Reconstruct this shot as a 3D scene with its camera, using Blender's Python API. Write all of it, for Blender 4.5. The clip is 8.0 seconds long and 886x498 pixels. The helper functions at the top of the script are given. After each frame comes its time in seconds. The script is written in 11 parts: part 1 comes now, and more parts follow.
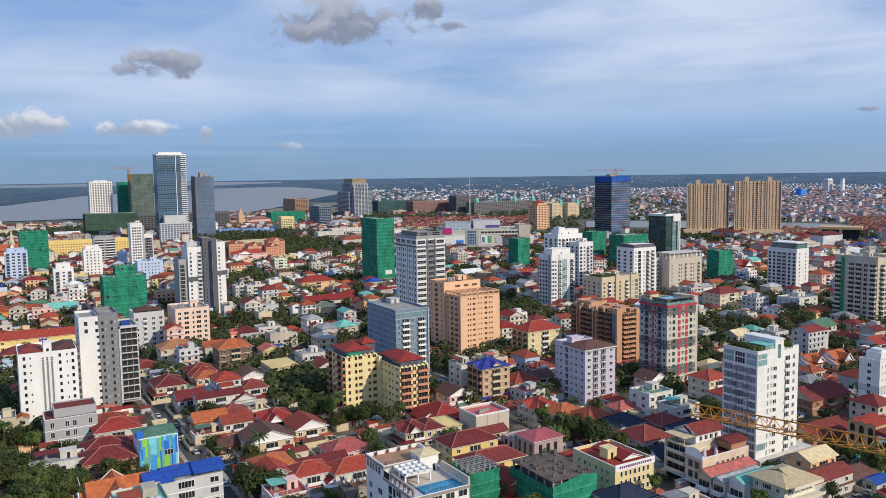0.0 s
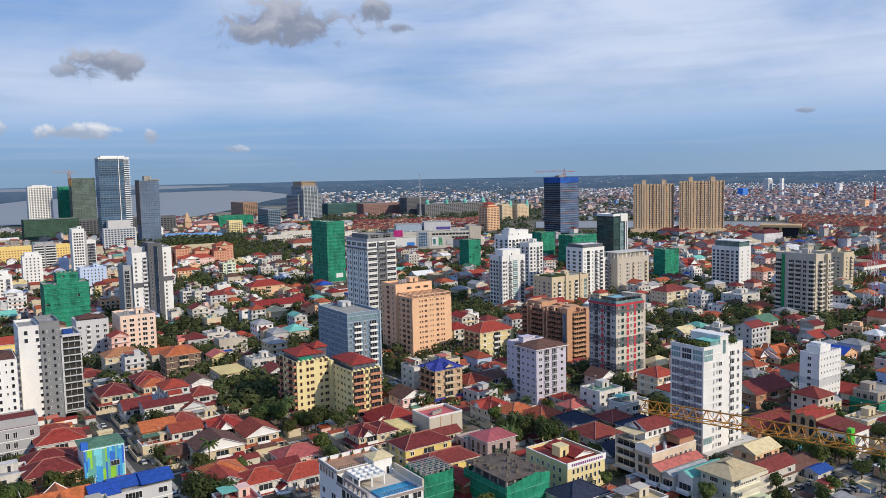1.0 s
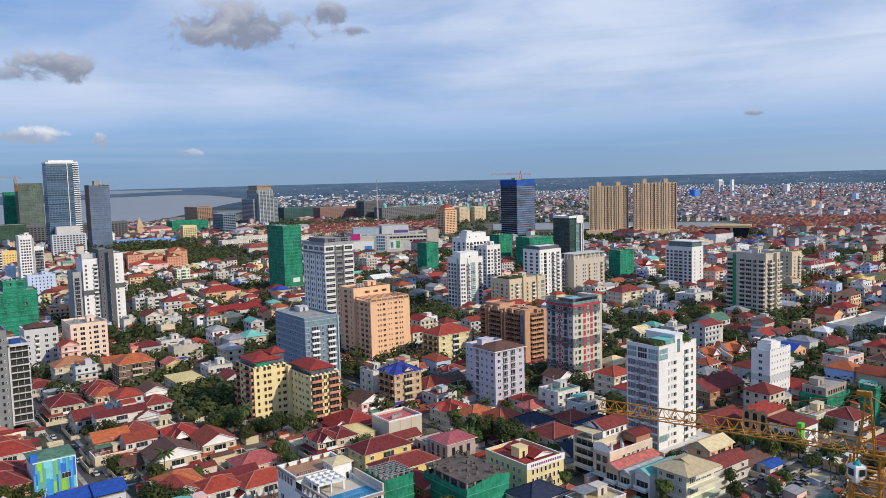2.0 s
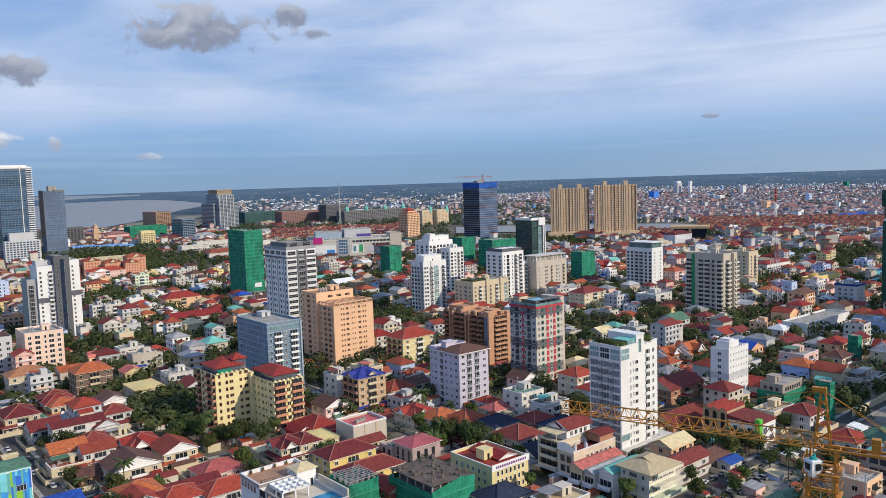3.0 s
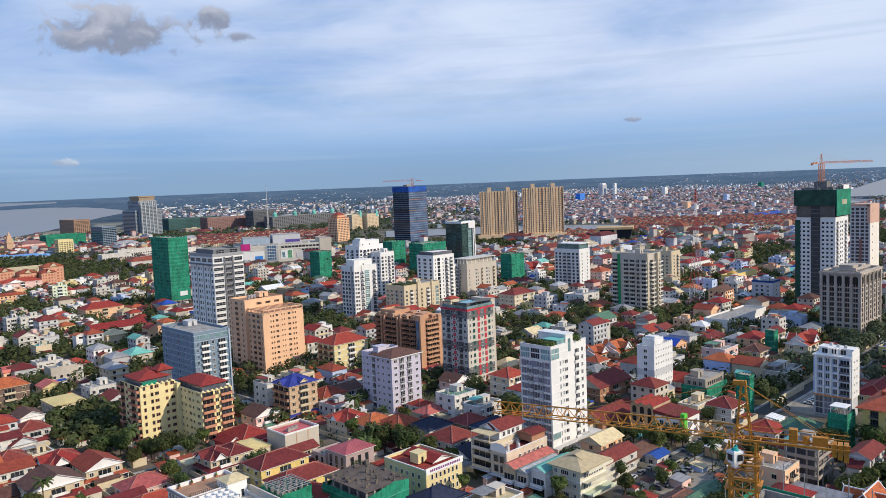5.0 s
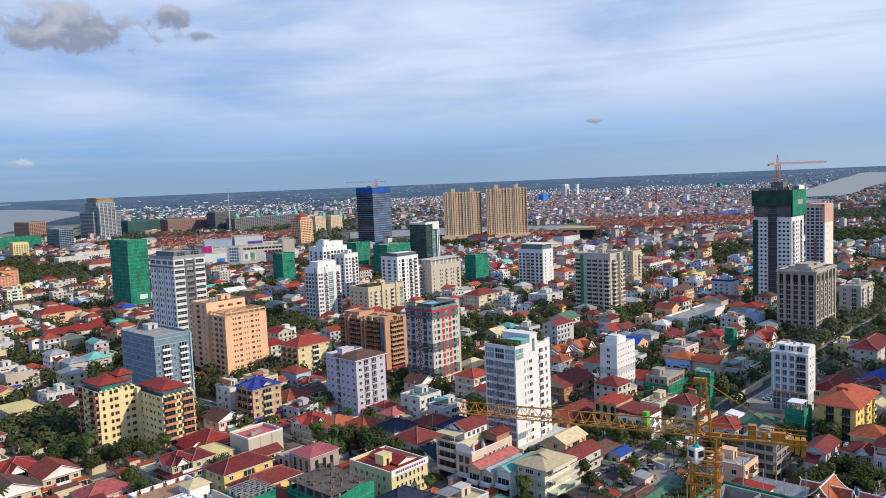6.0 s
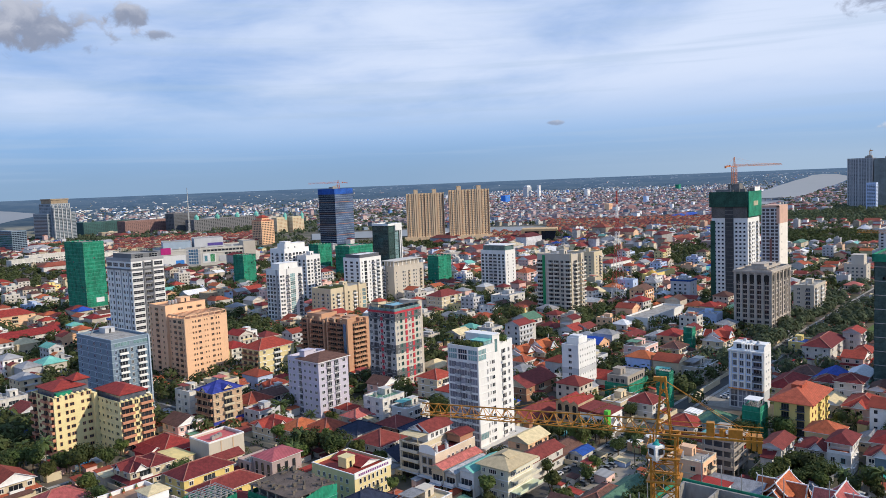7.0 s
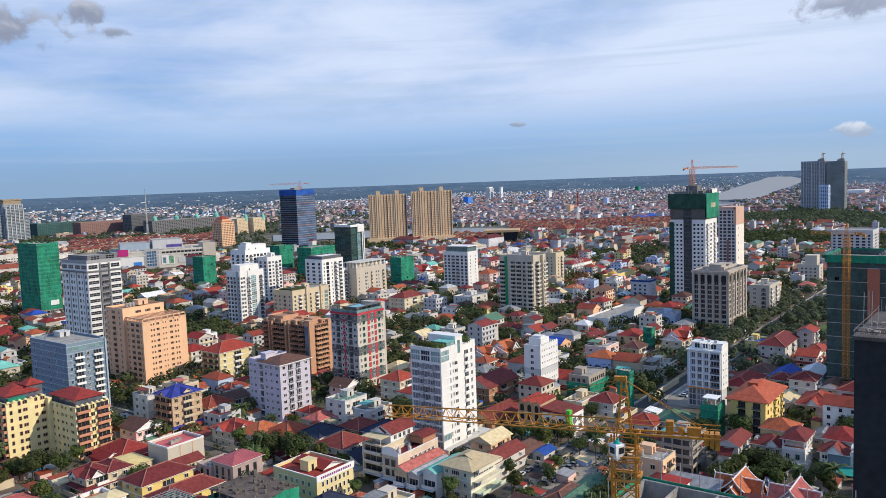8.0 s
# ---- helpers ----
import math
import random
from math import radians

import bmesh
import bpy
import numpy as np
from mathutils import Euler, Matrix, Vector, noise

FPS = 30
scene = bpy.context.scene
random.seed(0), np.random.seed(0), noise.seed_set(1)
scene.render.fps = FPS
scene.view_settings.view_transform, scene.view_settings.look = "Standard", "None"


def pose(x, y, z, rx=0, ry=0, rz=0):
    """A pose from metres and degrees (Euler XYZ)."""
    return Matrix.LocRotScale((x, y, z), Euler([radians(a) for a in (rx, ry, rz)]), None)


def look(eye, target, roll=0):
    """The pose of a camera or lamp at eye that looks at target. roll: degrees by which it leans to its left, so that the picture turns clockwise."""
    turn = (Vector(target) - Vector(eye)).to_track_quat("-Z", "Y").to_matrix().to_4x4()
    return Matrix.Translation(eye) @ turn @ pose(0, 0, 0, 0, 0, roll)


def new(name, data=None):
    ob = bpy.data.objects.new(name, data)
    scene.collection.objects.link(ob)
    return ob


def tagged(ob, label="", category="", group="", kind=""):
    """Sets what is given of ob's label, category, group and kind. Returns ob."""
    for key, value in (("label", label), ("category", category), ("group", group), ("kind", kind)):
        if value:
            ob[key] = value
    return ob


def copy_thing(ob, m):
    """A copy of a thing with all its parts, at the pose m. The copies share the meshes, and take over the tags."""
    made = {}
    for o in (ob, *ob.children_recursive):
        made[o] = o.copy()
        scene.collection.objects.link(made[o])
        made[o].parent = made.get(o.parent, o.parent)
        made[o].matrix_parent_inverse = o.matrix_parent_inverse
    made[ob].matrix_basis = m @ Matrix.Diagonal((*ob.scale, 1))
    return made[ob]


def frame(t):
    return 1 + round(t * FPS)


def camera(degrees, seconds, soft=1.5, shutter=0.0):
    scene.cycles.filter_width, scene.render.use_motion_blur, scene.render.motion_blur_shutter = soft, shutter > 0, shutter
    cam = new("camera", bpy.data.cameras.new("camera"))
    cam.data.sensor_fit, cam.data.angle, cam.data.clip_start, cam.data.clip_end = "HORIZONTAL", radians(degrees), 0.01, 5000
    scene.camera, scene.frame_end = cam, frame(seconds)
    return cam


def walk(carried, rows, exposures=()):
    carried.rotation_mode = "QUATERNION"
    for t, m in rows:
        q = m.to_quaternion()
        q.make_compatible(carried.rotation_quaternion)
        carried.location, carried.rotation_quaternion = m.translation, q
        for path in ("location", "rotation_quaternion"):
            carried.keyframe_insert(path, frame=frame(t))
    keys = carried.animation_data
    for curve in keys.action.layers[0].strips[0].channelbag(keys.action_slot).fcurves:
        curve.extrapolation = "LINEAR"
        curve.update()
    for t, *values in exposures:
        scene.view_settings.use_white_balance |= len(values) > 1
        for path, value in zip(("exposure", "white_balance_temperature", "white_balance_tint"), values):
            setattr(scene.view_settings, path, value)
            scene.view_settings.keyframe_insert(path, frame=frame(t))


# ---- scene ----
cam = camera(59.1, 8.0, soft=0.7)
EYE = 105.0
ROWS = [
    (0, -30.152, -5.412, 0.818),
    (0.5, -32.031, -5.378, 1.011),
    (1, -33.790, -5.331, 1.200),
    (1.5, -35.417, -5.261, 1.348),
    (3, -39.669, -5.032, 1.815),
    (3.5, -40.961, -4.979, 1.944),
    (4, -42.243, -4.945, 2.085),
    (4.5, -43.524, -4.932, 2.198),
    (6, -47.459, -4.971, 2.363),
    (6.5, -48.807, -4.981, 2.329),
    (7, -50.194, -4.993, 2.273),
    (7.5, -51.573, -5.009, 2.167),
    (8, -52.929, -5.001, 2.107),
]
walk(cam, [(t, pose(0, 0, EYE, 90 + pitch, roll, yaw)) for t, yaw, pitch, roll in ROWS], exposures=[(0.0, -0.17), (4.0, -0.08), (8.0, 0.0)])

# ---- world, sun, exposure ----
TO_SUN = Vector((0.44, -0.95, 0.62)).normalized()
world = bpy.data.worlds.new("sky")
scene.world = world
world.use_nodes = True
wn, wl = world.node_tree.nodes, world.node_tree.links
wn.clear()


def wmath(op, a, b=None, clamp=False):
    n = wn.new("ShaderNodeMath")
    n.operation, n.use_clamp = op, clamp
    for i, v in enumerate((a, b)):
        if v is None:
            continue
        if isinstance(v, (int, float)):
            n.inputs[i].default_value = v
        else:
            wl.new(v, n.inputs[i])
    return n.outputs[0]


def wnoise(vec, scale, detail, rough=0.55, distort=0.0):
    n = wn.new("ShaderNodeTexNoise")
    wl.new(vec, n.inputs["Vector"])
    n.inputs["Scale"].default_value, n.inputs["Detail"].default_value = scale, detail
    n.inputs["Roughness"].default_value, n.inputs["Distortion"].default_value = rough, distort
    return n.outputs["Fac"]


def wramp(fac, lo, hi):
    n = wn.new("ShaderNodeMapRange")
    n.interpolation_type = "SMOOTHSTEP"
    wl.new(fac, n.inputs["Value"])
    n.inputs["From Min"].default_value, n.inputs["From Max"].default_value = lo, hi
    return n.outputs["Result"]


def wcombine(a, b, c=0.0):
    n = wn.new("ShaderNodeCombineXYZ")
    for i, v in enumerate((a, b, c)):
        if isinstance(v, (int, float)):
            n.inputs[i].default_value = v
        else:
            wl.new(v, n.inputs[i])
    return n.outputs[0]


def wmix(fac, a, b):
    n = wn.new("ShaderNodeMix")
    n.data_type = "RGBA"
    if isinstance(fac, (int, float)):
        n.inputs[0].default_value = fac
    else:
        wl.new(fac, n.inputs[0])
    for sock, v in ((n.inputs[6], a), (n.inputs[7], b)):
        if isinstance(v, tuple):
            sock.default_value = (*v, 1)
        else:
            wl.new(v, sock)
    return n.outputs[2]


sky = wn.new("ShaderNodeTexSky")
sky.sky_type, sky.sun_disc = "NISHITA", False
sky.sun_elevation, sky.sun_rotation = math.asin(TO_SUN.z), math.atan2(TO_SUN.x, TO_SUN.y)
sky.air_density, sky.dust_density, sky.ozone_density = 1.0, 1.0, 2.0
wcoord = wn.new("ShaderNodeTexCoord").outputs["Generated"]
wsep = wn.new("ShaderNodeSeparateXYZ")
wl.new(wcoord, wsep.inputs[0])
AZ = wmath("ARCTAN2", wsep.outputs[0], wsep.outputs[1])
EL = wmath("ARCSINE", wsep.outputs[2])
SKY_GAIN = 0.11
base = wn.new("ShaderNodeVectorMath")
base.operation = "SCALE"
wl.new(sky.outputs[0], base.inputs[0])
base.inputs[3].default_value = SKY_GAIN
# a clear blue-grey layer near the horizon
low = wmath("SUBTRACT", 1.0, wramp(EL, 0.0, 0.07))
col = wmix(0.75, base.outputs[0], (0.20, 0.40, 0.84))
azure = wmath("SUBTRACT", 1.0, wramp(EL, 0.05, 0.16))
col = wmix(wmath("MULTIPLY", azure, 0.9), col, (0.26, 0.47, 0.79))
# paler towards the sunward end of the horizon
col = wmix(wmath("MULTIPLY", low, 0.92), col, wmix(wramp(AZ, 0.75, 1.35), (0.245, 0.385, 0.57), (0.37, 0.50, 0.66)))
# high thin cloud in long streaks, thicker higher up
uv = wcombine(wmath("MULTIPLY", AZ, 2.6), wmath("MULTIPLY", wmath("ADD", EL, wmath("MULTIPLY", AZ, -0.06)), 11.0), 0.3)
streak = wnoise(uv, 1.0, 5.0, 0.5, 0.35)
uv2 = wcombine(wmath("MULTIPLY", AZ, 6.0), wmath("MULTIPLY", EL, 22.0), 4.7)
wisps = wnoise(uv2, 1.0, 6.0, 0.6, 0.3)
veil = wramp(wmath("ADD", wmath("MULTIPLY", streak, 0.75), wmath("ADD", wmath("MULTIPLY", wisps, 0.25), wmath("MULTIPLY", wramp(AZ, 0.45, 1.4), 0.10))), 0.28, 0.66)
height_fade = wramp(EL, 0.03, 0.13)
veil = wmath("MULTIPLY", veil, wmath("ADD", wmath("MULTIPLY", height_fade, 0.94), 0.06))
# clearer blue towards the north end and overhead
clear = wmath("MULTIPLY", wmath("SUBTRACT", 1.0, wramp(AZ, 0.0, 0.62)), wmath("MULTIPLY", wramp(EL, 0.09, 0.19), 0.5))
veil = wmath("MULTIPLY", veil, wmath("SUBTRACT", 1.0, clear))
veil = wmath("MULTIPLY", veil, wmath("SUBTRACT", 1.0, wmath("MULTIPLY", wramp(EL, 0.3, 0.8), 0.8)))
col = wmix(veil, col, (0.68, 0.78, 0.985))
# pale bands low over the horizon
bands = wnoise(wcombine(wmath("MULTIPLY", AZ, 2.0), wmath("MULTIPLY", EL, 60.0), 9.0), 1.0, 4.0)
bands = wmath("MULTIPLY", wramp(bands, 0.48, 0.68), wmath("MULTIPLY", wramp(EL, 0.0, 0.03), 0.34))
col = wmix(bands, col, (0.42, 0.56, 0.76))
puff = wnoise(wcombine(wmath("MULTIPLY", AZ, 30.0), wmath("MULTIPLY", EL, 36.0), 2.0), 1.0, 6.0, 0.6, 0.4)


def cloud(az, el, ra, re, tint, top, strength):
    """A small cumulus at that azimuth and elevation (radians), darker below than above."""
    global col
    dx = wmath("DIVIDE", wmath("SUBTRACT", AZ, az), ra)
    dy = wmath("DIVIDE", wmath("SUBTRACT", EL, el), re)
    r = wmath("SQRT", wmath("ADD", wmath("MULTIPLY", dx, dx), wmath("MULTIPLY", dy, dy)))
    body = wmath("ADD", wmath("SUBTRACT", 1.0, r), wmath("MULTIPLY", wmath("SUBTRACT", puff, 0.5), 2.6))
    mask = wmath("MULTIPLY", wramp(body, 0.04, 0.55), strength)
    shade = wramp(wmath("ADD", dy, wmath("MULTIPLY", wmath("SUBTRACT", puff, 0.5), 3.0)), -0.3, 1.1)
    col = wmix(mask, col, wmix(shade, tint, top))


GREY, PALE = (0.28, 0.32, 0.43), (0.52, 0.55, 0.65)
WHITE_LOW, WHITE_TOP = (0.40, 0.47, 0.60), (0.90, 0.91, 0.95)
cloud(0.400, 0.189, 0.085, 0.034, GREY, PALE, 0.95)
cloud(0.361, 0.176, 0.049, 0.015, GREY, PALE, 0.85)
cloud(0.509, 0.205, 0.028, 0.016, GREY, PALE, 0.95)
cloud(0.192, 0.137, 0.052, 0.021, GREY, PALE, 0.95)
cloud(0.144, 0.128, 0.018, 0.008, GREY, PALE, 0.60)
cloud(0.539, 0.183, 0.029, 0.009, GREY, PALE, 0.85)
cloud(0.041, 0.061, 0.058, 0.020, WHITE_LOW, WHITE_TOP, 0.92)
cloud(0.153, 0.058, 0.045, 0.013, WHITE_LOW, WHITE_TOP, 0.82)
cloud(0.236, 0.055, 0.011, 0.011, WHITE_LOW, WHITE_TOP, 0.80)
cloud(0.331, 0.039, 0.018, 0.006, WHITE_LOW, WHITE_TOP, 0.60)
cloud(1.398, 0.180, 0.057, 0.023, GREY, PALE, 0.80)
cloud(1.406, 0.040, 0.029, 0.011, WHITE_LOW, WHITE_TOP, 0.70)
cloud(1.018, 0.067, 0.015, 0.004, GREY, PALE, 0.70)
back = wn.new("ShaderNodeBackground")
wl.new(col, back.inputs[0])
back.inputs[1].default_value = 1.0
wl.new(back.outputs[0], wn.new("ShaderNodeOutputWorld").inputs[0])

sun = new("sun", bpy.data.lights.new("sun", "SUN"))
sun.data.energy, sun.data.angle, sun.data.color = 4.0, radians(0.6), (1.0, 0.885, 0.71)
sun.matrix_world = look(TO_SUN * 400, (0, 0, 0))

# ---- materials ----


def surface(name, col, rough=0.85, var=0.22, scale=0.25, fine=2.5, rand=0.0, metal=0.0, bump=0.0, stretch=1.0, hue=0.0, spec=0.3, island=False, courses=0.0):
    """Paint, plaster, tiles and the like: stains and grain at two scales, a little different from thing to thing."""
    mat = bpy.data.materials.new(name)
    mat.use_nodes = True
    n, l = mat.node_tree.nodes, mat.node_tree.links
    bsdf = n["Principled BSDF"]
    bsdf.inputs["Roughness"].default_value, bsdf.inputs["Metallic"].default_value = rough, metal
    bsdf.inputs["Specular IOR Level"].default_value = spec
    geo = n.new("ShaderNodeNewGeometry")
    mapping = n.new("ShaderNodeMapping")
    l.new(geo.outputs["Position"], mapping.inputs["Vector"])
    mapping.inputs["Scale"].default_value = (1, 1, stretch)
    tex = []
    for s, d in ((scale, 4), (fine, 3)):
        t = n.new("ShaderNodeTexNoise")
        l.new(mapping.outputs[0], t.inputs["Vector"])
        t.inputs["Scale"].default_value, t.inputs["Detail"].default_value = s, d
        tex.append(t.outputs["Fac"])
    mean = n.new("ShaderNodeMath")
    mean.operation = "MULTIPLY_ADD"
    l.new(tex[0], mean.inputs[0])
    mean.inputs[1].default_value = 0.6
    half = n.new("ShaderNodeMath")
    half.operation = "MULTIPLY"
    l.new(tex[1], half.inputs[0])
    half.inputs[1].default_value = 0.4
    l.new(half.outputs[0], mean.inputs[2])
    ramp = n.new("ShaderNodeMapRange")
    l.new(mean.outputs[0], ramp.inputs["Value"])
    ramp.inputs["From Min"].default_value, ramp.inputs["From Max"].default_value = 0.34, 0.62
    ramp.inputs["To Min"].default_value, ramp.inputs["To Max"].default_value = 1 - var, 1 + var * 0.35
    hsv = n.new("ShaderNodeHueSaturation")
    hsv.inputs["Color"].default_value = (*col, 1)
    value = ramp.outputs[0]
    if rand or hue or island:
        src = geo.outputs["Random Per Island"] if island else n.new("ShaderNodeObjectInfo").outputs["Random"]
        vary = n.new("ShaderNodeMapRange")
        l.new(src, vary.inputs["Value"])
        vary.inputs["To Min"].default_value, vary.inputs["To Max"].default_value = 1 - rand, 1 + rand * 0.6
        both = n.new("ShaderNodeMath")
        both.operation = "MULTIPLY"
        l.new(value, both.inputs[0])
        l.new(vary.outputs[0], both.inputs[1])
        value = both.outputs[0]
        if hue:
            shift = n.new("ShaderNodeMath")
            shift.operation = "MULTIPLY_ADD"
            l.new(src, shift.inputs[0])
            shift.inputs[1].default_value, shift.inputs[2].default_value = hue, 0.5 - hue / 2
            l.new(shift.outputs[0], hsv.inputs["Hue"])
    if courses:
        # rows of tiles up the slope
        sep = n.new("ShaderNodeSeparateXYZ")
        l.new(geo.outputs["Position"], sep.inputs[0])
        wave = sep.outputs[2]
        for op, k in (("MULTIPLY", 2 * math.pi / 0.19), ("SINE", 0.0), ("MULTIPLY", courses), ("ADD", 1.0)):
            m = n.new("ShaderNodeMath")
            m.operation = op
            l.new(wave, m.inputs[0])
            m.inputs[1].default_value = k
            wave = m.outputs[0]
        rows = n.new("ShaderNodeMath")
        rows.operation = "MULTIPLY"
        l.new(value, rows.inputs[0])
        l.new(wave, rows.inputs[1])
        value = rows.outputs[0]
    l.new(value, hsv.inputs["Value"])
    l.new(hsv.outputs[0], bsdf.inputs["Base Color"])
    if bump:
        b = n.new("ShaderNodeBump")
        b.inputs["Strength"].default_value, b.inputs["Distance"].default_value = bump, 0.15
        l.new(tex[1], b.inputs["Height"])
        l.new(b.outputs[0], bsdf.inputs["Normal"])
    return mat


def glazing_mat(name, col, rough=0.08, metal=0.0):
    return surface(name, col, rough, 0.5, 0.35, 1.2, rand=0.45, spec=0.42, metal=metal)


WALL = {}
for key, c in (("white", (0.80, 0.79, 0.77)), ("offwhite", (0.60, 0.57, 0.52)), ("cream", (0.62, 0.52, 0.36)), ("yellow", (0.78, 0.60, 0.22)),
               ("paleyellow", (0.74, 0.62, 0.33)), ("peach", (0.80, 0.50, 0.31)), ("pink", (0.78, 0.52, 0.46)), ("lilac", (0.56, 0.525, 0.615)),
               ("grey", (0.40, 0.40, 0.41)), ("lightgrey", (0.55, 0.55, 0.56)), ("darkgrey", (0.12, 0.125, 0.14)), ("umber", (0.17, 0.115, 0.095)), ("bluegrey", (0.19, 0.255, 0.32)), ("palesteel", (0.36, 0.44, 0.52)), ("stone", (0.56, 0.53, 0.47)),
               ("paleblue", (0.50, 0.60, 0.80)), ("brown", (0.42, 0.215, 0.13)), ("tan", (0.55, 0.38, 0.25)), ("beige", (0.56, 0.50, 0.42)),
               ("concrete", (0.38, 0.33, 0.28)), ("palegreen", (0.62, 0.68, 0.50)), ("terracotta", (0.42, 0.15, 0.09)), ("red", (0.60, 0.05, 0.06)),
               ("orange", (0.75, 0.28, 0.06)), ("green", (0.05, 0.42, 0.10)), ("teal", (0.14, 0.42, 0.38)), ("blue", (0.04, 0.16, 0.62)), ("gold", (0.60, 0.41, 0.22))):
    WALL[key] = surface("painted_wall_" + key, c, 0.85, 0.10, 0.18, 1.6, rand=0.06, stretch=0.35)
AGED_WHITE = surface("aged_white_paint", (0.66, 0.63, 0.58), 0.85, 0.28, 0.3, 1.6, rand=0.12, stretch=0.3)
ROOF = {}
for key, c in (("red", (0.33, 0.045, 0.033)), ("maroon", (0.205, 0.037, 0.033)), ("orange", (0.44, 0.11, 0.045)), ("rust", (0.35, 0.078, 0.040)), ("brown", (0.13, 0.062, 0.048)),
               ("pink", (0.52, 0.14, 0.12)), ("navy", (0.028, 0.037, 0.072)), ("blue", (0.02, 0.08, 0.36)), ("grey", (0.34, 0.34, 0.35)), ("cream", (0.62, 0.50, 0.30)),
               ("teal", (0.18, 0.50, 0.42)), ("green", (0.12, 0.25, 0.17)), ("tan", (0.45, 0.21, 0.10)), ("white", (0.70, 0.70, 0.70)), ("royal", (0.035, 0.055, 0.26))):
    ROOF[key] = surface("roof_" + key, c, 0.8, 0.22 if key in ("cream", "teal", "white") else 0.42, 0.7, 3.5, rand=0.26, hue=0.012, bump=0.3, courses=0.0 if key in ("grey", "cream", "teal", "green", "white", "blue") else 0.09)
GLASS = glazing_mat("window_glass", (0.034, 0.039, 0.048), 0.14)
BLUE_GLASS = glazing_mat("blue_glass", (0.06, 0.13, 0.22), 0.12)
TEAL_GLASS = glazing_mat("teal_glass", (0.20, 0.33, 0.34), 0.15)
GREY_GLASS = glazing_mat("grey_glass", (0.15, 0.16, 0.20), 0.15)
CURTAIN = glazing_mat("dark_curtain_glass", (0.022, 0.035, 0.06), 0.1)
FRAME = surface("window_frame_paint", (0.62, 0.61, 0.60), 0.6, 0.1)
# Near-black: painted shade of open doorways and bays, also dark frames and seams
DARK = surface("shadowed_opening", (0.03, 0.028, 0.026), 0.9, 0.3)
CONC = surface("bare_concrete", (0.34, 0.32, 0.29), 0.9, 0.35, 0.3, 2.0, stretch=0.5)
DECK = surface("roof_deck", (0.36, 0.34, 0.31), 0.9, 0.45, 0.3, 1.5)
TILE_DECK = surface("terracotta_deck", (0.42, 0.24, 0.15), 0.9, 0.3)
STEEL = surface("galvanised_steel", (0.5, 0.5, 0.5), 0.45, 0.2, metal=0.6)
RAIL = surface("dark_railing", (0.07, 0.065, 0.06), 0.6, 0.2)
CRANE = surface("crane_paint", (0.56, 0.235, 0.03), 0.5, 0.35, 0.5, 3.0)
TANK = surface("water_tank_steel", (0.62, 0.62, 0.63), 0.35, 0.2, metal=0.7, rand=0.2)
NET_LINE = surface("net_seam", (0.10, 0.36, 0.26), 0.8, 0.3)
NET = surface("green_safety_net", (0.018, 0.235, 0.140), 0.8, 0.55, 0.22, 1.1, bump=0.6, stretch=0.6)
NET_GREY = surface("grey_green_safety_net", (0.075, 0.120, 0.108), 0.85, 0.45, 0.2, 1.0, bump=0.5)
NET_DARK = surface("dark_green_safety_net", (0.03, 0.085, 0.062), 0.85, 0.5, 0.2, 1.0, bump=0.6)
NET_BLUE = surface("blue_safety_net", (0.02, 0.10, 0.42), 0.8, 0.4, 0.1, 0.6)
POOL = surface("pool_water", (0.02, 0.25, 0.46), 0.08, 0.3, 0.5, 2.0)
ASPHALT = surface("asphalt", (0.075, 0.072, 0.07), 0.9, 0.35, 0.08, 1.0)
BARK = surface("bark", (0.12, 0.085, 0.06), 0.95, 0.3)


def foliage(*args, **kw):
    """Leaves that let some light through."""
    mat = surface(*args, **kw)
    n, l = mat.node_tree.nodes, mat.node_tree.links
    glow, mix = n.new("ShaderNodeBsdfTranslucent"), n.new("ShaderNodeMixShader")
    l.new(n["Hue/Saturation/Value"].outputs[0], glow.inputs["Color"])
    mix.inputs[0].default_value = 0.4
    l.new(n["Principled BSDF"].outputs[0], mix.inputs[1])
    l.new(glow.outputs[0], mix.inputs[2])
    l.new(mix.outputs[0], n["Material Output"].inputs["Surface"])
    return mat


LEAF = foliage("leaves", (0.135, 0.165, 0.045), 0.75, 0.45, 0.3, 1.5, rand=0.5, hue=0.05)
LEAF_DARK = foliage("dark_leaves", (0.092, 0.122, 0.037), 0.75, 0.45, 0.3, 1.5, rand=0.45, hue=0.04)
PALM = foliage("palm_fronds", (0.11, 0.155, 0.05), 0.6, 0.3, 0.5, 2.0, rand=0.4)
LEAF_FAR = foliage("far_leaves", (0.100, 0.122, 0.044), 0.85, 0.4, 0.02, 0.2, rand=0.45, hue=0.03, island=True)
GRASS = surface("grass", (0.09, 0.15, 0.035), 0.95, 0.35, 0.05, 0.6)
CAR_PAINT = surface("car_paint", (0.45, 0.45, 0.46), 0.3, 0.1, rand=0.8, spec=0.6)
RUBBER = surface("tyre_rubber", (0.03, 0.03, 0.03), 0.9, 0.1)

# ---- mesh helpers ----


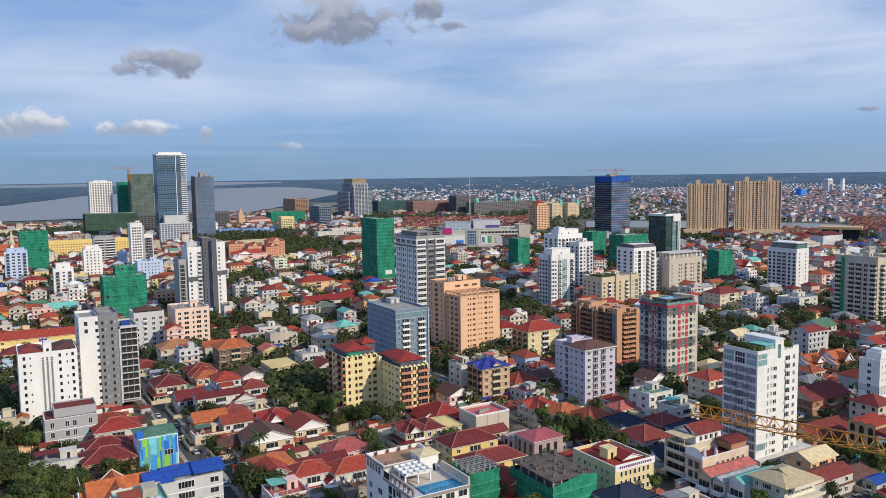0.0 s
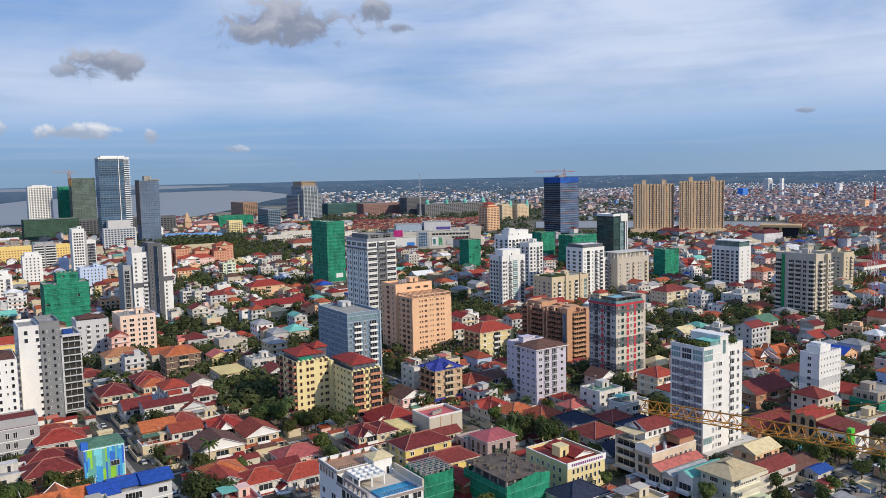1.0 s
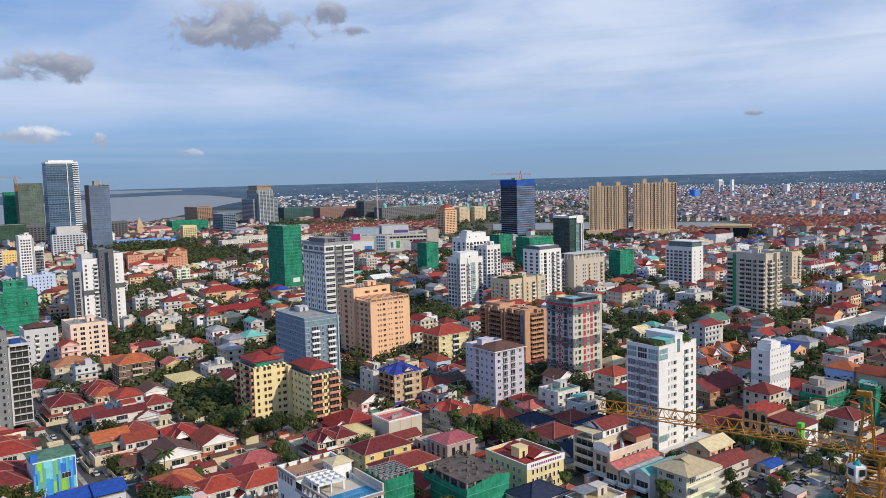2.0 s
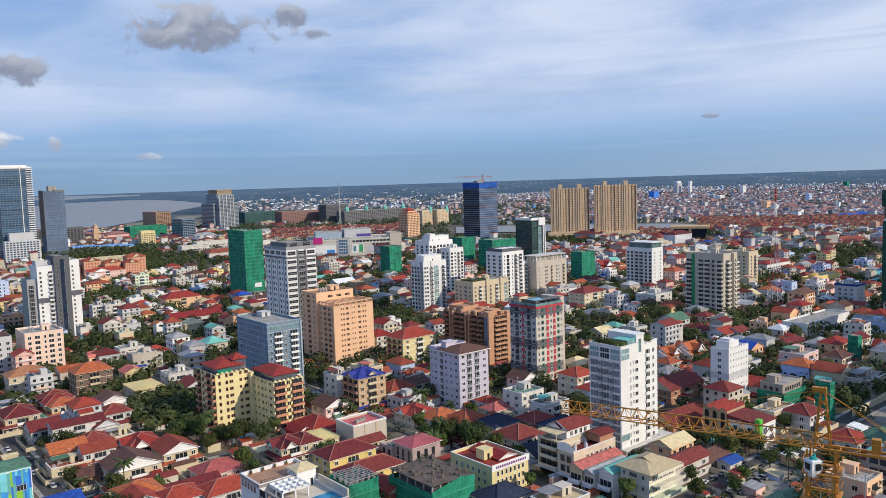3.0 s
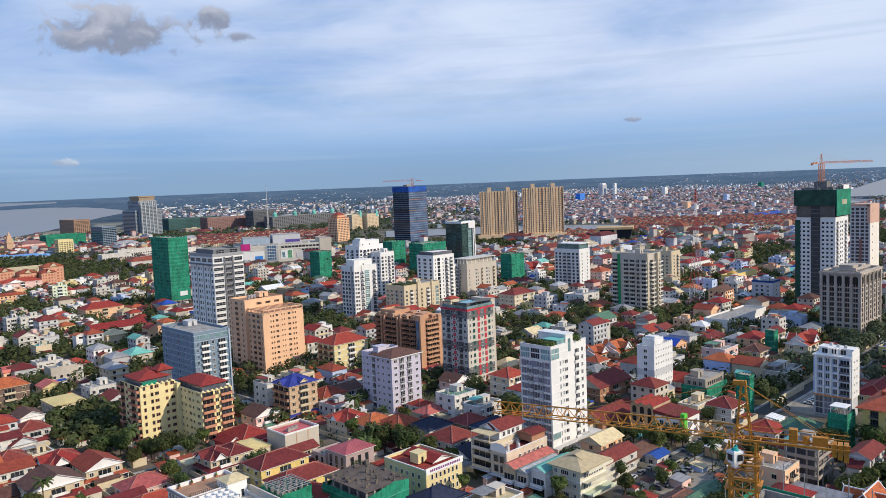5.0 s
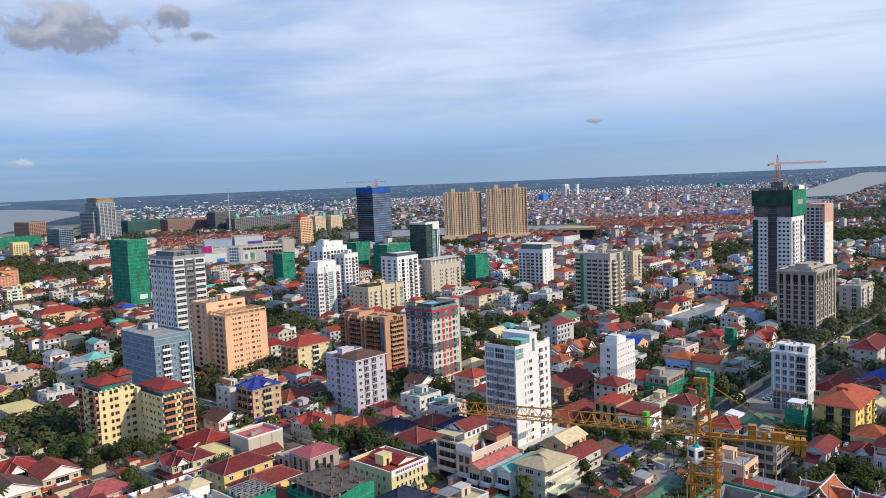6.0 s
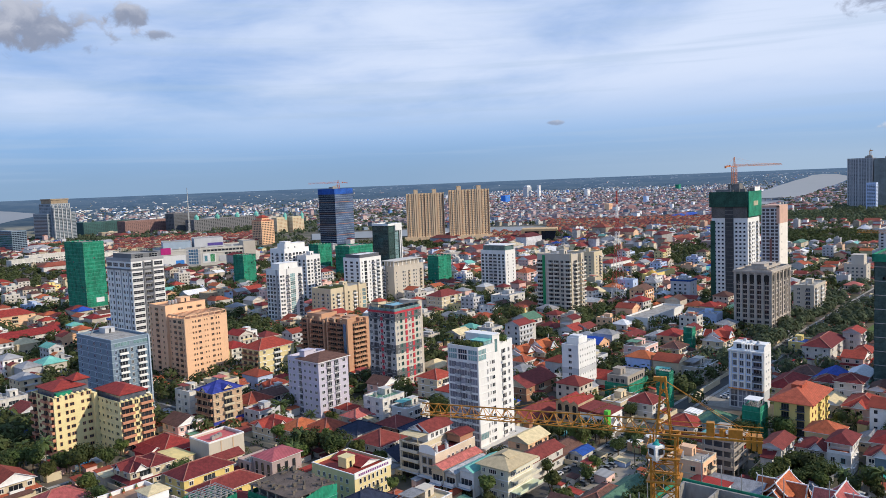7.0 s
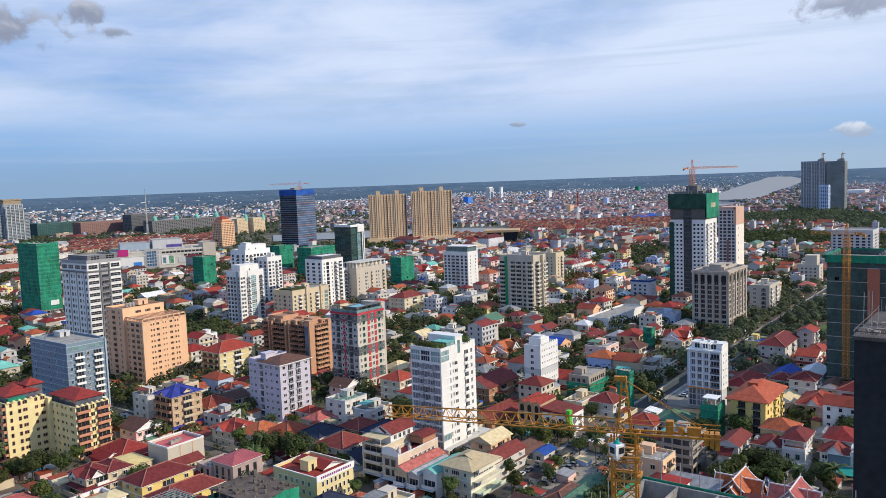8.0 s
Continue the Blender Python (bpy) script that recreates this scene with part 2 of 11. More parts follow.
class Shape:
    """Gathers faces for one mesh."""

    def __init__(self):
        self.v, self.f, self.m = [], [], []

    def face(self, pts, mi=0):
        k = len(self.v)
        self.v += [tuple(p) for p in pts]
        self.f.append(tuple(range(k, k + len(pts))))
        self.m.append(mi)
        return self

    def box(self, x0, x1, y0, y1, z0, z1, mi=0, bottom=True):
        k = len(self.v)
        self.v += [(x0, y0, z0), (x1, y0, z0), (x1, y1, z0), (x0, y1, z0), (x0, y0, z1), (x1, y0, z1), (x1, y1, z1), (x0, y1, z1)]
        q = [(0, 1, 5, 4), (1, 2, 6, 5), (2, 3, 7, 6), (3, 0, 4, 7), (4, 5, 6, 7)] + ([(3, 2, 1, 0)] if bottom else [])
        self.f += [tuple(k + i for i in p) for p in q]
        self.m += [mi] * len(q)
        return self

    def ring(self, x0, x1, y0, y1, z0, z1, th, mi=0):
        """A low wall round a roof."""
        self.box(x0, x1, y0, y0 + th, z0, z1, mi).box(x0, x1, y1 - th, y1, z0, z1, mi)
        return self.box(x0, x0 + th, y0 + th, y1 - th, z0, z1, mi).box(x1 - th, x1, y0 + th, y1 - th, z0, z1, mi)

    def hip(self, x0, x1, y0, y1, z, rise, mi=0, th=0.18, ridge=None, edge=None):
        """A hipped roof with a thick eave and raised ridge caps."""
        self.box(x0, x1, y0, y1, z - th, z, mi if edge is None else edge)
        wx, wy = x1 - x0, y1 - y0
        r = min(wx, wy) * 0.5 if ridge is None else ridge
        if wx >= wy:
            a, b = (x0 + r, (y0 + y1) / 2, z + rise), (x1 - r, (y0 + y1) / 2, z + rise)
        else:
            a, b = ((x0 + x1) / 2, y0 + r, z + rise), ((x0 + x1) / 2, y1 - r, z + rise)
        c = [(x0, y0, z), (x1, y0, z), (x1, y1, z), (x0, y1, z)]
        if wx >= wy:
            self.face([c[0], c[1], b, a], mi).face([c[2], c[3], a, b], mi).face([c[3], c[0], a], mi).face([c[1], c[2], b], mi)
        else:
            self.face([c[3], c[0], a, b], mi).face([c[1], c[2], b, a], mi).face([c[0], c[1], a], mi).face([c[2], c[3], b], mi)
        return a, b, c

    def gable(self, x0, x1, y0, y1, z, rise, along="x", mi=0, wall=1, over=0.5, th=0.18):
        """A gabled roof whose ridge runs along x or y, with gable walls set in under the overhang."""
        if along == "x":
            ym = (y0 + y1) / 2
            for s, ye in ((-1, y0), (1, y1)):
                self.face([(x0, ye, z), (x1, ye, z), (x1, ym, z + rise), (x0, ym, z + rise)][::s * -1], mi)
                self.face([(x0, ye, z - th), (x1, ye, z - th), (x1, ym, z + rise - th), (x0, ym, z + rise - th)][::s], mi)
                self.face([(x0, ye, z - th), (x1, ye, z - th), (x1, ye, z), (x0, ye, z)][::s * -1], mi)
            for xe in (x0, x1):
                self.face([(xe, y0, z - th), (xe, y0, z), (xe, ym, z + rise), (xe, y1, z), (xe, y1, z - th), (xe, ym, z + rise - th)], wall)
            for xe in (x0 + over, x1 - over):
                self.face([(xe, y0 + over, z - 0.1), (xe, y1 - over, z - 0.1), (xe, ym, z + rise - 0.25)], wall)
                out = x0 if xe < (x0 + x1) / 2 else x1
                self.face([(xe, y0 + over, z - 0.1), (xe, y1 - over, z - 0.1), (out, y1, z - th), (out, y0, z - th)], wall)
        else:
            xm = (x0 + x1) / 2
            for s, xe in ((1, x0), (-1, x1)):
                self.face([(xe, y0, z), (xe, y1, z), (xm, y1, z + rise), (xm, y0, z + rise)][::s * -1], mi)
                self.face([(xe, y0, z - th), (xe, y1, z - th), (xm, y1, z + rise - th), (xm, y0, z + rise - th)][::s], mi)
                self.face([(xe, y0, z - th), (xe, y1, z - th), (xe, y1, z), (xe, y0, z)][::s * -1], mi)
            for ye in (y0, y1):
                self.face([(x0, ye, z - th), (x0, ye, z), (xm, ye, z + rise), (x1, ye, z), (x1, ye, z - th), (xm, ye, z + rise - th)], wall)
            for ye in (y0 + over, y1 - over):
                self.face([(x0 + over, ye, z - 0.1), (x1 - over, ye, z - 0.1), (xm, ye, z + rise - 0.25)], wall)
                out = y0 if ye < (y0 + y1) / 2 else y1
                self.face([(x0 + over, ye, z - 0.1), (x1 - over, ye, z - 0.1), (x1, out, z - th), (x0, out, z - th)], wall)
        return self

    def bar(self, p, q, w=0.2, mi=0):
        """A square bar from p to q."""
        p, q = Vector(p), Vector(q)
        d = (q - p).normalized()
        s = d.cross(Vector((0, 0, 1)) if abs(d.z) < 0.9 else Vector((1, 0, 0))).normalized() * (w / 2)
        u = d.cross(s).normalized() * (w / 2)
        k = len(self.v)
        for o in (p, q):
            self.v += [tuple(o - s - u), tuple(o + s - u), tuple(o + s + u), tuple(o - s + u)]
        self.f += [tuple(k + i for i in f) for f in ((0, 1, 5, 4), (1, 2, 6, 5), (2, 3, 7, 6), (3, 0, 4, 7), (4, 5, 6, 7), (3, 2, 1, 0))]
        self.m += [mi] * 6
        return self

    def tube(self, x, y, z0, z1, r0, r1=None, n=10, mi=0):
        """An upright round body."""
        r1 = r0 if r1 is None else r1
        k = len(self.v)
        for z, r in ((z0, r0), (z1, r1)):
            self.v += [(x + r * math.cos(2 * math.pi * i / n), y + r * math.sin(2 * math.pi * i / n), z) for i in range(n)]
        for i in range(n):
            j = (i + 1) % n
            self.f.append((k + i, k + j, k + n + j, k + n + i))
        self.f += [tuple(range(k + n, k + 2 * n)), tuple(range(k + n - 1, k - 1, -1))]
        self.m += [mi] * (n + 2)
        return self

    def data(self, name, mats):
        """The mesh; coincident corners are welded."""
        v, f = self.v, self.f
        if len(v) < 6000:
            seen, v = {}, []
            index = []
            for p in self.v:
                key = (round(p[0], 3), round(p[1], 3), round(p[2], 3))
                if key not in seen:
                    seen[key] = len(v)
                    v.append(p)
                index.append(seen[key])
            f = [tuple(index[i] for i in face) for face in self.f]
        me = bpy.data.meshes.new(name)
        me.from_pydata(v, [], f)
        me.polygons.foreach_set("material_index", self.m)
        for m in mats:
            me.materials.append(m)
        me.update()
        return me

    def profile(self, x0, x1, y0, y1, steps, mats):
        """A rectangular body swept up through steps of (outset, z); mats gives each step's material."""
        k = len(self.v)
        for o, z in steps:
            self.v += [(x0 - o, y0 - o, z), (x1 + o, y0 - o, z), (x1 + o, y1 + o, z), (x0 - o, y1 + o, z)]
        for i in range(len(steps) - 1):
            for j in range(4):
                a, b = k + 4 * i + j, k + 4 * i + (j + 1) % 4
                self.f.append((a, b, b + 4, a + 4))
                self.m.append(mats[i])
        top = k + 4 * (len(steps) - 1)
        self.f.append((top, top + 1, top + 2, top + 3))
        self.m.append(mats[-1])
        return self

    def panes(self, x0, x1, z0, z1, cols, rows, t=0.09, out=-0.12, back=-0.05, frame=0, glass=1, tz=None):
        """Framed panes in a wall that looks to -y, all in one piece."""
        for i in range(cols):
            for j in range(rows):
                a, b = x0 + (x1 - x0) * i / cols, x0 + (x1 - x0) * (i + 1) / cols
                c, d = z0 + (z1 - z0) * j / rows, z0 + (z1 - z0) * (j + 1) / rows
                ta, tb = (t if i == 0 else t / 2), (t if i == cols - 1 else t / 2)
                v = t if tz is None else tz
                o = [(a, out, c), (b, out, c), (b, out, d), (a, out, d)]
                n = [(a + ta, out, c + v), (b - tb, out, c + v), (b - tb, out, d - v), (a + ta, out, d - v)]
                g = [(x, back, z) for x, _, z in n]
                for q in range(4):
                    w = (q + 1) % 4
                    self.face([o[q], o[w], n[w], n[q]], frame).face([n[q], n[w], g[w], g[q]], frame)
                self.face(g, glass)
        for p, q in (((x0, z0), (x1, z0)), ((x1, z0), (x1, z1)), ((x1, z1), (x0, z1)), ((x0, z1), (x0, z0))):
            self.face([(p[0], 0.02, p[1]), (q[0], 0.02, q[1]), (q[0], out, q[1]), (p[0], out, p[1])], frame)
        return self


JOINED = ("rooftop_units", "scaffold_poles", "debris", "piers", "louvre_strip", "stripes", "podium_windows", "pergola", "floor_edges")


def part(name, shape, mats, parent=None, label="", loc=None, turn=0.0):
    """Links a Shape, or mesh data, as one mesh object under a thing or a part."""
    mats = mats if isinstance(mats, (list, tuple)) else [mats]
    ob = new(name, shape.data(name, mats) if isinstance(shape, Shape) else shape)
    if loc is not None:
        ob.matrix_basis = pose(*loc, 0, 0, turn)
    if parent is not None:
        ob.parent = parent
    return tagged(ob, label, kind="stuff" if name in JOINED else "")


def thing(name, x, y, label, category, turn=0.0, group="", z=0.0, kind=""):
    ob = new(name)
    ob.matrix_basis = pose(x, y, z, 0, 0, turn)
    return tagged(ob, label, category, group, kind)


CACHE = {}


def cached(key, build):
    if key not in CACHE:
        CACHE[key] = build()
    return CACHE[key]


def window(w, h, sill=0.9, frame=None, glass=None, hood=False, bars=1):
    """A framed window of one floor; its origin is on the wall at the floor's level."""
    frame, glass = frame or FRAME, glass or GLASS

    def build():
        s = Shape().panes(-w / 2 - 0.09, w / 2 + 0.09, sill - 0.09, sill + h + 0.09, bars + 1, 1)
        if hood:
            s.box(-w / 2 - 0.25, w / 2 + 0.25, -0.55, 0.0, sill + h + 0.1, sill + h + 0.22)
        return s.data("window", [frame, glass])
    return cached(("window", w, h, sill, frame.name, glass.name, hood, bars), build)


def balcony(w, depth=1.2, fh=3.15, slab=None, rail=None, glass=None, solid=True):
    """A balcony: slab, parapet or railing, and a dark doorway behind it."""
    slab, rail, glass = slab or WALL["white"], rail or slab or WALL["white"], glass or GLASS

    def build():
        s = Shape()
        s.box(-w / 2, w / 2, -depth, 0.02, -0.12, 0.08)
        s.box(-w / 2 + 0.25, w / 2 - 0.25, -0.06, 0.02, 0.1, 2.4, 2)
        for x in (-w / 6, w / 6):
            s.box(x - 0.04, x + 0.04, -0.1, -0.06, 0.1, 2.4, 0)
        if solid:
            s.box(-w / 2, w / 2, -depth, -depth + 0.12, 0.08, 1.0, 1)
            s.box(-w / 2, -w / 2 + 0.12, -depth + 0.12, 0.0, 0.08, 1.0, 1).box(w / 2 - 0.12, w / 2, -depth + 0.12, 0.0, 0.08, 1.0, 1)
        else:
            s.box(-w / 2, w / 2, -depth, -depth + 0.06, 0.95, 1.05, 1)
            n = max(3, int(w / 0.35))
            for i in range(n + 1):
                x = -w / 2 + (w - 0.05) * i / n
                s.box(x, x + 0.05, -depth, -depth + 0.05, 0.08, 0.95, 1)
        return s.data("balcony", [slab, rail, glass])
    return cached(("balcony", w, depth, slab.name, rail.name, glass.name, solid), build)


def glass_bay(w, h, frame=None, glass=None, cols=3, rows=2, sill=0.15):
    """A glazed bay of one floor with mullions."""
    frame, glass = frame or FRAME, glass or BLUE_GLASS

    def build():
        s = Shape().panes(-w / 2, w / 2, sill, sill + h, cols, rows, 0.08)
        return s.data("glazing", [frame, glass])
    return cached(("glazing", w, h, frame.name, glass.name, cols, rows, sill), build)


def facade(parent, face, a0, a1, off, z0, fh, floors, cells, skip=()):
    """Hangs one row of openings a floor on the face that looks to -y ("S") or to -x ("W")."""
    for k in range(floors):
        for j, (u, me) in enumerate(cells):
            if (k, j) in skip:
                continue
            a = a0 + (a1 - a0) * u
            loc, turn = ((a, off, z0 + k * fh), 0) if face == "S" else ((off, a, z0 + k * fh), -90)
            part(me.name.split(".")[0], me, (), parent, loc=loc, turn=turn)


def spread(n, me, lo=0.1, hi=0.9):
    return [(lo + (hi - lo) * (i + 0.5) / n, me) for i in range(n)]


def shell(parent, x0, x1, y0, y1, z0, z1, wall, deck=None, bands=0.0, fh=3.15, base=0.0, parapet=1.0, band_mat=None, name="wall"):
    """The body of a block: walls, a roof deck behind a parapet and a string course on every floor."""
    steps, mats = [(0, z0)], []
    if bands:
        z = z0 + base
        while z < z1 - parapet - 0.4:
            steps += [(0, z - 0.16), (bands, z - 0.16), (bands, z + 0.12), (0, z + 0.12)]
            mats += [0, 2, 2, 2]
            z += fh
    if parapet > 0.3:
        steps += [(0, z1 - 0.1), (0.08, z1 - 0.1), (0.08, z1 + 0.08), (-0.34, z1 + 0.08), (-0.34, z1 - parapet)]
        mats += [0, 2, 2, 2, 0, 1]
    else:
        steps += [(0, z1)]
        mats += [0, 1]
    s = Shape().profile(x0, x1, y0, y1, steps, mats)
    return part(name, s, [wall, deck or DECK, band_mat or wall], parent)


def tanks(parent, spots, z, r=0.7):
    for x, y in spots:
        me = cached(("tank", r), lambda: Shape().tube(0, 0, 0.5, 0.5 + 2.4 * r, r, r, 12).tube(0, 0, 0.5 + 2.4 * r, 0.6 + 2.7 * r, r, 0.2, 12).box(-r, r, -r, r, 0, 0.5, 1).data("water_tank", [TANK, CONC]))
        part("water_tank", me, (), parent, loc=(x, y, z))


def core(parent, x0, x1, y0, y1, z0, z1, wall, name="stair_head"):
    s = Shape().box(x0, x1, y0, y1, z0, z1, 0).box(x0 - 0.2, x1 + 0.2, y0 - 0.2, y1 + 0.2, z1, z1 + 0.18, 0)
    s.box((x0 + x1) / 2 - 0.5, (x0 + x1) / 2 + 0.5, y0 - 0.03, y0, z0, z0 + 2.1, 1)
    return part(name, s, [wall, GLASS], parent)

# ---- ground, water ----
RIM, EDGE = 2500.0, 4900.0
DIP0, DIP1 = math.atan(EYE / RIM), radians(0.2)


def far_place(az, dip):
    """Plan radius and height of the ground seen from the eye at that dip (degrees) under the horizon: flat, then very gently rising."""
    dip = radians(dip)
    r = EYE / math.tan(dip) if dip >= DIP0 else RIM + (EDGE - RIM) * (dip - DIP0) / (DIP1 - DIP0)
    return r * math.sin(radians(az)), r * math.cos(radians(az)), ground_z(r)


def ground_z(r):
    if r <= RIM:
        return 0.0
    return EYE - r * math.tan(DIP0 + (DIP1 - DIP0) * (min(r, EDGE) - RIM) / (EDGE - RIM))


def ground_material():
    mat = bpy.data.materials.new("town_ground")
    mat.use_nodes = True
    n, l = mat.node_tree.nodes, mat.node_tree.links
    bsdf = n["Principled BSDF"]
    bsdf.inputs["Roughness"].default_value = 0.95
    geo = n.new("ShaderNodeNewGeometry")
    facs = []
    for scale, detail in ((0.006, 6), (0.05, 5), (0.0016, 8)):
        t = n.new("ShaderNodeTexNoise")
        l.new(geo.outputs["Position"], t.inputs["Vector"])
        t.inputs["Scale"].default_value, t.inputs["Detail"].default_value = scale, detail
        facs.append(t.outputs["Fac"])

    def ramp(fac, stops):
        r = n.new("ShaderNodeValToRGB")
        l.new(fac, r.inputs[0])
        while len(r.color_ramp.elements) < len(stops):
            r.color_ramp.elements.new(0.5)
        for e, (p, c) in zip(r.color_ramp.elements, stops):
            e.position, e.color = p, (*c, 1)
        return r.outputs[0]
    town = ramp(facs[1], [(0.36, (0.045, 0.052, 0.024)), (0.47, (0.095, 0.080, 0.056)), (0.56, (0.15, 0.12, 0.092)), (0.68, (0.23, 0.185, 0.14))])
    land = ramp(facs[2], [(0.35, (0.035, 0.055, 0.03)), (0.5, (0.05, 0.075, 0.035)), (0.56, (0.17, 0.15, 0.08)), (0.62, (0.06, 0.085, 0.04)), (0.8, (0.10, 0.12, 0.06))])
    flat = n.new("ShaderNodeVectorMath")
    flat.operation = "LENGTH"
    l.new(geo.outputs["Position"], flat.inputs[0])
    away = n.new("ShaderNodeMapRange")
    l.new(flat.outputs["Value"], away.inputs["Value"])
    away.inputs["From Min"].default_value, away.inputs["From Max"].default_value = 1500, 2600
    mix = n.new("ShaderNodeMix")
    mix.data_type = "RGBA"
    l.new(away.outputs[0], mix.inputs[0])
    l.new(town, mix.inputs[6])
    l.new(land, mix.inputs[7])
    l.new(mix.outputs[2], bsdf.inputs["Base Color"])
    return mat


def far_plain_material():
    """Hazy woods and fields of the far distance: a backdrop that glows faintly like air."""
    mat = bpy.data.materials.new("hazy_far_plain")
    mat.use_nodes = True
    n, l = mat.node_tree.nodes, mat.node_tree.links
    bsdf = n["Principled BSDF"]
    bsdf.inputs["Roughness"].default_value = 1.0
    bsdf.inputs["Specular IOR Level"].default_value = 0.0
    geo = n.new("ShaderNodeNewGeometry")
    sep = n.new("ShaderNodeSeparateXYZ")
    l.new(geo.outputs["Position"], sep.inputs[0])
    angle = n.new("ShaderNodeMath")
    angle.operation = "ARCTAN2"
    l.new(sep.outputs[0], angle.inputs[0])
    l.new(sep.outputs[1], angle.inputs[1])

    def plan(across, deep):
        """Woods and fields lie in long strips across the line of sight: plan co-ordinates by bearing and distance."""
        far = n.new("ShaderNodeVectorMath")
        far.operation = "LENGTH"
        l.new(geo.outputs["Position"], far.inputs[0])
        both = n.new("ShaderNodeCombineXYZ")
        for src, k, to in ((angle.outputs[0], across, 0), (far.outputs["Value"], deep, 1)):
            m = n.new("ShaderNodeMath")
            m.operation = "MULTIPLY"
            m.inputs[1].default_value = k
            l.new(src, m.inputs[0])
            l.new(m.outputs[0], both.inputs[to])
        return both.outputs[0]
    tex = n.new("ShaderNodeTexNoise")
    l.new(plan(26.0, 0.0042), tex.inputs["Vector"])
    tex.inputs["Scale"].default_value, tex.inputs["Detail"].default_value, tex.inputs["Roughness"].default_value = 1.0, 9, 0.68
    ramp = n.new("ShaderNodeValToRGB")
    l.new(tex.outputs["Fac"], ramp.inputs[0])
    stops = [(0.34, (0.008, 0.013, 0.015)), (0.48, (0.018, 0.025, 0.024)), (0.55, (0.040, 0.046, 0.040)), (0.60, (0.022, 0.029, 0.030)), (0.70, (0.085, 0.09, 0.075))]
    while len(ramp.color_ramp.elements) < len(stops):
        ramp.color_ramp.elements.new(0.5)
    for e, (p, c) in zip(ramp.color_ramp.elements, stops):
        e.position, e.color = p, (*c, 1)
    # far villages: scattered pale dots
    cell = n.new("ShaderNodeTexVoronoi")
    l.new(plan(380.0, 0.018), cell.inputs["Vector"])
    cell.inputs["Scale"].default_value = 1.0
    dots = n.new("ShaderNodeSeparateColor")
    l.new(cell.outputs["Color"], dots.inputs[0])
    town = n.new("ShaderNodeTexNoise")
    l.new(plan(9.0, 0.0035), town.inputs["Vector"])
    town.inputs["Scale"].default_value, town.inputs["Detail"].default_value = 1.0, 4
    total = n.new("ShaderNodeMath")
    total.operation = "MULTIPLY_ADD"
    l.new(town.outputs["Fac"], total.inputs[0])
    total.inputs[1].default_value = 1.5
    l.new(dots.outputs[0], total.inputs[2])
    pick = n.new("ShaderNodeMapRange")
    l.new(total.outputs[0], pick.inputs["Value"])
    pick.inputs["From Min"].default_value, pick.inputs["From Max"].default_value = 1.68, 1.84
    tint = n.new("ShaderNodeValToRGB")
    l.new(dots.outputs[1], tint.inputs[0])
    tint.color_ramp.elements[0].color, tint.color_ramp.elements[1].color = (0.06, 0.05, 0.05, 1), (0.14, 0.145, 0.15, 1)
    mixer = n.new("ShaderNodeMix")
    mixer.data_type = "RGBA"
    inland = n.new("ShaderNodeMapRange")
    l.new(angle.outputs[0], inland.inputs["Value"])
    inland.inputs["From Min"].default_value, inland.inputs["From Max"].default_value = 0.36, 0.60
    share = n.new("ShaderNodeMath")
    share.operation = "MULTIPLY"
    l.new(pick.outputs[0], share.inputs[0])
    l.new(inland.outputs[0], share.inputs[1])
    l.new(share.outputs[0], mixer.inputs[0])
    l.new(ramp.outputs[0], mixer.inputs[6])
    l.new(tint.outputs[0], mixer.inputs[7])
    length = n.new("ShaderNodeVectorMath")
    length.operation = "LENGTH"
    l.new(geo.outputs["Position"], length.inputs[0])
    # bare and paved ground where the outer city stands
    dusty = n.new("ShaderNodeMapRange")
    l.new(length.outputs["Value"], dusty.inputs["Value"])
    dusty.inputs["From Min"].default_value, dusty.inputs["From Max"].default_value = 3980, 3700
    side = n.new("ShaderNodeMapRange")
    l.new(angle.outputs[0], side.inputs["Value"])
    side.inputs["From Min"].default_value, side.inputs["From Max"].default_value = 0.78, 0.84
    both = n.new("ShaderNodeMath")
    both.operation = "MULTIPLY"
    l.new(dusty.outputs[0], both.inputs[0])
    l.new(side.outputs[0], both.inputs[1])
    city = n.new("ShaderNodeMix")
    city.data_type = "RGBA"
    l.new(both.outputs[0], city.inputs[0])
    l.new(mixer.outputs[2], city.inputs[6])
    city.inputs[7].default_value = (0.20, 0.20, 0.21, 1)
    # dry fields on the near edge of the northern plain
    tan = n.new("ShaderNodeMapRange")
    l.new(length.outputs["Value"], tan.inputs["Value"])
    tan.inputs["From Min"].default_value, tan.inputs["From Max"].default_value = 3150, 2950
    patch = n.new("ShaderNodeMapRange")
    l.new(tex.outputs["Fac"], patch.inputs["Value"])
    patch.inputs["From Min"].default_value, patch.inputs["From Max"].default_value = 0.44, 0.52
    north = n.new("ShaderNodeMapRange")
    l.new(angle.outputs[0], north.inputs["Value"])
    north.inputs["From Min"].default_value, north.inputs["From Max"].default_value = 0.74, 0.68
    share = n.new("ShaderNodeMath")
    share.operation = "MULTIPLY"
    l.new(tan.outputs[0], share.inputs[0])
    l.new(patch.outputs[0], share.inputs[1])
    field = n.new("ShaderNodeMath")
    field.operation = "MULTIPLY"
    l.new(share.outputs[0], field.inputs[0])
    l.new(north.outputs[0], field.inputs[1])
    dry = n.new("ShaderNodeMix")
    dry.data_type = "RGBA"
    l.new(field.outputs[0], dry.inputs[0])
    l.new(city.outputs[2], dry.inputs[6])
    dry.inputs[7].default_value = (0.23, 0.20, 0.13, 1)
    l.new(dry.outputs[2], bsdf.inputs["Base Color"])
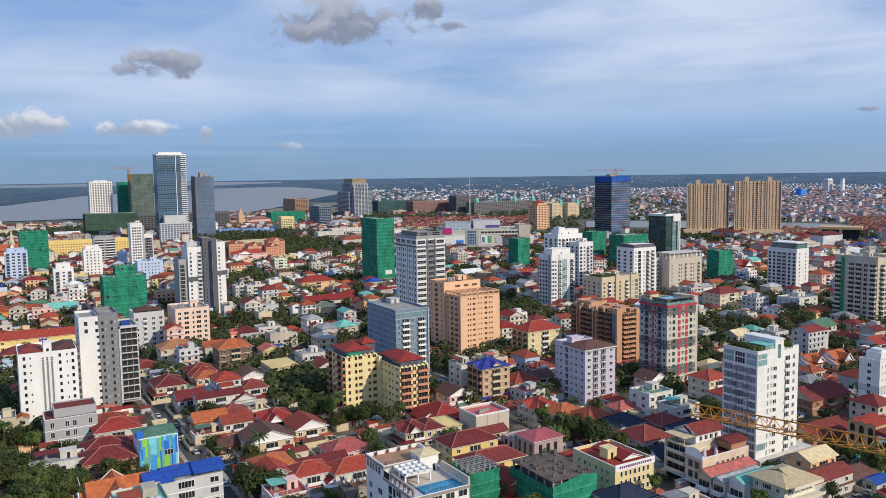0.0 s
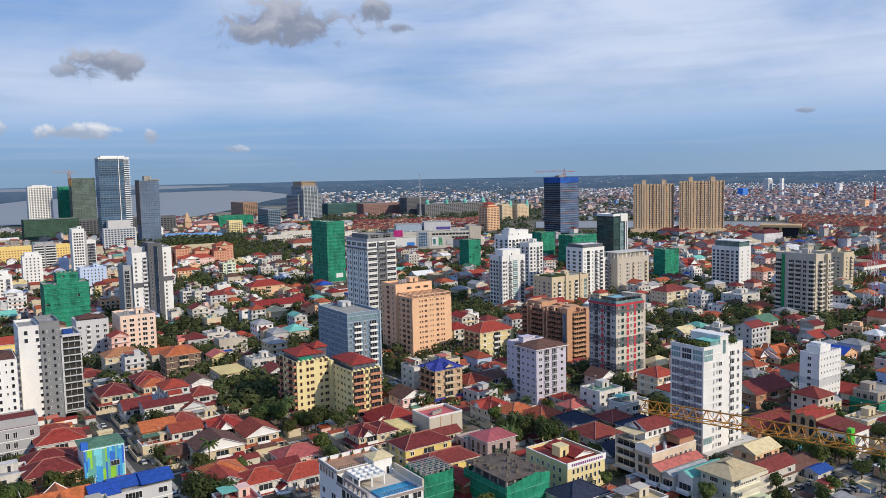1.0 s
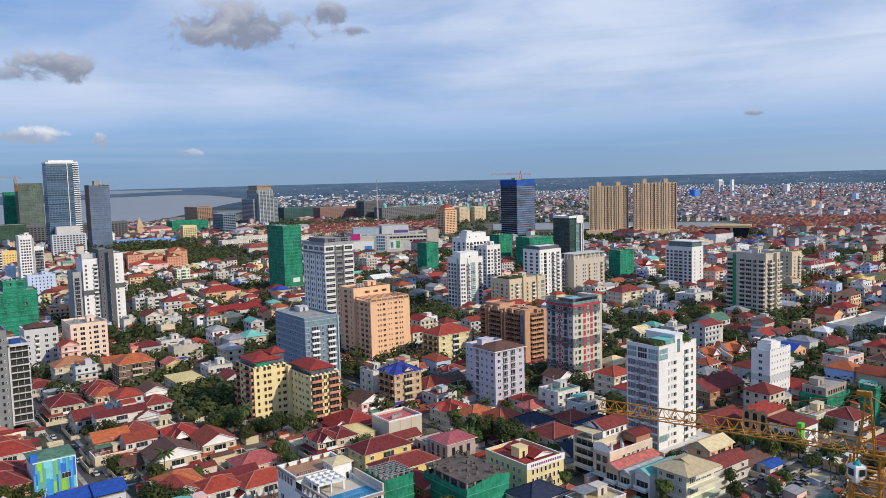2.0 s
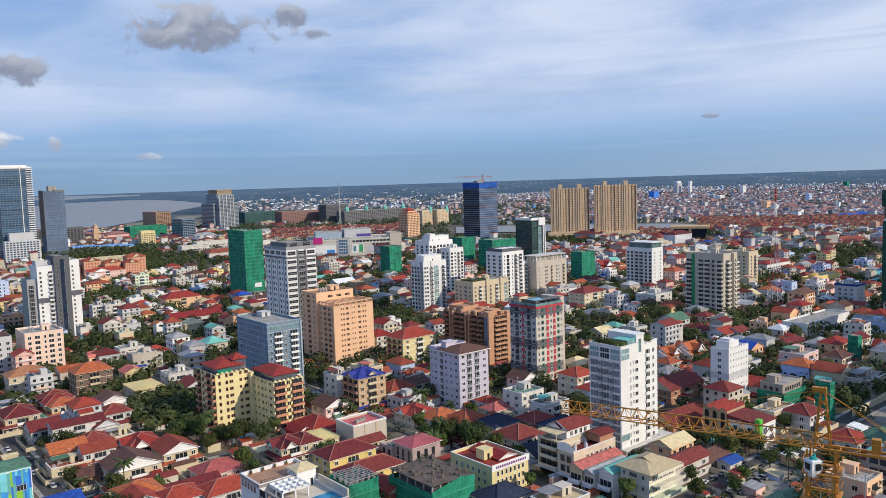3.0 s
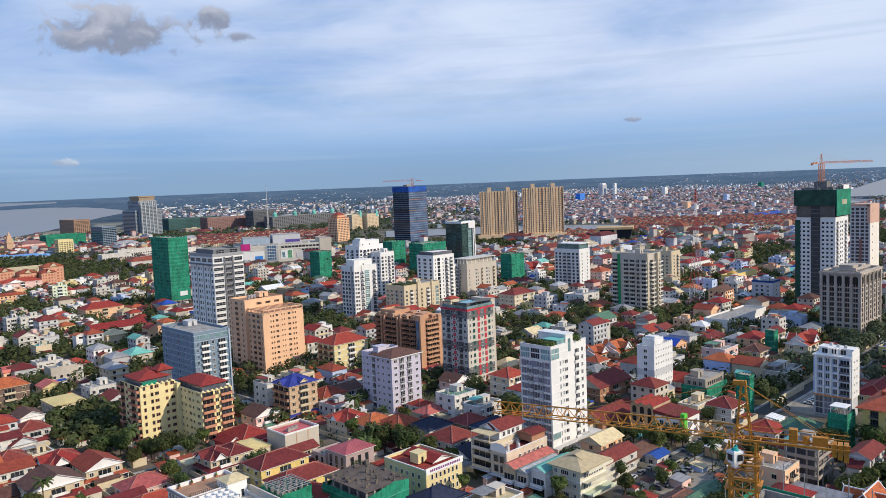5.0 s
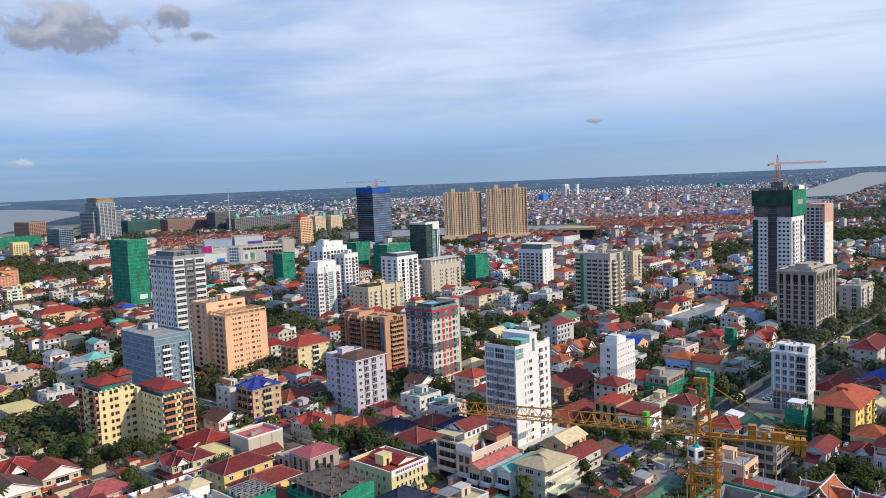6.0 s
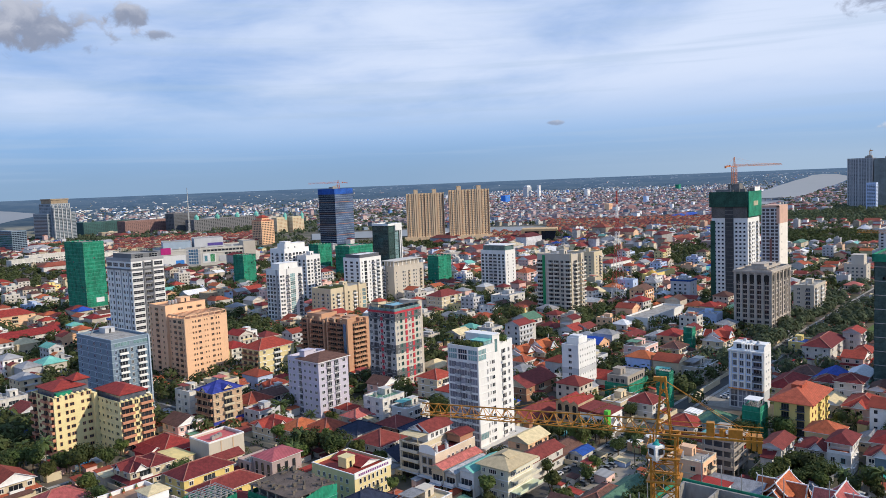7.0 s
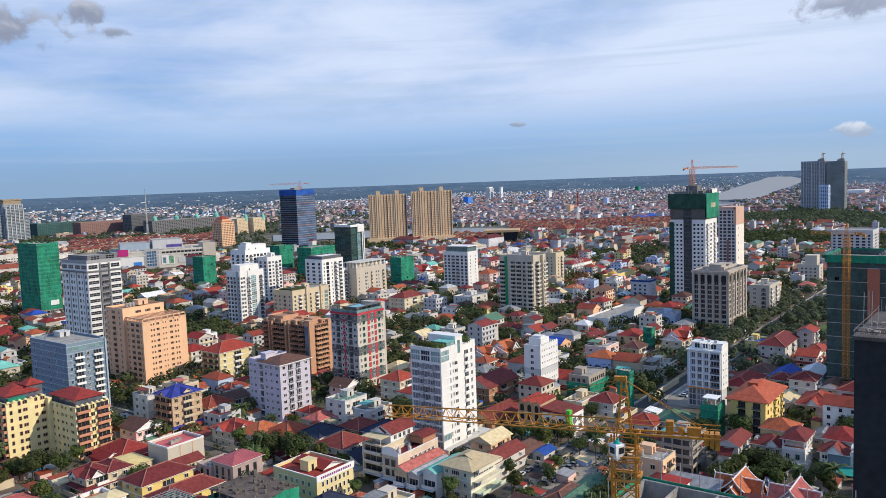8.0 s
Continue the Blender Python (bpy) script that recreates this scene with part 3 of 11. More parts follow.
    # painted haze: a blue emission that strengthens with distance
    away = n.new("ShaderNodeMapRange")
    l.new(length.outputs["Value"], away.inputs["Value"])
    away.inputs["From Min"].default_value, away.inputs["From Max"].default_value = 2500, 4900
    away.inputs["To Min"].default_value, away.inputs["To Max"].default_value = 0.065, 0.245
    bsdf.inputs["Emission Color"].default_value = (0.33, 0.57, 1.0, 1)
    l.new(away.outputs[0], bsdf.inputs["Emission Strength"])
    return mat


STEPS = 120


def sheet(name, rings, mat, label, category):
    s = Shape()
    s.v = [(r * math.sin(2 * math.pi * i / STEPS), r * math.cos(2 * math.pi * i / STEPS), ground_z(r)) for r in rings for i in range(STEPS)]
    for a in range(len(rings) - 1):
        for i in range(STEPS):
            j = (i + 1) % STEPS
            s.f.append((a * STEPS + i, (a + 1) * STEPS + i, (a + 1) * STEPS + j, a * STEPS + j)[::-1])
    s.m = [0] * len(s.f)
    tagged(part(name, s, mat), label, category, kind="structure")


sheet("ground", [0, 60, 150, 300, 600, 1000, 1500, 2000, 2300, 2500], ground_material(), "flat built-up river plain of dust, grass and paving", "ground")
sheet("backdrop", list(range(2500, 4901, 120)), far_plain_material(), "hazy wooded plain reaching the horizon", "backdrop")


def water_material():
    mat = surface("muddy_river_water", (0.20, 0.185, 0.16), 0.3, 0.12, 0.002, 0.02, spec=0.28)
    return mat


WATER = water_material()


def river(name, label, stations):
    """Water between a near and a far bank; stations: azimuth, near dip, far dip in degrees."""
    w = Shape()
    n = 8
    rows = []
    for (a0, n0, f0), (a1, n1, f1) in zip(stations, stations[1:]):
        for k in range(4):
            u = k / 4
            rows.append((a0 + (a1 - a0) * u, n0 + (n1 - n0) * u, f0 + (f1 - f0) * u))
    rows.append(stations[-1])
    for i, (a, lo, hi) in enumerate(rows):
        wob = 0.03 * math.sin(a * 7.0)
        for j in range(n + 1):
            x, y, z = far_place(a, lo + (hi - lo) * j / n + wob * (0.3 if j else 0))
            w.v.append((x, y, z + 1.6))
    for i in range(len(rows) - 1):
        for j in range(n):
            k = i * (n + 1) + j
            w.f.append((k, k + n + 1, k + n + 2, k + 1)[::-1])
    w.m = [0] * len(w.f)
    tagged(part(name, w, WATER), label, "river", kind="structure")


river("water_1", "broad muddy grey river behind the riverside towers", [(-3, 2.6, 1.75), (0.6, 2.6, 1.62), (3, 2.6, 1.35), (5.7, 2.6, 1.05), (10, 2.6, 0.95), (14.1, 2.65, 0.75), (16, 2.5, 0.72), (18, 2.2, 0.7), (20, 1.75, 0.78), (21.2, 1.5, 0.9), (22.6, 1.28, 1.1)])
river("water_2", "distant bright river channel beyond a wooded island", [(-3, 0.46, 0.30), (4, 0.46, 0.28), (9, 0.44, 0.26), (14, 0.52, 0.27), (16.5, 0.46, 0.33), (18.5, 0.42, 0.36)])
BEND = [(70.6, 2.14, 1.90), (72.1, 2.12, 1.71), (72.9, 2.13, 1.42), (73.7, 2.10, 1.13), (74.6, 2.03, 0.86), (75.1, 1.92, 0.74), (75.4, 1.80, 0.60), (76.0, 1.51, 0.57), (76.8, 1.27, 0.60), (77.4, 1.02, 0.72), (78.0, 0.90, 0.82)]
river("water_3", "pale river bend winding away to the horizon", BEND)
river("water_5", "narrow river arm on the near side of a sandbar", [(70.8, 2.52, 2.30), (71.8, 2.56, 2.29), (72.8, 2.55, 2.36), (73.5, 2.48, 2.42)])


def in_bend(deg, dip):
    """Whether that bearing and dip fall on the river bend; -1 on its far side, 1 on its near side, 0 on the water."""
    for (a0, n0, f0), (a1, n1, f1) in zip(BEND, BEND[1:]):
        if a0 <= deg <= a1:
            u = (deg - a0) / (a1 - a0)
            return -1 if dip < f0 + (f1 - f0) * u - 0.04 else 1 if dip > n0 + (n1 - n0) * u + 0.06 else 0
    return 1


river("water_4", "brown canal behind the apartment slabs", [(40.5, 3.95, 3.50), (44, 3.98, 3.50), (48, 4.0, 3.50), (52, 4.0, 3.55), (55, 3.95, 3.58), (57.5, 3.82, 3.66)])

RESERVED = []


def reserve(x, y, wx, wy, margin=2.0):
    RESERVED.append((x - margin, x + wx + margin, y - margin, y + wy + margin))


def road(name, x0, x1, y0, y1, label):
    """A strip of asphalt between kerbs."""
    s = Shape().box(x0, x1, y0, y1, -0.2, 0.06, 0)
    if x1 - x0 > y1 - y0:
        s.box(x0, x1, y0 - 1.6, y0, -0.2, 0.2, 1).box(x0, x1, y1, y1 + 1.6, -0.2, 0.2, 1)
    else:
        s.box(x0 - 1.6, x0, y0, y1, -0.2, 0.2, 1).box(x1, x1 + 1.6, y0, y1, -0.2, 0.2, 1)
    tagged(part(name, s, [ASPHALT, DECK]), label, "road", kind="structure")
    RESERVED.append((x0 - 2, x1 + 2, y0 - 2, y1 + 2))


# ---- high-rise blocks of the middle ground ----


def crown_shape(rng, radius, tall, count, size):
    """Many small leaf clumps round several lobes, with gaps and an uneven outline."""
    s = Shape()
    lobes = [(rng.uniform(-0.45, 0.45) * radius, rng.uniform(-0.45, 0.45) * radius, rng.uniform(0.25, 0.8) * tall, rng.uniform(0.4, 0.68) * radius) for _ in range(7)]
    for _ in range(count):
        lx, ly, lz, lr = rng.choice(lobes)
        d = Vector((rng.gauss(0, 1), rng.gauss(0, 1), rng.gauss(0, 1))).normalized()
        r = lr * rng.uniform(0.55, 1.08)
        c = Vector((lx + d.x * r, ly + d.y * r, lz + d.z * r * 0.75))
        n = (d + Vector((rng.uniform(-0.6, 0.6), rng.uniform(-0.6, 0.6), rng.uniform(-0.2, 0.8)))).normalized()
        u = n.orthogonal().normalized()
        v = n.cross(u)
        a = rng.uniform(0, 6.28)
        u, v = u * math.cos(a) + v * math.sin(a), v * math.cos(a) - u * math.sin(a)
        q = size * rng.uniform(0.6, 1.3)
        s.face([c - u * q, c + v * q * 0.6, c + u * q, c - v * q * 0.6])
    return s


def white_slab_tower():
    x, y = 228.7, 176.9
    b = thing("apartment_tower", x, y, "white slab apartment tower with a glazed shaded side and roof garden", "tower")
    reserve(x, y, 25, 15)
    wht, pane = WALL["white"], glazing_mat("curtained_glass", (0.25, 0.255, 0.30), 0.2)
    shell(b, 0, 10.5, 0, 14.7, 0, 42.0, wht, bands=0.12, fh=3.0, base=3.0)
    shell(b, 15.2, 24.7, 1.6, 14.7, 0, 41.2, wht, fh=3.0, name="right_wing")
    s = Shape().box(10.5, 15.2, 0.9, 14.0, 0, 44.6).box(10.2, 15.5, 0.6, 14.3, 44.6, 45.0).box(12.0, 13.6, 0.84, 0.9, 38, 43, 1)
    part("stair_core", s, [wht, TEAL_GLASS], b)
    facade(b, "W", 0, 14.7, 0, 3.3, 3.0, 11, [(0.16, glass_bay(3.6, 2.3, WALL["lightgrey"], pane, 3, 1)), (0.5, glass_bay(4.0, 2.3, WALL["lightgrey"], pane, 3, 1)), (0.84, glass_bay(3.6, 2.3, WALL["lightgrey"], pane, 3, 1))])
    facade(b, "W", 0, 14.7, 0, 36.6, 4.2, 1, [(0.17, glass_bay(4.2, 4.0, FRAME, TEAL_GLASS, 4, 2)), (0.5, glass_bay(4.2, 4.0, FRAME, CURTAIN, 4, 2)), (0.83, glass_bay(4.2, 4.0, FRAME, TEAL_GLASS, 4, 2))])
    facade(b, "W", 0, 14.7, -0.02, 3.0, 3.0, 11, [(0.33, balcony(2.4, 0.7, slab=WALL["lightgrey"], glass=pane)), (0.66, balcony(2.4, 0.7, slab=WALL["lightgrey"], glass=pane))])
    facade(b, "S", 0, 10.5, 0, 0.2, 3.0, 12, [(0.55, window(0.5, 1.7, 0.7, wht)), (0.72, window(0.5, 1.2, 1.2, wht)), (0.9, window(1.6, 1.3, 1.0, wht))])
    facade(b, "S", 0, 10.5, 0, 36.6, 4.2, 1, [(0.25, glass_bay(4.8, 4.2, FRAME, TEAL_GLASS, 5, 1))])
    facade(b, "S", 0, 10.5, 0, 6.0, 3.0, 1, [(0.25, glass_bay(4.8, 2.5, FRAME, TEAL_GLASS, 5, 1))])
    facade(b, "S", 15.2, 24.7, 1.6, 2.6, 3.0, 12, [(0.35, balcony(3.0, 0.6, slab=wht)), (0.72, window(1.0, 1.5, 0.9, wht))])
    s = Shape().box(5, 10, 1, 7, 41.3, 43.4, 0).box(4.6, 10.4, 0.6, 7.4, 43.4, 43.6, 1)
    g = crown_shape(random.Random(4), 3.0, 2.4, 260, 0.5)
    for k, (gx, gy) in enumerate(((2.5, 3), (3, 8), (3.2, 12), (18, 1.9))):
        part("roof_planting", g.data("roof_planting", [LEAF]) if k == 0 else bpy.data.meshes["roof_planting"], (), b, loc=(gx, gy, 41.0), turn=50 * k)
    part("penthouse", s, [TEAL_GLASS, ROOF["teal"]], b, "green-roofed glass penthouse")
    part("roof_pool", Shape().box(16.2, 23.8, 3.2, 12, 40.4, 40.8), POOL, b, "small blue rooftop pool")
    part("podium", Shape().box(-0.5, 25.5, -2.5, 0, 0, 3.4).box(24.7, 30, -2, 14, 0, 3.2), WALL["offwhite"], b)
    part("perforated_screen", Shape().box(17, 24.4, 1.2, 1.6, 0.2, 3.6, 0), WALL["lightgrey"], b)


def slim_white_tower():
    x, y = 314.6, 184.0
    b = thing("apartment_tower", x, y, "slim bright white block with a crenellated roof parapet", "tower")
    reserve(x, y, 17, 9)
    wht = WALL["white"]
    shell(b, 0, 16.7, 0, 9, 0, 25.8, wht, fh=2.9)
    part("stair_core", Shape().box(3, 11, 1.5, 8, 25, 28.6).box(4, 8, 2, 7, 28.6, 29.6), wht, b)
    part("grey_band", Shape().box(-0.05, 16.75, -0.05, 0.2, 12.0, 14.8).box(-0.05, 0.2, 0, 9.05, 12.0, 14.8), WALL["lightgrey"], b)
    for i in range(9):
        part("crenel", cached("crenel", lambda: Shape().box(0, 1.0, 0, 0.25, 0, 0.6).data("crenel", [WALL["white"]])), (), b, loc=(i * 1.9, 0, 25.9))
    facade(b, "S", 0, 16.7, 0, 1.4, 2.9, 8, spread(7, window(0.35, 0.9, 1.2, wht, bars=0), 0.03, 0.97))
    facade(b, "W", 0, 9, 0, 1.4, 2.9, 8, [(0.5, window(1.5, 1.3, 1.0, FRAME))])


def lilac_block():
    x, y = 227.7, 267.1
    b = thing("apartment_block", x, y, "lilac eight-storey apartment block with a brown hipped roof", "apartment block")
    reserve(x, y, 18, 21)
    w = WALL["lilac"]
    shell(b, 0, 18, 0, 21.4, 0, 25.6, w, parapet=0.2, bands=0.06, fh=3.1, base=3.1)
    s = Shape()
    s.hip(-0.9, 18.9, -0.9, 15.5, 25.9, 2.6)
    part("roof", s, ROOF["brown"], b, "brown hipped roof")
    part("fascia", Shape().ring(-1.0, 19.0, -1.0, 15.6, 25.35, 25.72, 0.4), WALL["white"], b)
    s = Shape().ring(0, 18, 15.7, 21.4, 25.6, 26.7, 0.2, 0).box(1.5, 7, 11, 14.5, 25.9, 29.3, 0).box(1.2, 7.3, 10.7, 14.8, 29.3, 29.6, 0)
    part("stair_head", s, w, b)
    bal = balcony(3.1, 0.8, slab=WALL["white"], rail=WALL["lightgrey"], solid=False)
    facade(b, "S", 0, 18, 0, 0.6, 3.1, 8, [(0.13, window(1.7, 1.25, 1.0, WALL["white"])), (0.34, bal), (0.60, bal), (0.86, window(1.5, 1.25, 1.0, WALL["white"]))])
    facade(b, "W", 0, 21.4, 0, 0.6, 3.1, 8, [(0.10, window(1.5, 1.2, 1.0, WALL["white"])), (0.28, window(1.2, 1.2, 1.0, WALL["white"])), (0.44, window(1.2, 1.2, 1.0, WALL["white"])), (0.60, balcony(2.4, 0.7, slab=WALL["white"], rail=WALL["lightgrey"], solid=False)), (0.8, window(1.3, 1.2, 1.0, WALL["white"])), (0.93, window(0.9, 1.2, 1.0, WALL["white"]))])


def peach_block():
    x, y = 231.1, 379.9
    b = thing("apartment_block", x, y, "plain peach apartment block with an open roof terrace frame", "apartment block")
    reserve(x, y, 27, 30)
    w = WALL["peach"]
    shell(b, 0, 27.1, 0, 16, 0, 35.2, w, bands=0.05, fh=3.05, base=2.8, deck=TILE_DECK)
    shell(b, -1.5, 24, 16, 33, 0, 41.8, w, deck=TILE_DECK, bands=0.05, fh=3.05, base=2.8, name="back_wing")
    s = Shape()
    for i in range(11):
        s.box(0.3 + i * 2.6, 0.7 + i * 2.6, 0, 15.5, 36.6, 37.0)
    for i in range(8):
        s.box(0.2 + i * 3.75, 0.65 + i * 3.75, 0, 0.4, 34.2, 36.6)
    s.box(0, 27.1, 0, 0.4, 36.5, 37.1).box(0, 0.4, 0, 16, 36.5, 37.1).box(26.7, 27.1, 0, 16, 36.5, 37.1)
    for i in range(4):
        s.box(0, 0.4, 3.6 + i * 3.8, 4.0 + i * 3.8, 34.2, 36.6)
    part("roof_frame", s, w, b, "open concrete pergola over the roof terrace")
    facade(b, "S", 0, 27.1, 0, 1.2, 3.05, 11, [(0.19, window(0.7, 1.1, 1.0, w, bars=0)), (0.25, window(0.7, 1.1, 1.0, w, bars=0)), (0.34, window(1.6, 1.2, 1.0, w)), (0.46, window(0.5, 0.9, 1.2, w, bars=0)), (0.52, window(0.5, 0.9, 1.2, w, bars=0)), (0.64, window(1.6, 1.2, 1.0, w)), (0.74, window(0.7, 1.1, 1.0, w, bars=0)), (0.80, window(0.7, 1.1, 1.0, w, bars=0))])
    facade(b, "W", 0, 16, 0, 1.2, 3.05, 11, [(0.1, window(0.9, 1.3, 1.0, w)), (0.30, balcony(3.2, 0.6, slab=w)), (0.6, balcony(3.2, 0.6, slab=w)), (0.88, window(1.2, 1.3, 1.0, w))])
    facade(b, "W", 16, 33, -1.5, 1.2, 3.05, 13, [(0.2, window(1.2, 1.3, 1.0, w)), (0.55, balcony(3.4, 0.6, slab=w)), (0.88, window(0.9, 1.3, 1.0, w))])
    facade(b, "S", -1.5, 24, 16, 37.4, 3.0, 1, spread(3, glass_bay(3.4, 1.5, w, GLASS, 4, 1, 0.8), 0.25, 0.95))
    tanks(b, [(6, 24), (8, 24), (10, 24)], 41)
    core(b, 12, 18, 22, 28, 41.5, 44.0, w)


def blue_grey_tower():
    x, y = 173.1, 347.4
    b = thing("apartment_tower", x, y, "blue-grey apartment tower with white balconies and glazed roof storey", "tower")
    reserve(x, y, 19, 34)
    w = WALL["bluegrey"]
    shell(b, 0, 18.6, 0, 34, 0, 37.7, w, bands=0.10, fh=3.0, base=3.0, band_mat=WALL["palesteel"])
    facade(b, "S", 0, 18.6, 0, 33.6, 3.0, 1, [(0.28, glass_bay(7.4, 2.0, WALL["palesteel"], TEAL_GLASS, 5, 1, 0.5)), (0.78, glass_bay(7.4, 2.0, WALL["palesteel"], TEAL_GLASS, 5, 1, 0.5))])
    bal = balcony(4.2, 1.2, slab=WALL["white"])
    facade(b, "S", 0, 18.6, 0, 3.2, 3.0, 10, [(0.1, window(1.0, 1.5, 0.8, WALL["paleblue"])), (0.3, bal), (0.53, window(1.0, 1.5, 0.8, WALL["white"])), (0.78, bal)])
    facade(b, "W", 0, 34, 0, 3.2, 3.0, 11, [(0.12, window(1.0, 1.6, 0.7, WALL["paleblue"])), (0.3, window(0.8, 1.6, 0.7, WALL["paleblue"], bars=0)), (0.48, window(1.6, 1.6, 0.7, WALL["paleblue"])), (0.68, window(0.8, 1.6, 0.7, WALL["paleblue"], bars=0)), (0.88, window(1.6, 1.6, 0.7, WALL["paleblue"]))])
    s = Shape().bar((4, 28, 37), (6, 24, 43), 0.35).bar((6, 24, 43), (9, 22, 44.5), 0.3).bar((9, 18, 37.2), (9, 18, 43), 0.12).bar((12, 16, 37.2), (12, 16, 42), 0.12)
    part("roof_hoist", s, STEEL, b)
    part("corner_fin", Shape().box(18.2, 18.9, -0.6, 0.3, 0, 37.2), WALL["palesteel"], b)
    core(b, 10, 15, 25, 31, 36.8, 39.2, WALL["lightgrey"])


def yellow_twin_block():
    x, y = 149.9, 297.7
    w, trim = surface("butter_yellow_render", (0.80, 0.68, 0.36), 0.85, 0.12), surface("terracotta_trim", (0.56, 0.26, 0.16), 0.85, 0.15)
    b = thing("apartment_block", x, y, "yellow two-wing apartment block with terracotta balconies and red roofs", "apartment block")
    bronze = surface("bronze_railing", (0.20, 0.11, 0.07), 0.5)
    reserve(x - 20, y, 36, 44)
    bal = balcony(5.4, 1.4, slab=trim, rail=trim)
    shell(b, 0, 14.2, 0, 24, 0, 21.8, w, bands=0.05, fh=3.05, base=3.0, deck=TILE_DECK)
    shell(b, -17, -1.5, 20, 40, 0, 24.6, w, bands=0.05, fh=3.05, base=3.0, deck=TILE_DECK, name="back_wing")
    part("link_wall", Shape().box(-1.5, 0, 18, 26, 0, 23.5), w, b)
    facade(b, "S", 0, 14.2, 0, 0.8, 3.05, 7, [(0.21, bal), (0.5, window(1.6, 1.6, 0.7, w)), (0.79, bal)])
    facade(b, "W", 0, 24, 0, 0.8, 3.05, 7, [(0.12, window(2.2, 1.2, 1.0, w)), (0.3, window(1.0, 1.1, 1.0, w, bars=0)), (0.42, window(1.6, 1.2, 1.0, w)), (0.58, window(1.0, 1.1, 1.0, w, bars=0)), (0.74, window(1.6, 1.2, 1.0, w))])
    facade(b, "S", -17, -1.5, 20, 0.8, 3.05, 8, [(0.12, window(0.9, 1.5, 0.8, trim, bars=0)), (0.33, window(1.0, 1.5, 0.8, trim, bars=0)), (0.47, window(1.6, 1.2, 1.0, trim)), (0.75, window(1.0, 1.2, 1.0, trim)), (0.92, window(1.6, 1.2, 1.0, trim))])
    facade(b, "W", 20, 40, -17, 0.8, 3.05, 8, [(0.08, balcony(2.6, 1.3, slab=trim, rail=trim, glass=DARK)), (0.36, balcony(4.4, 1.3, slab=trim, rail=trim, glass=DARK)), (0.66, window(1.6, 1.4, 0.9, trim)), (0.88, balcony(4.0, 1.3, slab=trim, rail=trim, glass=DARK))])
    for n, (x0, x1, y0, y1, z) in enumerate(((0.8, 13.6, 1.6, 23, 24.2), (-16.4, -2.4, 21.5, 38, 27.0), (-7, 0.5, 24, 32, 29.0))):
        s = Shape()
        s.box(x0 + 0.8, x1 - 0.8, y0 + 0.8, y1 - 0.8, 20.7, z, 1)
        s.hip(x0, x1, y0, y1, z, 2.4, 0)
        part("roof", s, [ROOF["red"], GREY_GLASS], b, "red hipped tile roof over a glazed storey")
    s = Shape()
    for i in range(7):
        s.tube(0.9 + i * 2.05, -0.05, 21.9, 22.5, 0.75, 0.45, 8)
        s.tube(-16 + i * 2.2, 19.95, 24.7, 25.3, 0.75, 0.45, 8)
    part("scalloped_parapet", s, w, b, "scalloped cream parapet")
    s = Shape().box(-15.5, -9, 20.5, 22.3, 24.7, 26.0)
    part("roof_awning", s, NET, b, "green terrace awning")


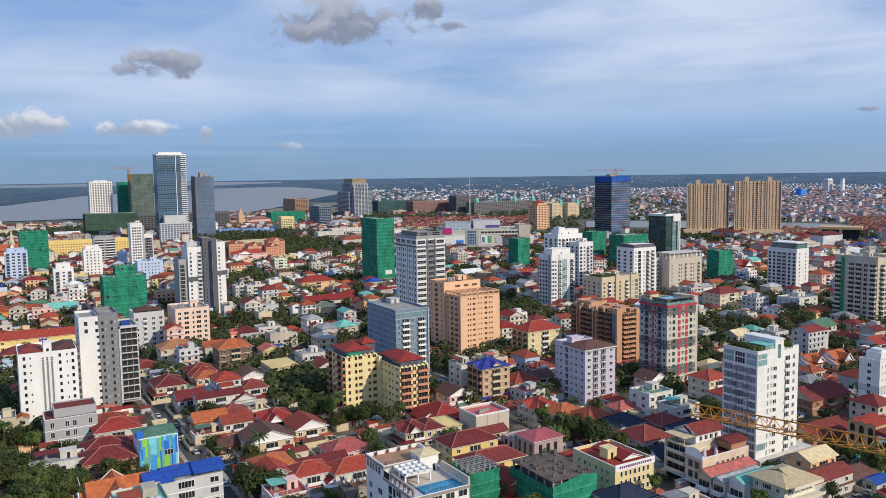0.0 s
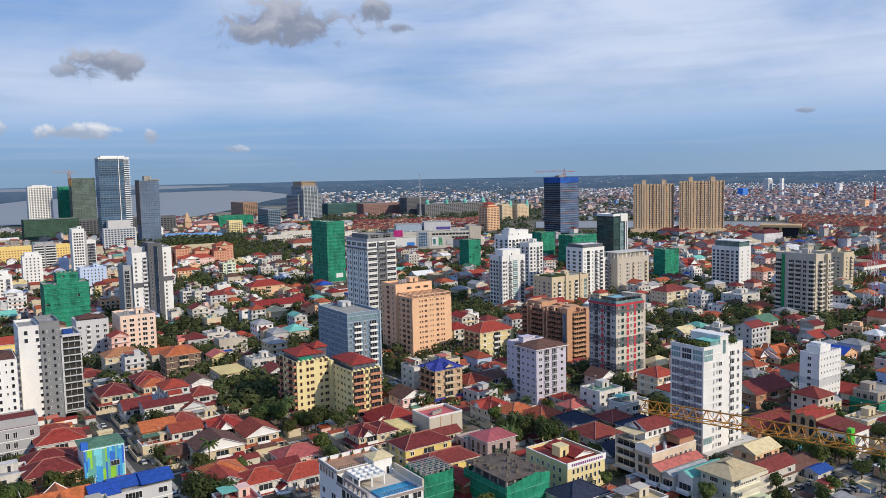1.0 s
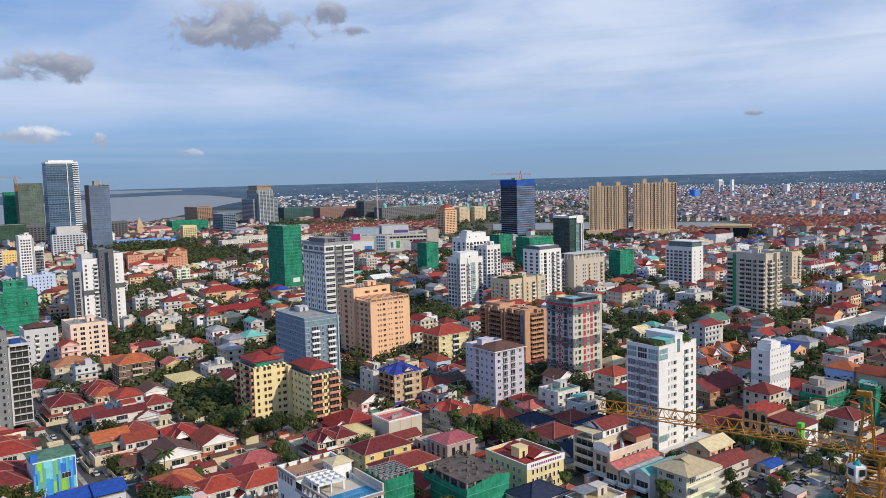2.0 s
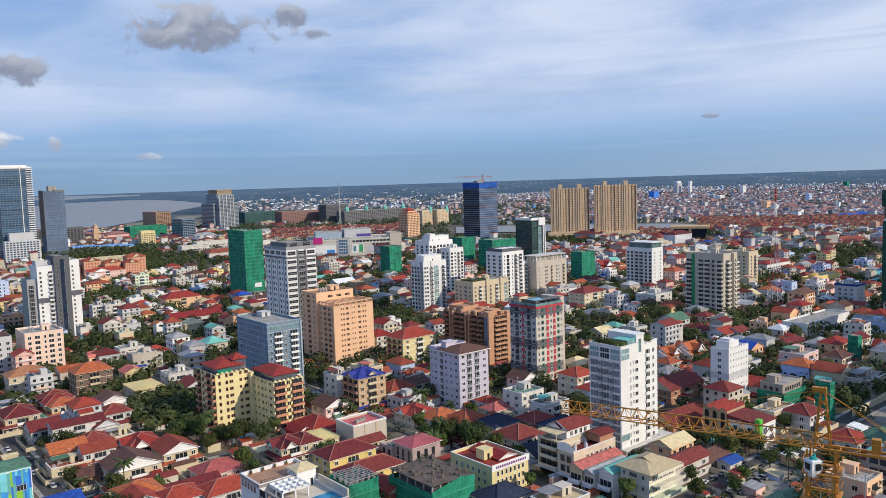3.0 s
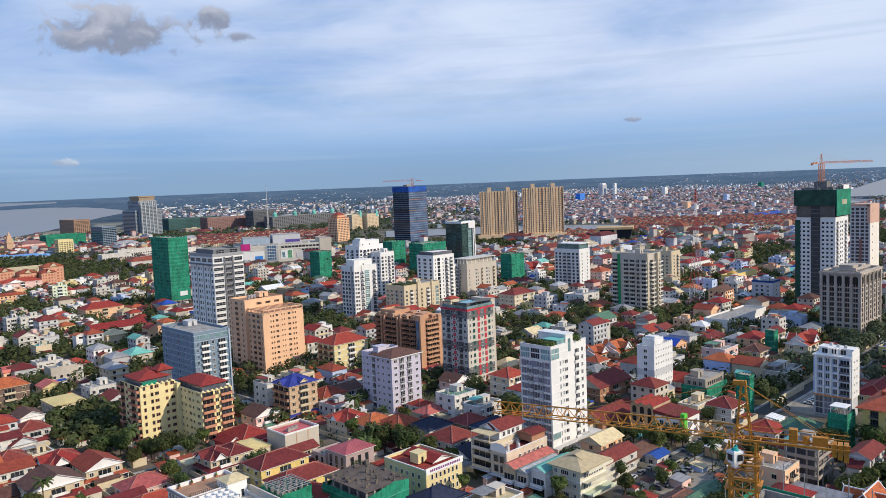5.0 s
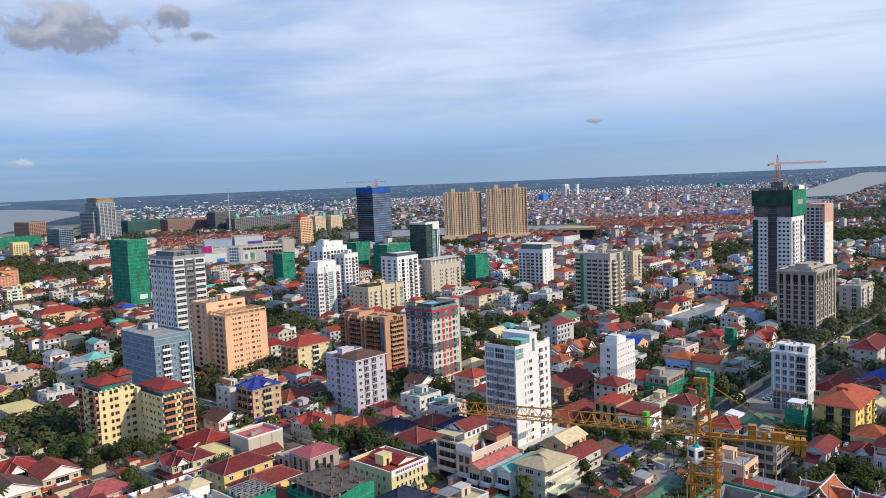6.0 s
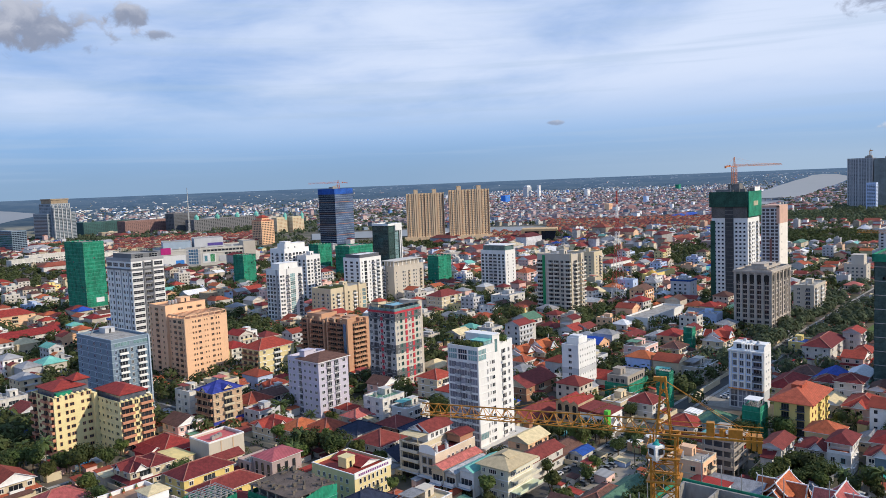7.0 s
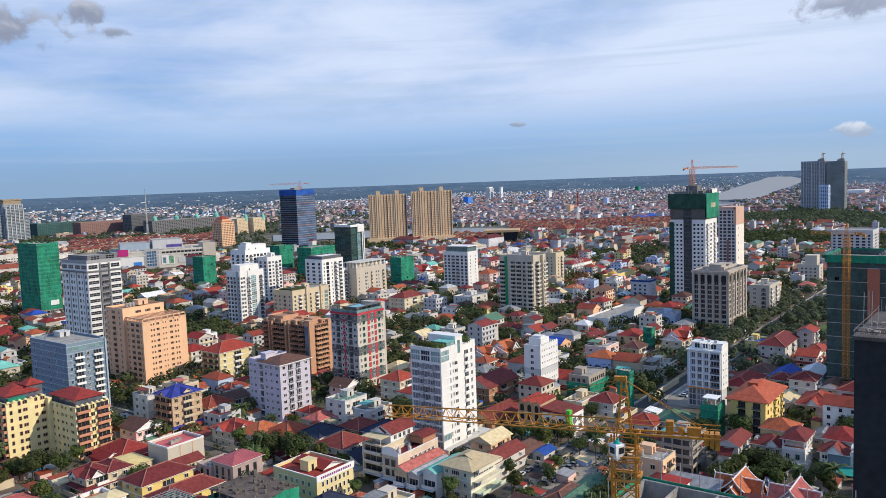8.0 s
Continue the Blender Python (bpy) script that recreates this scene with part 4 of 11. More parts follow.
def red_white_tower():
    x, y = 277.2, 265.6
    b = thing("apartment_tower", x, y, "grey and white apartment tower with red stripes and a roof pool", "tower")
    reserve(x, y, 22, 18)
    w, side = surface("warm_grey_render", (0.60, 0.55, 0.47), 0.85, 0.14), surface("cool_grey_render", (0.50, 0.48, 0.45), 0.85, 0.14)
    red, char = surface("dull_red_paint", (0.52, 0.055, 0.075), 0.8, 0.2), surface("charcoal_paint", (0.14, 0.14, 0.14), 0.8, 0.25)
    shell(b, 0, 19.2, 0, 18.3, 0, 40.2, w, fh=3.1, parapet=0.3)
    # West side overlaid in a darker, cooler grey to paint its shade
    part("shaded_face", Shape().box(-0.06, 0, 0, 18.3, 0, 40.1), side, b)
    s = Shape()
    for z0, z1 in ((6.9, 11.6), (20.0, 24.4), (36.3, 40.0)):
        s.box(-0.14, 19.28, -0.12, 0.0, z0, z1).box(-0.14, -0.06, 0.0, 18.3, z0, z1)
    part("dark_band", s, char, b)
    part("red_fascia", Shape().ring(-0.4, 19.6, -0.4, 18.7, 40.2, 41.2, 0.4), red, b, "dull red roof fascia")
    panel = Shape().box(-0.8, 0.8, -0.24, 0, 0, 1.7).data("red_panel", [red])
    strip = Shape().box(-0.75, 0.75, -0.22, 0, 0, 2.3).data("red_panel", [red])
    facade(b, "S", 0, 19.2, 0, 0.4, 3.1, 13, [(0.42, strip), (0.68, strip)])
    facade(b, "W", 0, 18.3, -0.06, 2.1, 3.1, 12, [(0.5, panel)])
    teal, pale = surface("teal_window_frame", (0.10, 0.33, 0.27), 0.6, 0.2), WALL["white"]
    facade(b, "S", 0, 19.2, -0.1, 0.4, 3.1, 13, [(0.09, window(0.7, 1.5, 0.8, pale, bars=0)), (0.23, window(1.3, 1.7, 0.7, teal)), (0.55, window(1.1, 1.5, 0.8, pale)), (0.83, window(1.3, 1.7, 0.7, teal)), (0.95, window(0.5, 1.2, 0.9, pale, bars=0))])
    rail = balcony(2.6, 0.7, slab=WALL["grey"], rail=RAIL, solid=False)
    facade(b, "W", 0, 18.3, -0.1, 0.4, 3.1, 13, [(0.09, window(1.7, 1.5, 0.8, pale)), (0.27, rail), (0.41, window(0.9, 1.2, 1.0, pale, bars=0)), (0.5, window(1.0, 0.9, 0.6, pale, bars=0)), (0.59, window(0.9, 1.2, 1.0, pale, bars=0)), (0.73, rail), (0.91, window(1.7, 1.5, 0.8, pale))])
    part("roof_pool", Shape().box(5, 16, 5, 13, 42.4, 43.0), surface("lagoon_pool", (0.03, 0.30, 0.42), 0.12, 0.2), b, "raised turquoise rooftop pool")
    part("pool_tank", Shape().box(4.4, 16.6, 4.4, 13.6, 40.2, 42.4).ring(4.4, 16.6, 4.4, 13.6, 42.4, 43.2, 0.4), char, b)
    s = Shape().ring(0.2, 19.0, 0.2, 18.1, 41.2, 42.6, 0.06)
    part("glass_balustrade", s, TEAL_GLASS, b)
    post = Shape().box(-0.12, 0.12, -0.12, 0.12, 0, 3.0).data("terrace_post", [char])
    for i in range(6):
        part("terrace_post", post, (), b, loc=(0.8 + i * 3.5, 0.7, 41.0))
        part("terrace_post", post, (), b, loc=(0.7, 0.8 + i * 3.3, 41.0))
    part("terrace_beam", Shape().box(0.5, 19, 0.5, 0.9, 43.9, 44.2).box(0.5, 0.9, 0.9, 17.6, 43.9, 44.2).box(8, 19, 0.9, 4.4, 44.2, 44.35), char, b)
    g = crown_shape(random.Random(6), 2.2, 2.0, 160, 0.4).data("roof_planting", [LEAF_DARK])
    for k, (gx, gy) in enumerate(((1.8, 2.0), (1.6, 7.0), (2.0, 12.0), (9, 1.8), (3.5, 16))):
        part("roof_planting", g, (), b, loc=(gx, gy, 40.6), turn=70 * k)
    s = Shape().box(2.5, 8.5, 13.8, 18.2, 40.2, 45.0, 1)
    s.hip(2.0, 9.0, 13.3, 18.6, 45.1, 1.3, 0)
    part("stair_head", s, [ROOF["red"], WALL["cream"]], b, "cream stair head under a red hipped roof")
    part("side_wing", Shape().box(19.3, 23, 2, 15, 0, 43.5).box(19.2, 23.1, 1.9, 15.1, 43.5, 43.9), WALL["beige"], b)


def brown_ornate_block():
    x, y = 289.6, 313.6
    b = thing("apartment_block", x, y, "brown ornate apartment block with deep balconies and roof terraces", "apartment block")
    reserve(x, y, 17, 41)
    w, t = surface("rust_brown_render", (0.33, 0.155, 0.09), 0.85, 0.15), surface("warm_tan_render", (0.55, 0.31, 0.19), 0.85, 0.12)
    shell(b, 0, 15.5, 0, 36, 0, 33.2, w, bands=0.18, fh=3.1, base=3.0, band_mat=t, deck=TILE_DECK, parapet=1.3)
    shell(b, 2, 13, 22, 34, 32, 37.0, t, name="roof_storey", deck=TILE_DECK)
    core(b, 5, 11, 3, 9, 32, 36.5, t)
    part("corner_block", Shape().box(-0.6, 3.0, -0.6, 3.0, 0, 36.0).box(-0.8, 3.2, -0.8, 3.2, 36, 36.5), t, b)
    part("corner_block", Shape().box(12.6, 16, -0.6, 3.0, 0, 34.6).box(12.4, 16.2, -0.8, 3.2, 34.6, 35.1), t, b)
    bal = balcony(4.4, 1.7, slab=t, rail=t, glass=DARK)
    facade(b, "S", 0, 15.5, 0, 2.2, 3.1, 10, [(0.36, bal), (0.66, bal)])
    bal = balcony(4.7, 1.9, slab=t, rail=w, glass=DARK)
    facade(b, "W", 0, 36, 0, 2.2, 3.1, 10, [(0.16, bal), (0.31, bal), (0.44, window(1.2, 1.7, 0.7, t)), (0.56, bal), (0.70, bal), (0.80, window(1.2, 1.7, 0.7, t)), (0.92, bal)])
    part("pier", Shape().box(-1.2, 0, 14.0, 15.0, 0, 34).box(-1.2, 0, 16.8, 17.8, 0, 34).box(-1.2, 0, 27.4, 28.2, 0, 34).box(-1.2, 0, 29.6, 30.6, 0, 34), t, b)
    for k in range(6):
        part("roof_pier", cached("roof_pier", lambda: Shape().box(-0.5, 0.5, -0.5, 0.5, 0, 2.2).box(-0.7, 0.7, -0.7, 0.7, 2.2, 2.5).data("roof_pier", [WALL["tan"]])), (), b, loc=(0.6, 5 + k * 5.6, 33.0))
    part("blue_glass_strip", Shape().box(-0.75, -0.6, 0.6, 2.6, 3, 33), BLUE_GLASS, b)
    s = Shape()
    for i in range(3):
        s.box(1 + i * 4.5, 4.4 + i * 4.5, 12, 19, 32.6, 34.4)
    part("roof_kiosk", s, t, b)
    hut = cached("roof_hut", lambda: Shape().box(0, 3.4, 0, 3.4, 0, 3.0).box(-0.3, 3.7, -0.3, 3.7, 3.0, 3.3).box(0.8, 1.8, -0.06, 0, 0, 2.1, 1).data("roof_hut", [t, DARK]))
    for gx, gy in ((9.5, 0.8), (2.0, 12.0), (10.5, 17.0)):
        part("roof_hut", hut, (), b, loc=(gx, gy, 32.2))
    part("terrace_wall", Shape().ring(3.4, 12.4, 2.4, 11.5, 33.0, 34.4, 0.3).ring(1.0, 14.5, 12.5, 21.5, 33.0, 34.0, 0.3), t, b)
    b.matrix_basis = b.matrix_basis @ Matrix.Diagonal((1.07, 1.07, 0.868, 1))


def netted_block(x, y, wx, wy, h, mat, label, open_base=0.0, fh=3.2, frame_top=True, seam=None):
    """A concrete frame behind a hanging safety net, with folds, floor lines and scaffold poles above the top."""
    b = thing("building_under_construction", x, y, label, "construction site")
    reserve(x, y, wx, wy)
    s = Shape()
    n = int(h / fh)
    for k in range(n + 1):
        s.box(0.5, wx - 0.5, 0.5, wy - 0.5, k * fh - 0.15, k * fh + 0.15)
    for i in range(5):
        for j in range(4):
            s.box(0.8 + (wx - 2) * i / 4, 1.4 + (wx - 2) * i / 4, 0.8 + (wy - 2) * j / 3, 1.4 + (wy - 2) * j / 3, 0, h + (0.8 if frame_top else -0.5))
    part("concrete_frame", s, CONC, b)
    rnd = random.Random(int(x * 7 + y))
    for face in range(4):
        length = wx if face % 2 == 0 else wy
        cols, rows = max(4, int(length / 1.6)), max(4, int((h - open_base) / 1.6))
        s = Shape()
        off = [rnd.uniform(-0.12, 0.12) for _ in range(cols + 1)]
        for r in range(rows + 1):
            z = open_base + (h + 0.8 - open_base) * r / rows
            for c in range(cols + 1):
                d = off[c] + rnd.uniform(-0.16, 0.16) + (0.18 if r % 2 else 0.0)
                a = length * c / cols
                s.v.append([(a, -d, z), (wx + d, a, z), (wx - a, wy + d, z), (-d, wy - a, z)][face])
        for r in range(rows):
            for c in range(cols):
                k = r * (cols + 1) + c
                if rnd.random() > 0.012:
                    s.f.append((k, k + 1, k + cols + 2, k + cols + 1))
        s.m = [0] * len(s.f)
        part("safety_net", s, mat, b)
    s = Shape()
    for k in range(1, n + 1):
        z = k * fh
        if z > open_base:
            s.box(-0.34, wx + 0.3, -0.34, -0.26, z - 0.09, z + 0.09).box(-0.34, -0.26, -0.26, wy + 0.3, z - 0.09, z + 0.09)
    part("floor_edging", s, seam or (NET_LINE if mat is NET else mat), b)
    s = Shape()
    for i in range(int(wx / 2.2) + 1):
        s.box(i * 2.2 - 0.03, i * 2.2 + 0.03, 0.3, 0.36, 0, h + 1.2 + rnd.random())
    for i in range(int(wy / 2.2) + 1):
        s.box(0.3, 0.36, i * 2.2 - 0.03, i * 2.2 + 0.03, 0, h + 1.2 + rnd.random())
    part("scaffold_poles", s, STEEL, b)
    return b


def white_stacked_tower():
    x, y = 242.5, 453.6
    b = thing("apartment_tower", x, y, "white apartment tower with grey-framed window bands and a dark crown", "tower")
    reserve(x, y, 22, 31)
    w, fh = WALL["white"], 3.72
    slate = surface("slate_cladding", (0.17, 0.175, 0.185), 0.7, 0.2)
    mid = surface("mid_grey_cladding", (0.33, 0.335, 0.35), 0.75, 0.15)
    shell(b, 0, 21.6, 0, 30.6, 0, 64.2, w, fh=fh, parapet=0.3)
    # centre bay in grey, with dark loggias between two piers
    part("centre_bay", Shape().box(7.7, 14.0, -0.12, 0, 0, 60.0), mid, b)
    part("pier", Shape().box(7.5, 8.4, -0.7, -0.12, 0, 62.6), slate, b)
    part("pier", Shape().box(13.3, 14.2, -0.7, -0.12, 0, 62.6), slate, b)
    bay = glass_bay(6.5, 2.0, mid, GLASS, 3, 2, 0.9)
    loggia = balcony(4.6, 0.9, slab=mid, rail=GREY_GLASS, glass=DARK)
    facade(b, "S", 0, 21.6, -0.04, 1.0, fh, 15, [(0.17, bay), (0.83, bay)])
    facade(b, "S", 0, 21.6, -0.14, 1.0, fh, 15, [(0.504, loggia)])
    s = Shape()
    for k in range(15):
        s.box(0.2, 7.3, -0.5, 0, 1.35 + k * fh, 1.75 + k * fh).box(14.3, 21.4, -0.5, 0, 1.35 + k * fh, 1.75 + k * fh)
    part("floor_edges", s, w, b)
    # the shaded side: paired windows beside grey strips
    pair, slot = window(1.5, 1.9, 0.9, mid), window(0.8, 1.7, 1.0, mid, bars=0)
    facade(b, "W", 0, 30.6, 0, 1.0, fh, 15, [(0.07, pair), (0.22, slot), (0.33, pair), (0.52, slot), (0.62, pair), (0.80, pair), (0.93, slot)])
    for a in (0.145, 0.43, 0.71):
        part("grey_strip", Shape().box(-0.08, 0, 30.6 * a - 0.55, 30.6 * a + 0.55, 0, 58), mid, b)
    part("cornice", Shape().ring(-1.0, 22.2, -0.9, 31.4, 57.6, 58.5, 1.1), slate, b, "dark cornice under the top storeys")
    shell(b, 1.2, 20.4, 1.2, 24.0, 64.0, 67.6, slate, name="crown", parapet=0.8)
    part("crown_fin", Shape().ring(-0.25, 21.85, -0.25, 30.8, 63.0, 65.0, 0.5), mid, b)
    wide = glass_bay(5.6, 2.3, mid, GLASS, 3, 2, 0.7)
    facade(b, "S", 0, 21.6, -0.16, 58.9, 3.2, 1, [(0.17, wide), (0.5, wide), (0.83, wide)])
    facade(b, "W", 0, 30.6, -0.05, 58.9, 3.2, 1, [(0.12, wide), (0.36, wide), (0.62, wide), (0.87, wide)])
    facade(b, "S", 1.2, 20.4, 1.15, 64.1, 3.0, 1, [(0.25, wide), (0.75, wide)])
    tanks(b, [(8, 26), (11, 26), (14, 26)], 64.2)


def plain_tower(x, y, wx, wy, h, wall, label, s_cells, w_cells, fh=3.15, crown=0.0, turn=0.0, bands=0.0, skip_ground=1, deck=None, band_mat=None, inset=2.5, fl=None):
    """A rectangular tower whose two seen sides carry rows of windows or balconies."""
    b = thing("apartment_tower", x, y, label, "tower", turn)
    reserve(x, y, wx, wy)
    shell(b, 0, wx, 0, wy, 0, h, wall, bands=bands, fh=fh, base=fh, deck=deck, band_mat=band_mat)
    floors = fl or int((h - 1.6) / fh) - skip_ground
    facade(b, "S", 0, wx, 0, skip_ground * fh + 0.3, fh, floors, s_cells)
    facade(b, "W", 0, wy, 0, skip_ground * fh + 0.3, fh, floors, w_cells)
    if crown:
        core(b, inset, wx - inset, inset, min(wy - inset, inset + 10), h - 0.9, h + crown, wall, "roof_storey")
    elif wx > 12 and wy > 11:
        core(b, wx * 0.55, wx * 0.55 + 4.2, wy * 0.4, wy * 0.4 + 4.6, h - 0.9, h + 2.4, wall)
        tanks(b, [(wx * 0.25, wy * 0.5), (wx * 0.25 + 1.8, wy * 0.5)], h - 0.95)
    return b


def far_tower(name, x, y, wx, wy, h, wall, glass, label, cols_s, cols_w, fh=3.2, turn=0.0, win=(0.62, 0.55), crown=0.0, piers=None, reach=0.0):
    """A distant tower: each floor's windows are one band of separate panes, joined to one part a floor."""
    b = thing(name, x, y, label, "tower", turn)
    reserve(x, y, wx, wy)
    shell(b, 0, wx, 0, wy, 0, h, wall)
    floors = int((h - 2) / fh)

    sh = Shape().panes(0, wx, 0, fh, cols_s, 1, wx / cols_s * (1 - win[0]), -0.16, -0.04, 0, 1, fh * (1 - win[1]) / 2)
    side = Shape().panes(0, wy, 0, fh, cols_w, 1, wy / cols_w * (1 - win[0]), -0.16, -0.04, 0, 1, fh * (1 - win[1]) / 2)
    k = len(sh.v)
    sh.v += [(q, p, z) for p, q, z in side.v]
    sh.f += [tuple(k + i for i in f) for f in side.f]
    sh.m += side.m
    me = sh.data("window_band", [wall, glass])
    for k in range(floors):
        part("window_band", me, (), b, loc=(0, 0, k * fh + 0.6))
    if piers:
        n, mat = piers
        s = Shape()
        for i in range(n + 1):
            s.box(wx * i / n - 0.5, wx * i / n + 0.5, -0.9, 0, 0, h).box(-0.9, 0, wy * i / n - 0.5, wy * i / n + 0.5, 0, h)
        part("piers", s, mat, b)
    if crown:
        core(b, wx * 0.2, wx * 0.8, wy * 0.2, wy * 0.8, h - 1, h + crown, wall, "roof_storey")
    return b


def tower_crane(x, y, z0, z1, jib, turn, label, tail=12.0, size=1.0, mat=None, apex=7.0):
    """A tower crane: lattice mast, cab, apex, jib with diagonals, counter-jib and counterweights, tie bars."""
    mat = mat or CRANE
    c = thing("tower_crane", x, y, label, "crane", turn, z=z0)
    h, w = z1 - z0, 1.15 * size
    s = Shape()
    for sx in (-w, w):
        for sy in (-w, w):
            s.bar((sx, sy, 0), (sx, sy, h), 0.18 * size)
    step = 1.9 * size
    for k in range(int(h / step)):
        a, bz = k * step, (k + 1) * step
        for p, q in (((-w, -w), (w, -w)), ((w, -w), (w, w)), ((w, w), (-w, w)), ((-w, w), (-w, -w))):
            if k % 2:
                p, q = q, p
            s.bar((*p, a), (*q, bz), 0.085 * size)
            s.bar((*p, bz), (*q, bz), 0.12 * size)
            s.bar((*q, a), (*p, bz), 0.075 * size)
    part("mast", s, mat, c, "orange lattice mast")
    s = Shape()
    n = int(jib / (1.25 * size))
    for y0 in (-0.65, 0.65):
        s.bar((0, y0 * size, h), (jib, y0 * size, h), 0.105 * size)
    s.bar((0, 0, h + 1.25 * size), (jib, 0, h + 1.1 * size), 0.12 * size)
    for k in range(n):
        a, m, e = jib * k / n, jib * (k + 0.5) / n, jib * (k + 1) / n
        for y0 in (-0.65, 0.65):
            s.bar((a, y0 * size, h), (m, 0, h + 1.2 * size), 0.055 * size).bar((m, 0, h + 1.2 * size), (e, y0 * size, h), 0.055 * size)
        s.bar((a, -0.65 * size, h), (e, 0.65 * size, h), 0.07 * size)
    part("jib", s, mat, c, "long orange lattice jib")
    s = Shape()
    for y0 in (-0.6, 0.6):
        s.bar((0, y0 * size, h), (-tail, y0 * size, h), 0.2 * size)
    for k in range(int(tail / 1.5)):
        s.bar((-k * 1.5, -0.6 * size, h), (-k * 1.5, 0.6 * size, h), 0.12 * size)
    s.bar((0, -0.7, h + 1.0), (-tail, -0.7, h + 1.0), 0.07 * size).bar((0, 0.7, h + 1.0), (-tail, 0.7, h + 1.0), 0.07 * size)
    arm = part("counter_jib", s, mat, c)
    part("winch", Shape().box(-tail * 0.80, -tail * 0.66, -0.4, 0.4, h + 0.1, h + 0.85).tube(-tail * 0.60, 0, h + 0.1, h + 0.8, 0.32, 0.28), mat, arm)
    part("control_box", Shape().box(-tail * 0.52, -tail * 0.44, -0.35, 0.35, h + 0.1, h + 1.4), mat, arm)
    s = Shape()
    for k in range(3):
        s.box(-tail + 0.1 + k * 0.5, -tail + 0.5 + k * 0.5, -0.55, 0.55, h - 1.1 + 0.2 * k, h + 0.45)
    part("counterweight", s, mat, arm)
    for z in (h - 2.2, h - 4.6, h - 12, h - 20):
        if z > 4 and size == 1.0:
            deck = part("platform", Shape().ring(-w - 0.45, w + 0.45, -w - 0.45, w + 0.45, z, z + 0.14, 0.4), mat, c)
            part("guard_rail", Shape().ring(-w - 0.45, w + 0.45, -w - 0.45, w + 0.45, z + 1.0, z + 1.08, 0.06), mat, deck)
    s = Shape()
    for sx, sy in ((-0.7, -0.7), (0.7, -0.7), (0.7, 0.7), (-0.7, 0.7)):
        s.bar((sx * size, sy * size, h - 0.4), (sx * 0.25, sy * 0.25, h + apex), 0.13 * size)
    for k in range(5):
        z, q = h + apex * (k + 0.5) / 5, 0.7 * (1 - (k + 0.5) / 6.5)
        s.bar((-q, -q, z), (q, q, z + 0.9), 0.1).bar((q, -q, z), (-q, q, z + 0.9), 0.1)
    s.box(-0.3, 0.9, -0.25, 0.25, h + apex - 0.15, h + apex + 0.25)
    part("apex", s, mat, c)
    s = Shape().bar((0, 0, h + apex), (jib * 0.62, 0, h + 1.2), 0.05).bar((0, 0, h + apex), (jib * 0.3, 0, h + 1.2), 0.05).bar((0, 0, h + apex), (-tail * 0.9, -0.5, h + 0.3), 0.045).bar((0, 0, h + apex), (-tail * 0.9, 0.5, h + 0.3), 0.045)
    part("tie_bar", s, mat, c)
    return c

white_slab_tower()
slim_white_tower()
lilac_block()
peach_block()
blue_grey_tower()
yellow_twin_block()
red_white_tower()
brown_ornate_block()
white_stacked_tower()

W_, LG, CR = WALL["white"], WALL["lightgrey"], WALL["cream"]
win_s, win_m, win_l = window(1.0, 1.5, 0.8, W_, bars=0), window(1.7, 1.6, 0.8, W_), window(2.6, 1.7, 0.8, W_)
bal_w, bal_l = balcony(3.2, 1.1, slab=W_, rail=GREY_GLASS), balcony(4.6, 1.2, slab=W_)
win_t = window(2.2, 2.0, 0.5, WALL["grey"])

# the tower wrapped in green net
b = netted_block(309.5, 656.9, 18.1, 34, 64.5, NET, "tall concrete frame wrapped in bright green safety net", open_base=9.0)
s = Shape()
for k in range(3):
    s.box(-0.2, 18.3, -0.2, 34.2, 3.0 * k + 2.6, 3.0 * k + 3.1)
for i in range(6):
    s.box(i * 3.5, i * 3.5 + 0.7, -0.1, 0.5, 0, 9).box(-0.1, 0.5, i * 6.5, i * 6.5 + 0.7, 0, 9)
part("open_storeys", s, CONC, b, "bare concrete lower storeys")
part("net_patch", Shape().box(8, 15, -0.5, -0.42, 13, 17), surface("white_sheet", (0.7, 0.74, 0.72)), b, "white plastic sheet tied over the net")

# the white cluster
b = plain_tower(374.7, 479.3, 23.0, 16, 42.0, W_, "white apartment tower with a teal glazed bay", [(0.07, win_m), (0.17, win_m), (0.34, balcony(3.0, 1.0, slab=W_, rail=GREY_GLASS)), (0.56, glass_bay(4.8, 2.9, W_, TEAL_GLASS, 3, 2, 0.1)), (0.87, bal_w)], [(0.14, win_t), (0.4, balcony(3.0, 0.9, slab=LG)), (0.63, win_t), (0.87, win_t)], crown=4.2)
part("grey_stripe", Shape().box(-0.12, 0, 2, 4.2, 0, 42).box(7, 7.8, -0.15, 0, 0, 42), WALL["grey"], b)
b = plain_tower(433.3, 545.1, 27.8, 20, 51.0, W_, "white stepped apartment tower with loggias", [(0.07, win_t), (0.22, bal_w), (0.37, win_t), (0.5, win_t), (0.64, bal_w), (0.79, win_t), (0.92, win_t)], [(0.16, win_t), (0.5, bal_w), (0.84, win_t)], crown=4)
core(b, 3, 9, 2, 10, 50, 57, W_)
plain_tower(444.6, 529.8, 16.0, 13, 44.6, W_, "white narrow apartment tower with paired windows", [(0.14, win_t), (0.38, win_m), (0.62, balcony(2.6, 0.9, slab=W_, rail=GREY_GLASS)), (0.87, win_t)], [(0.25, win_t), (0.7, win_t)])
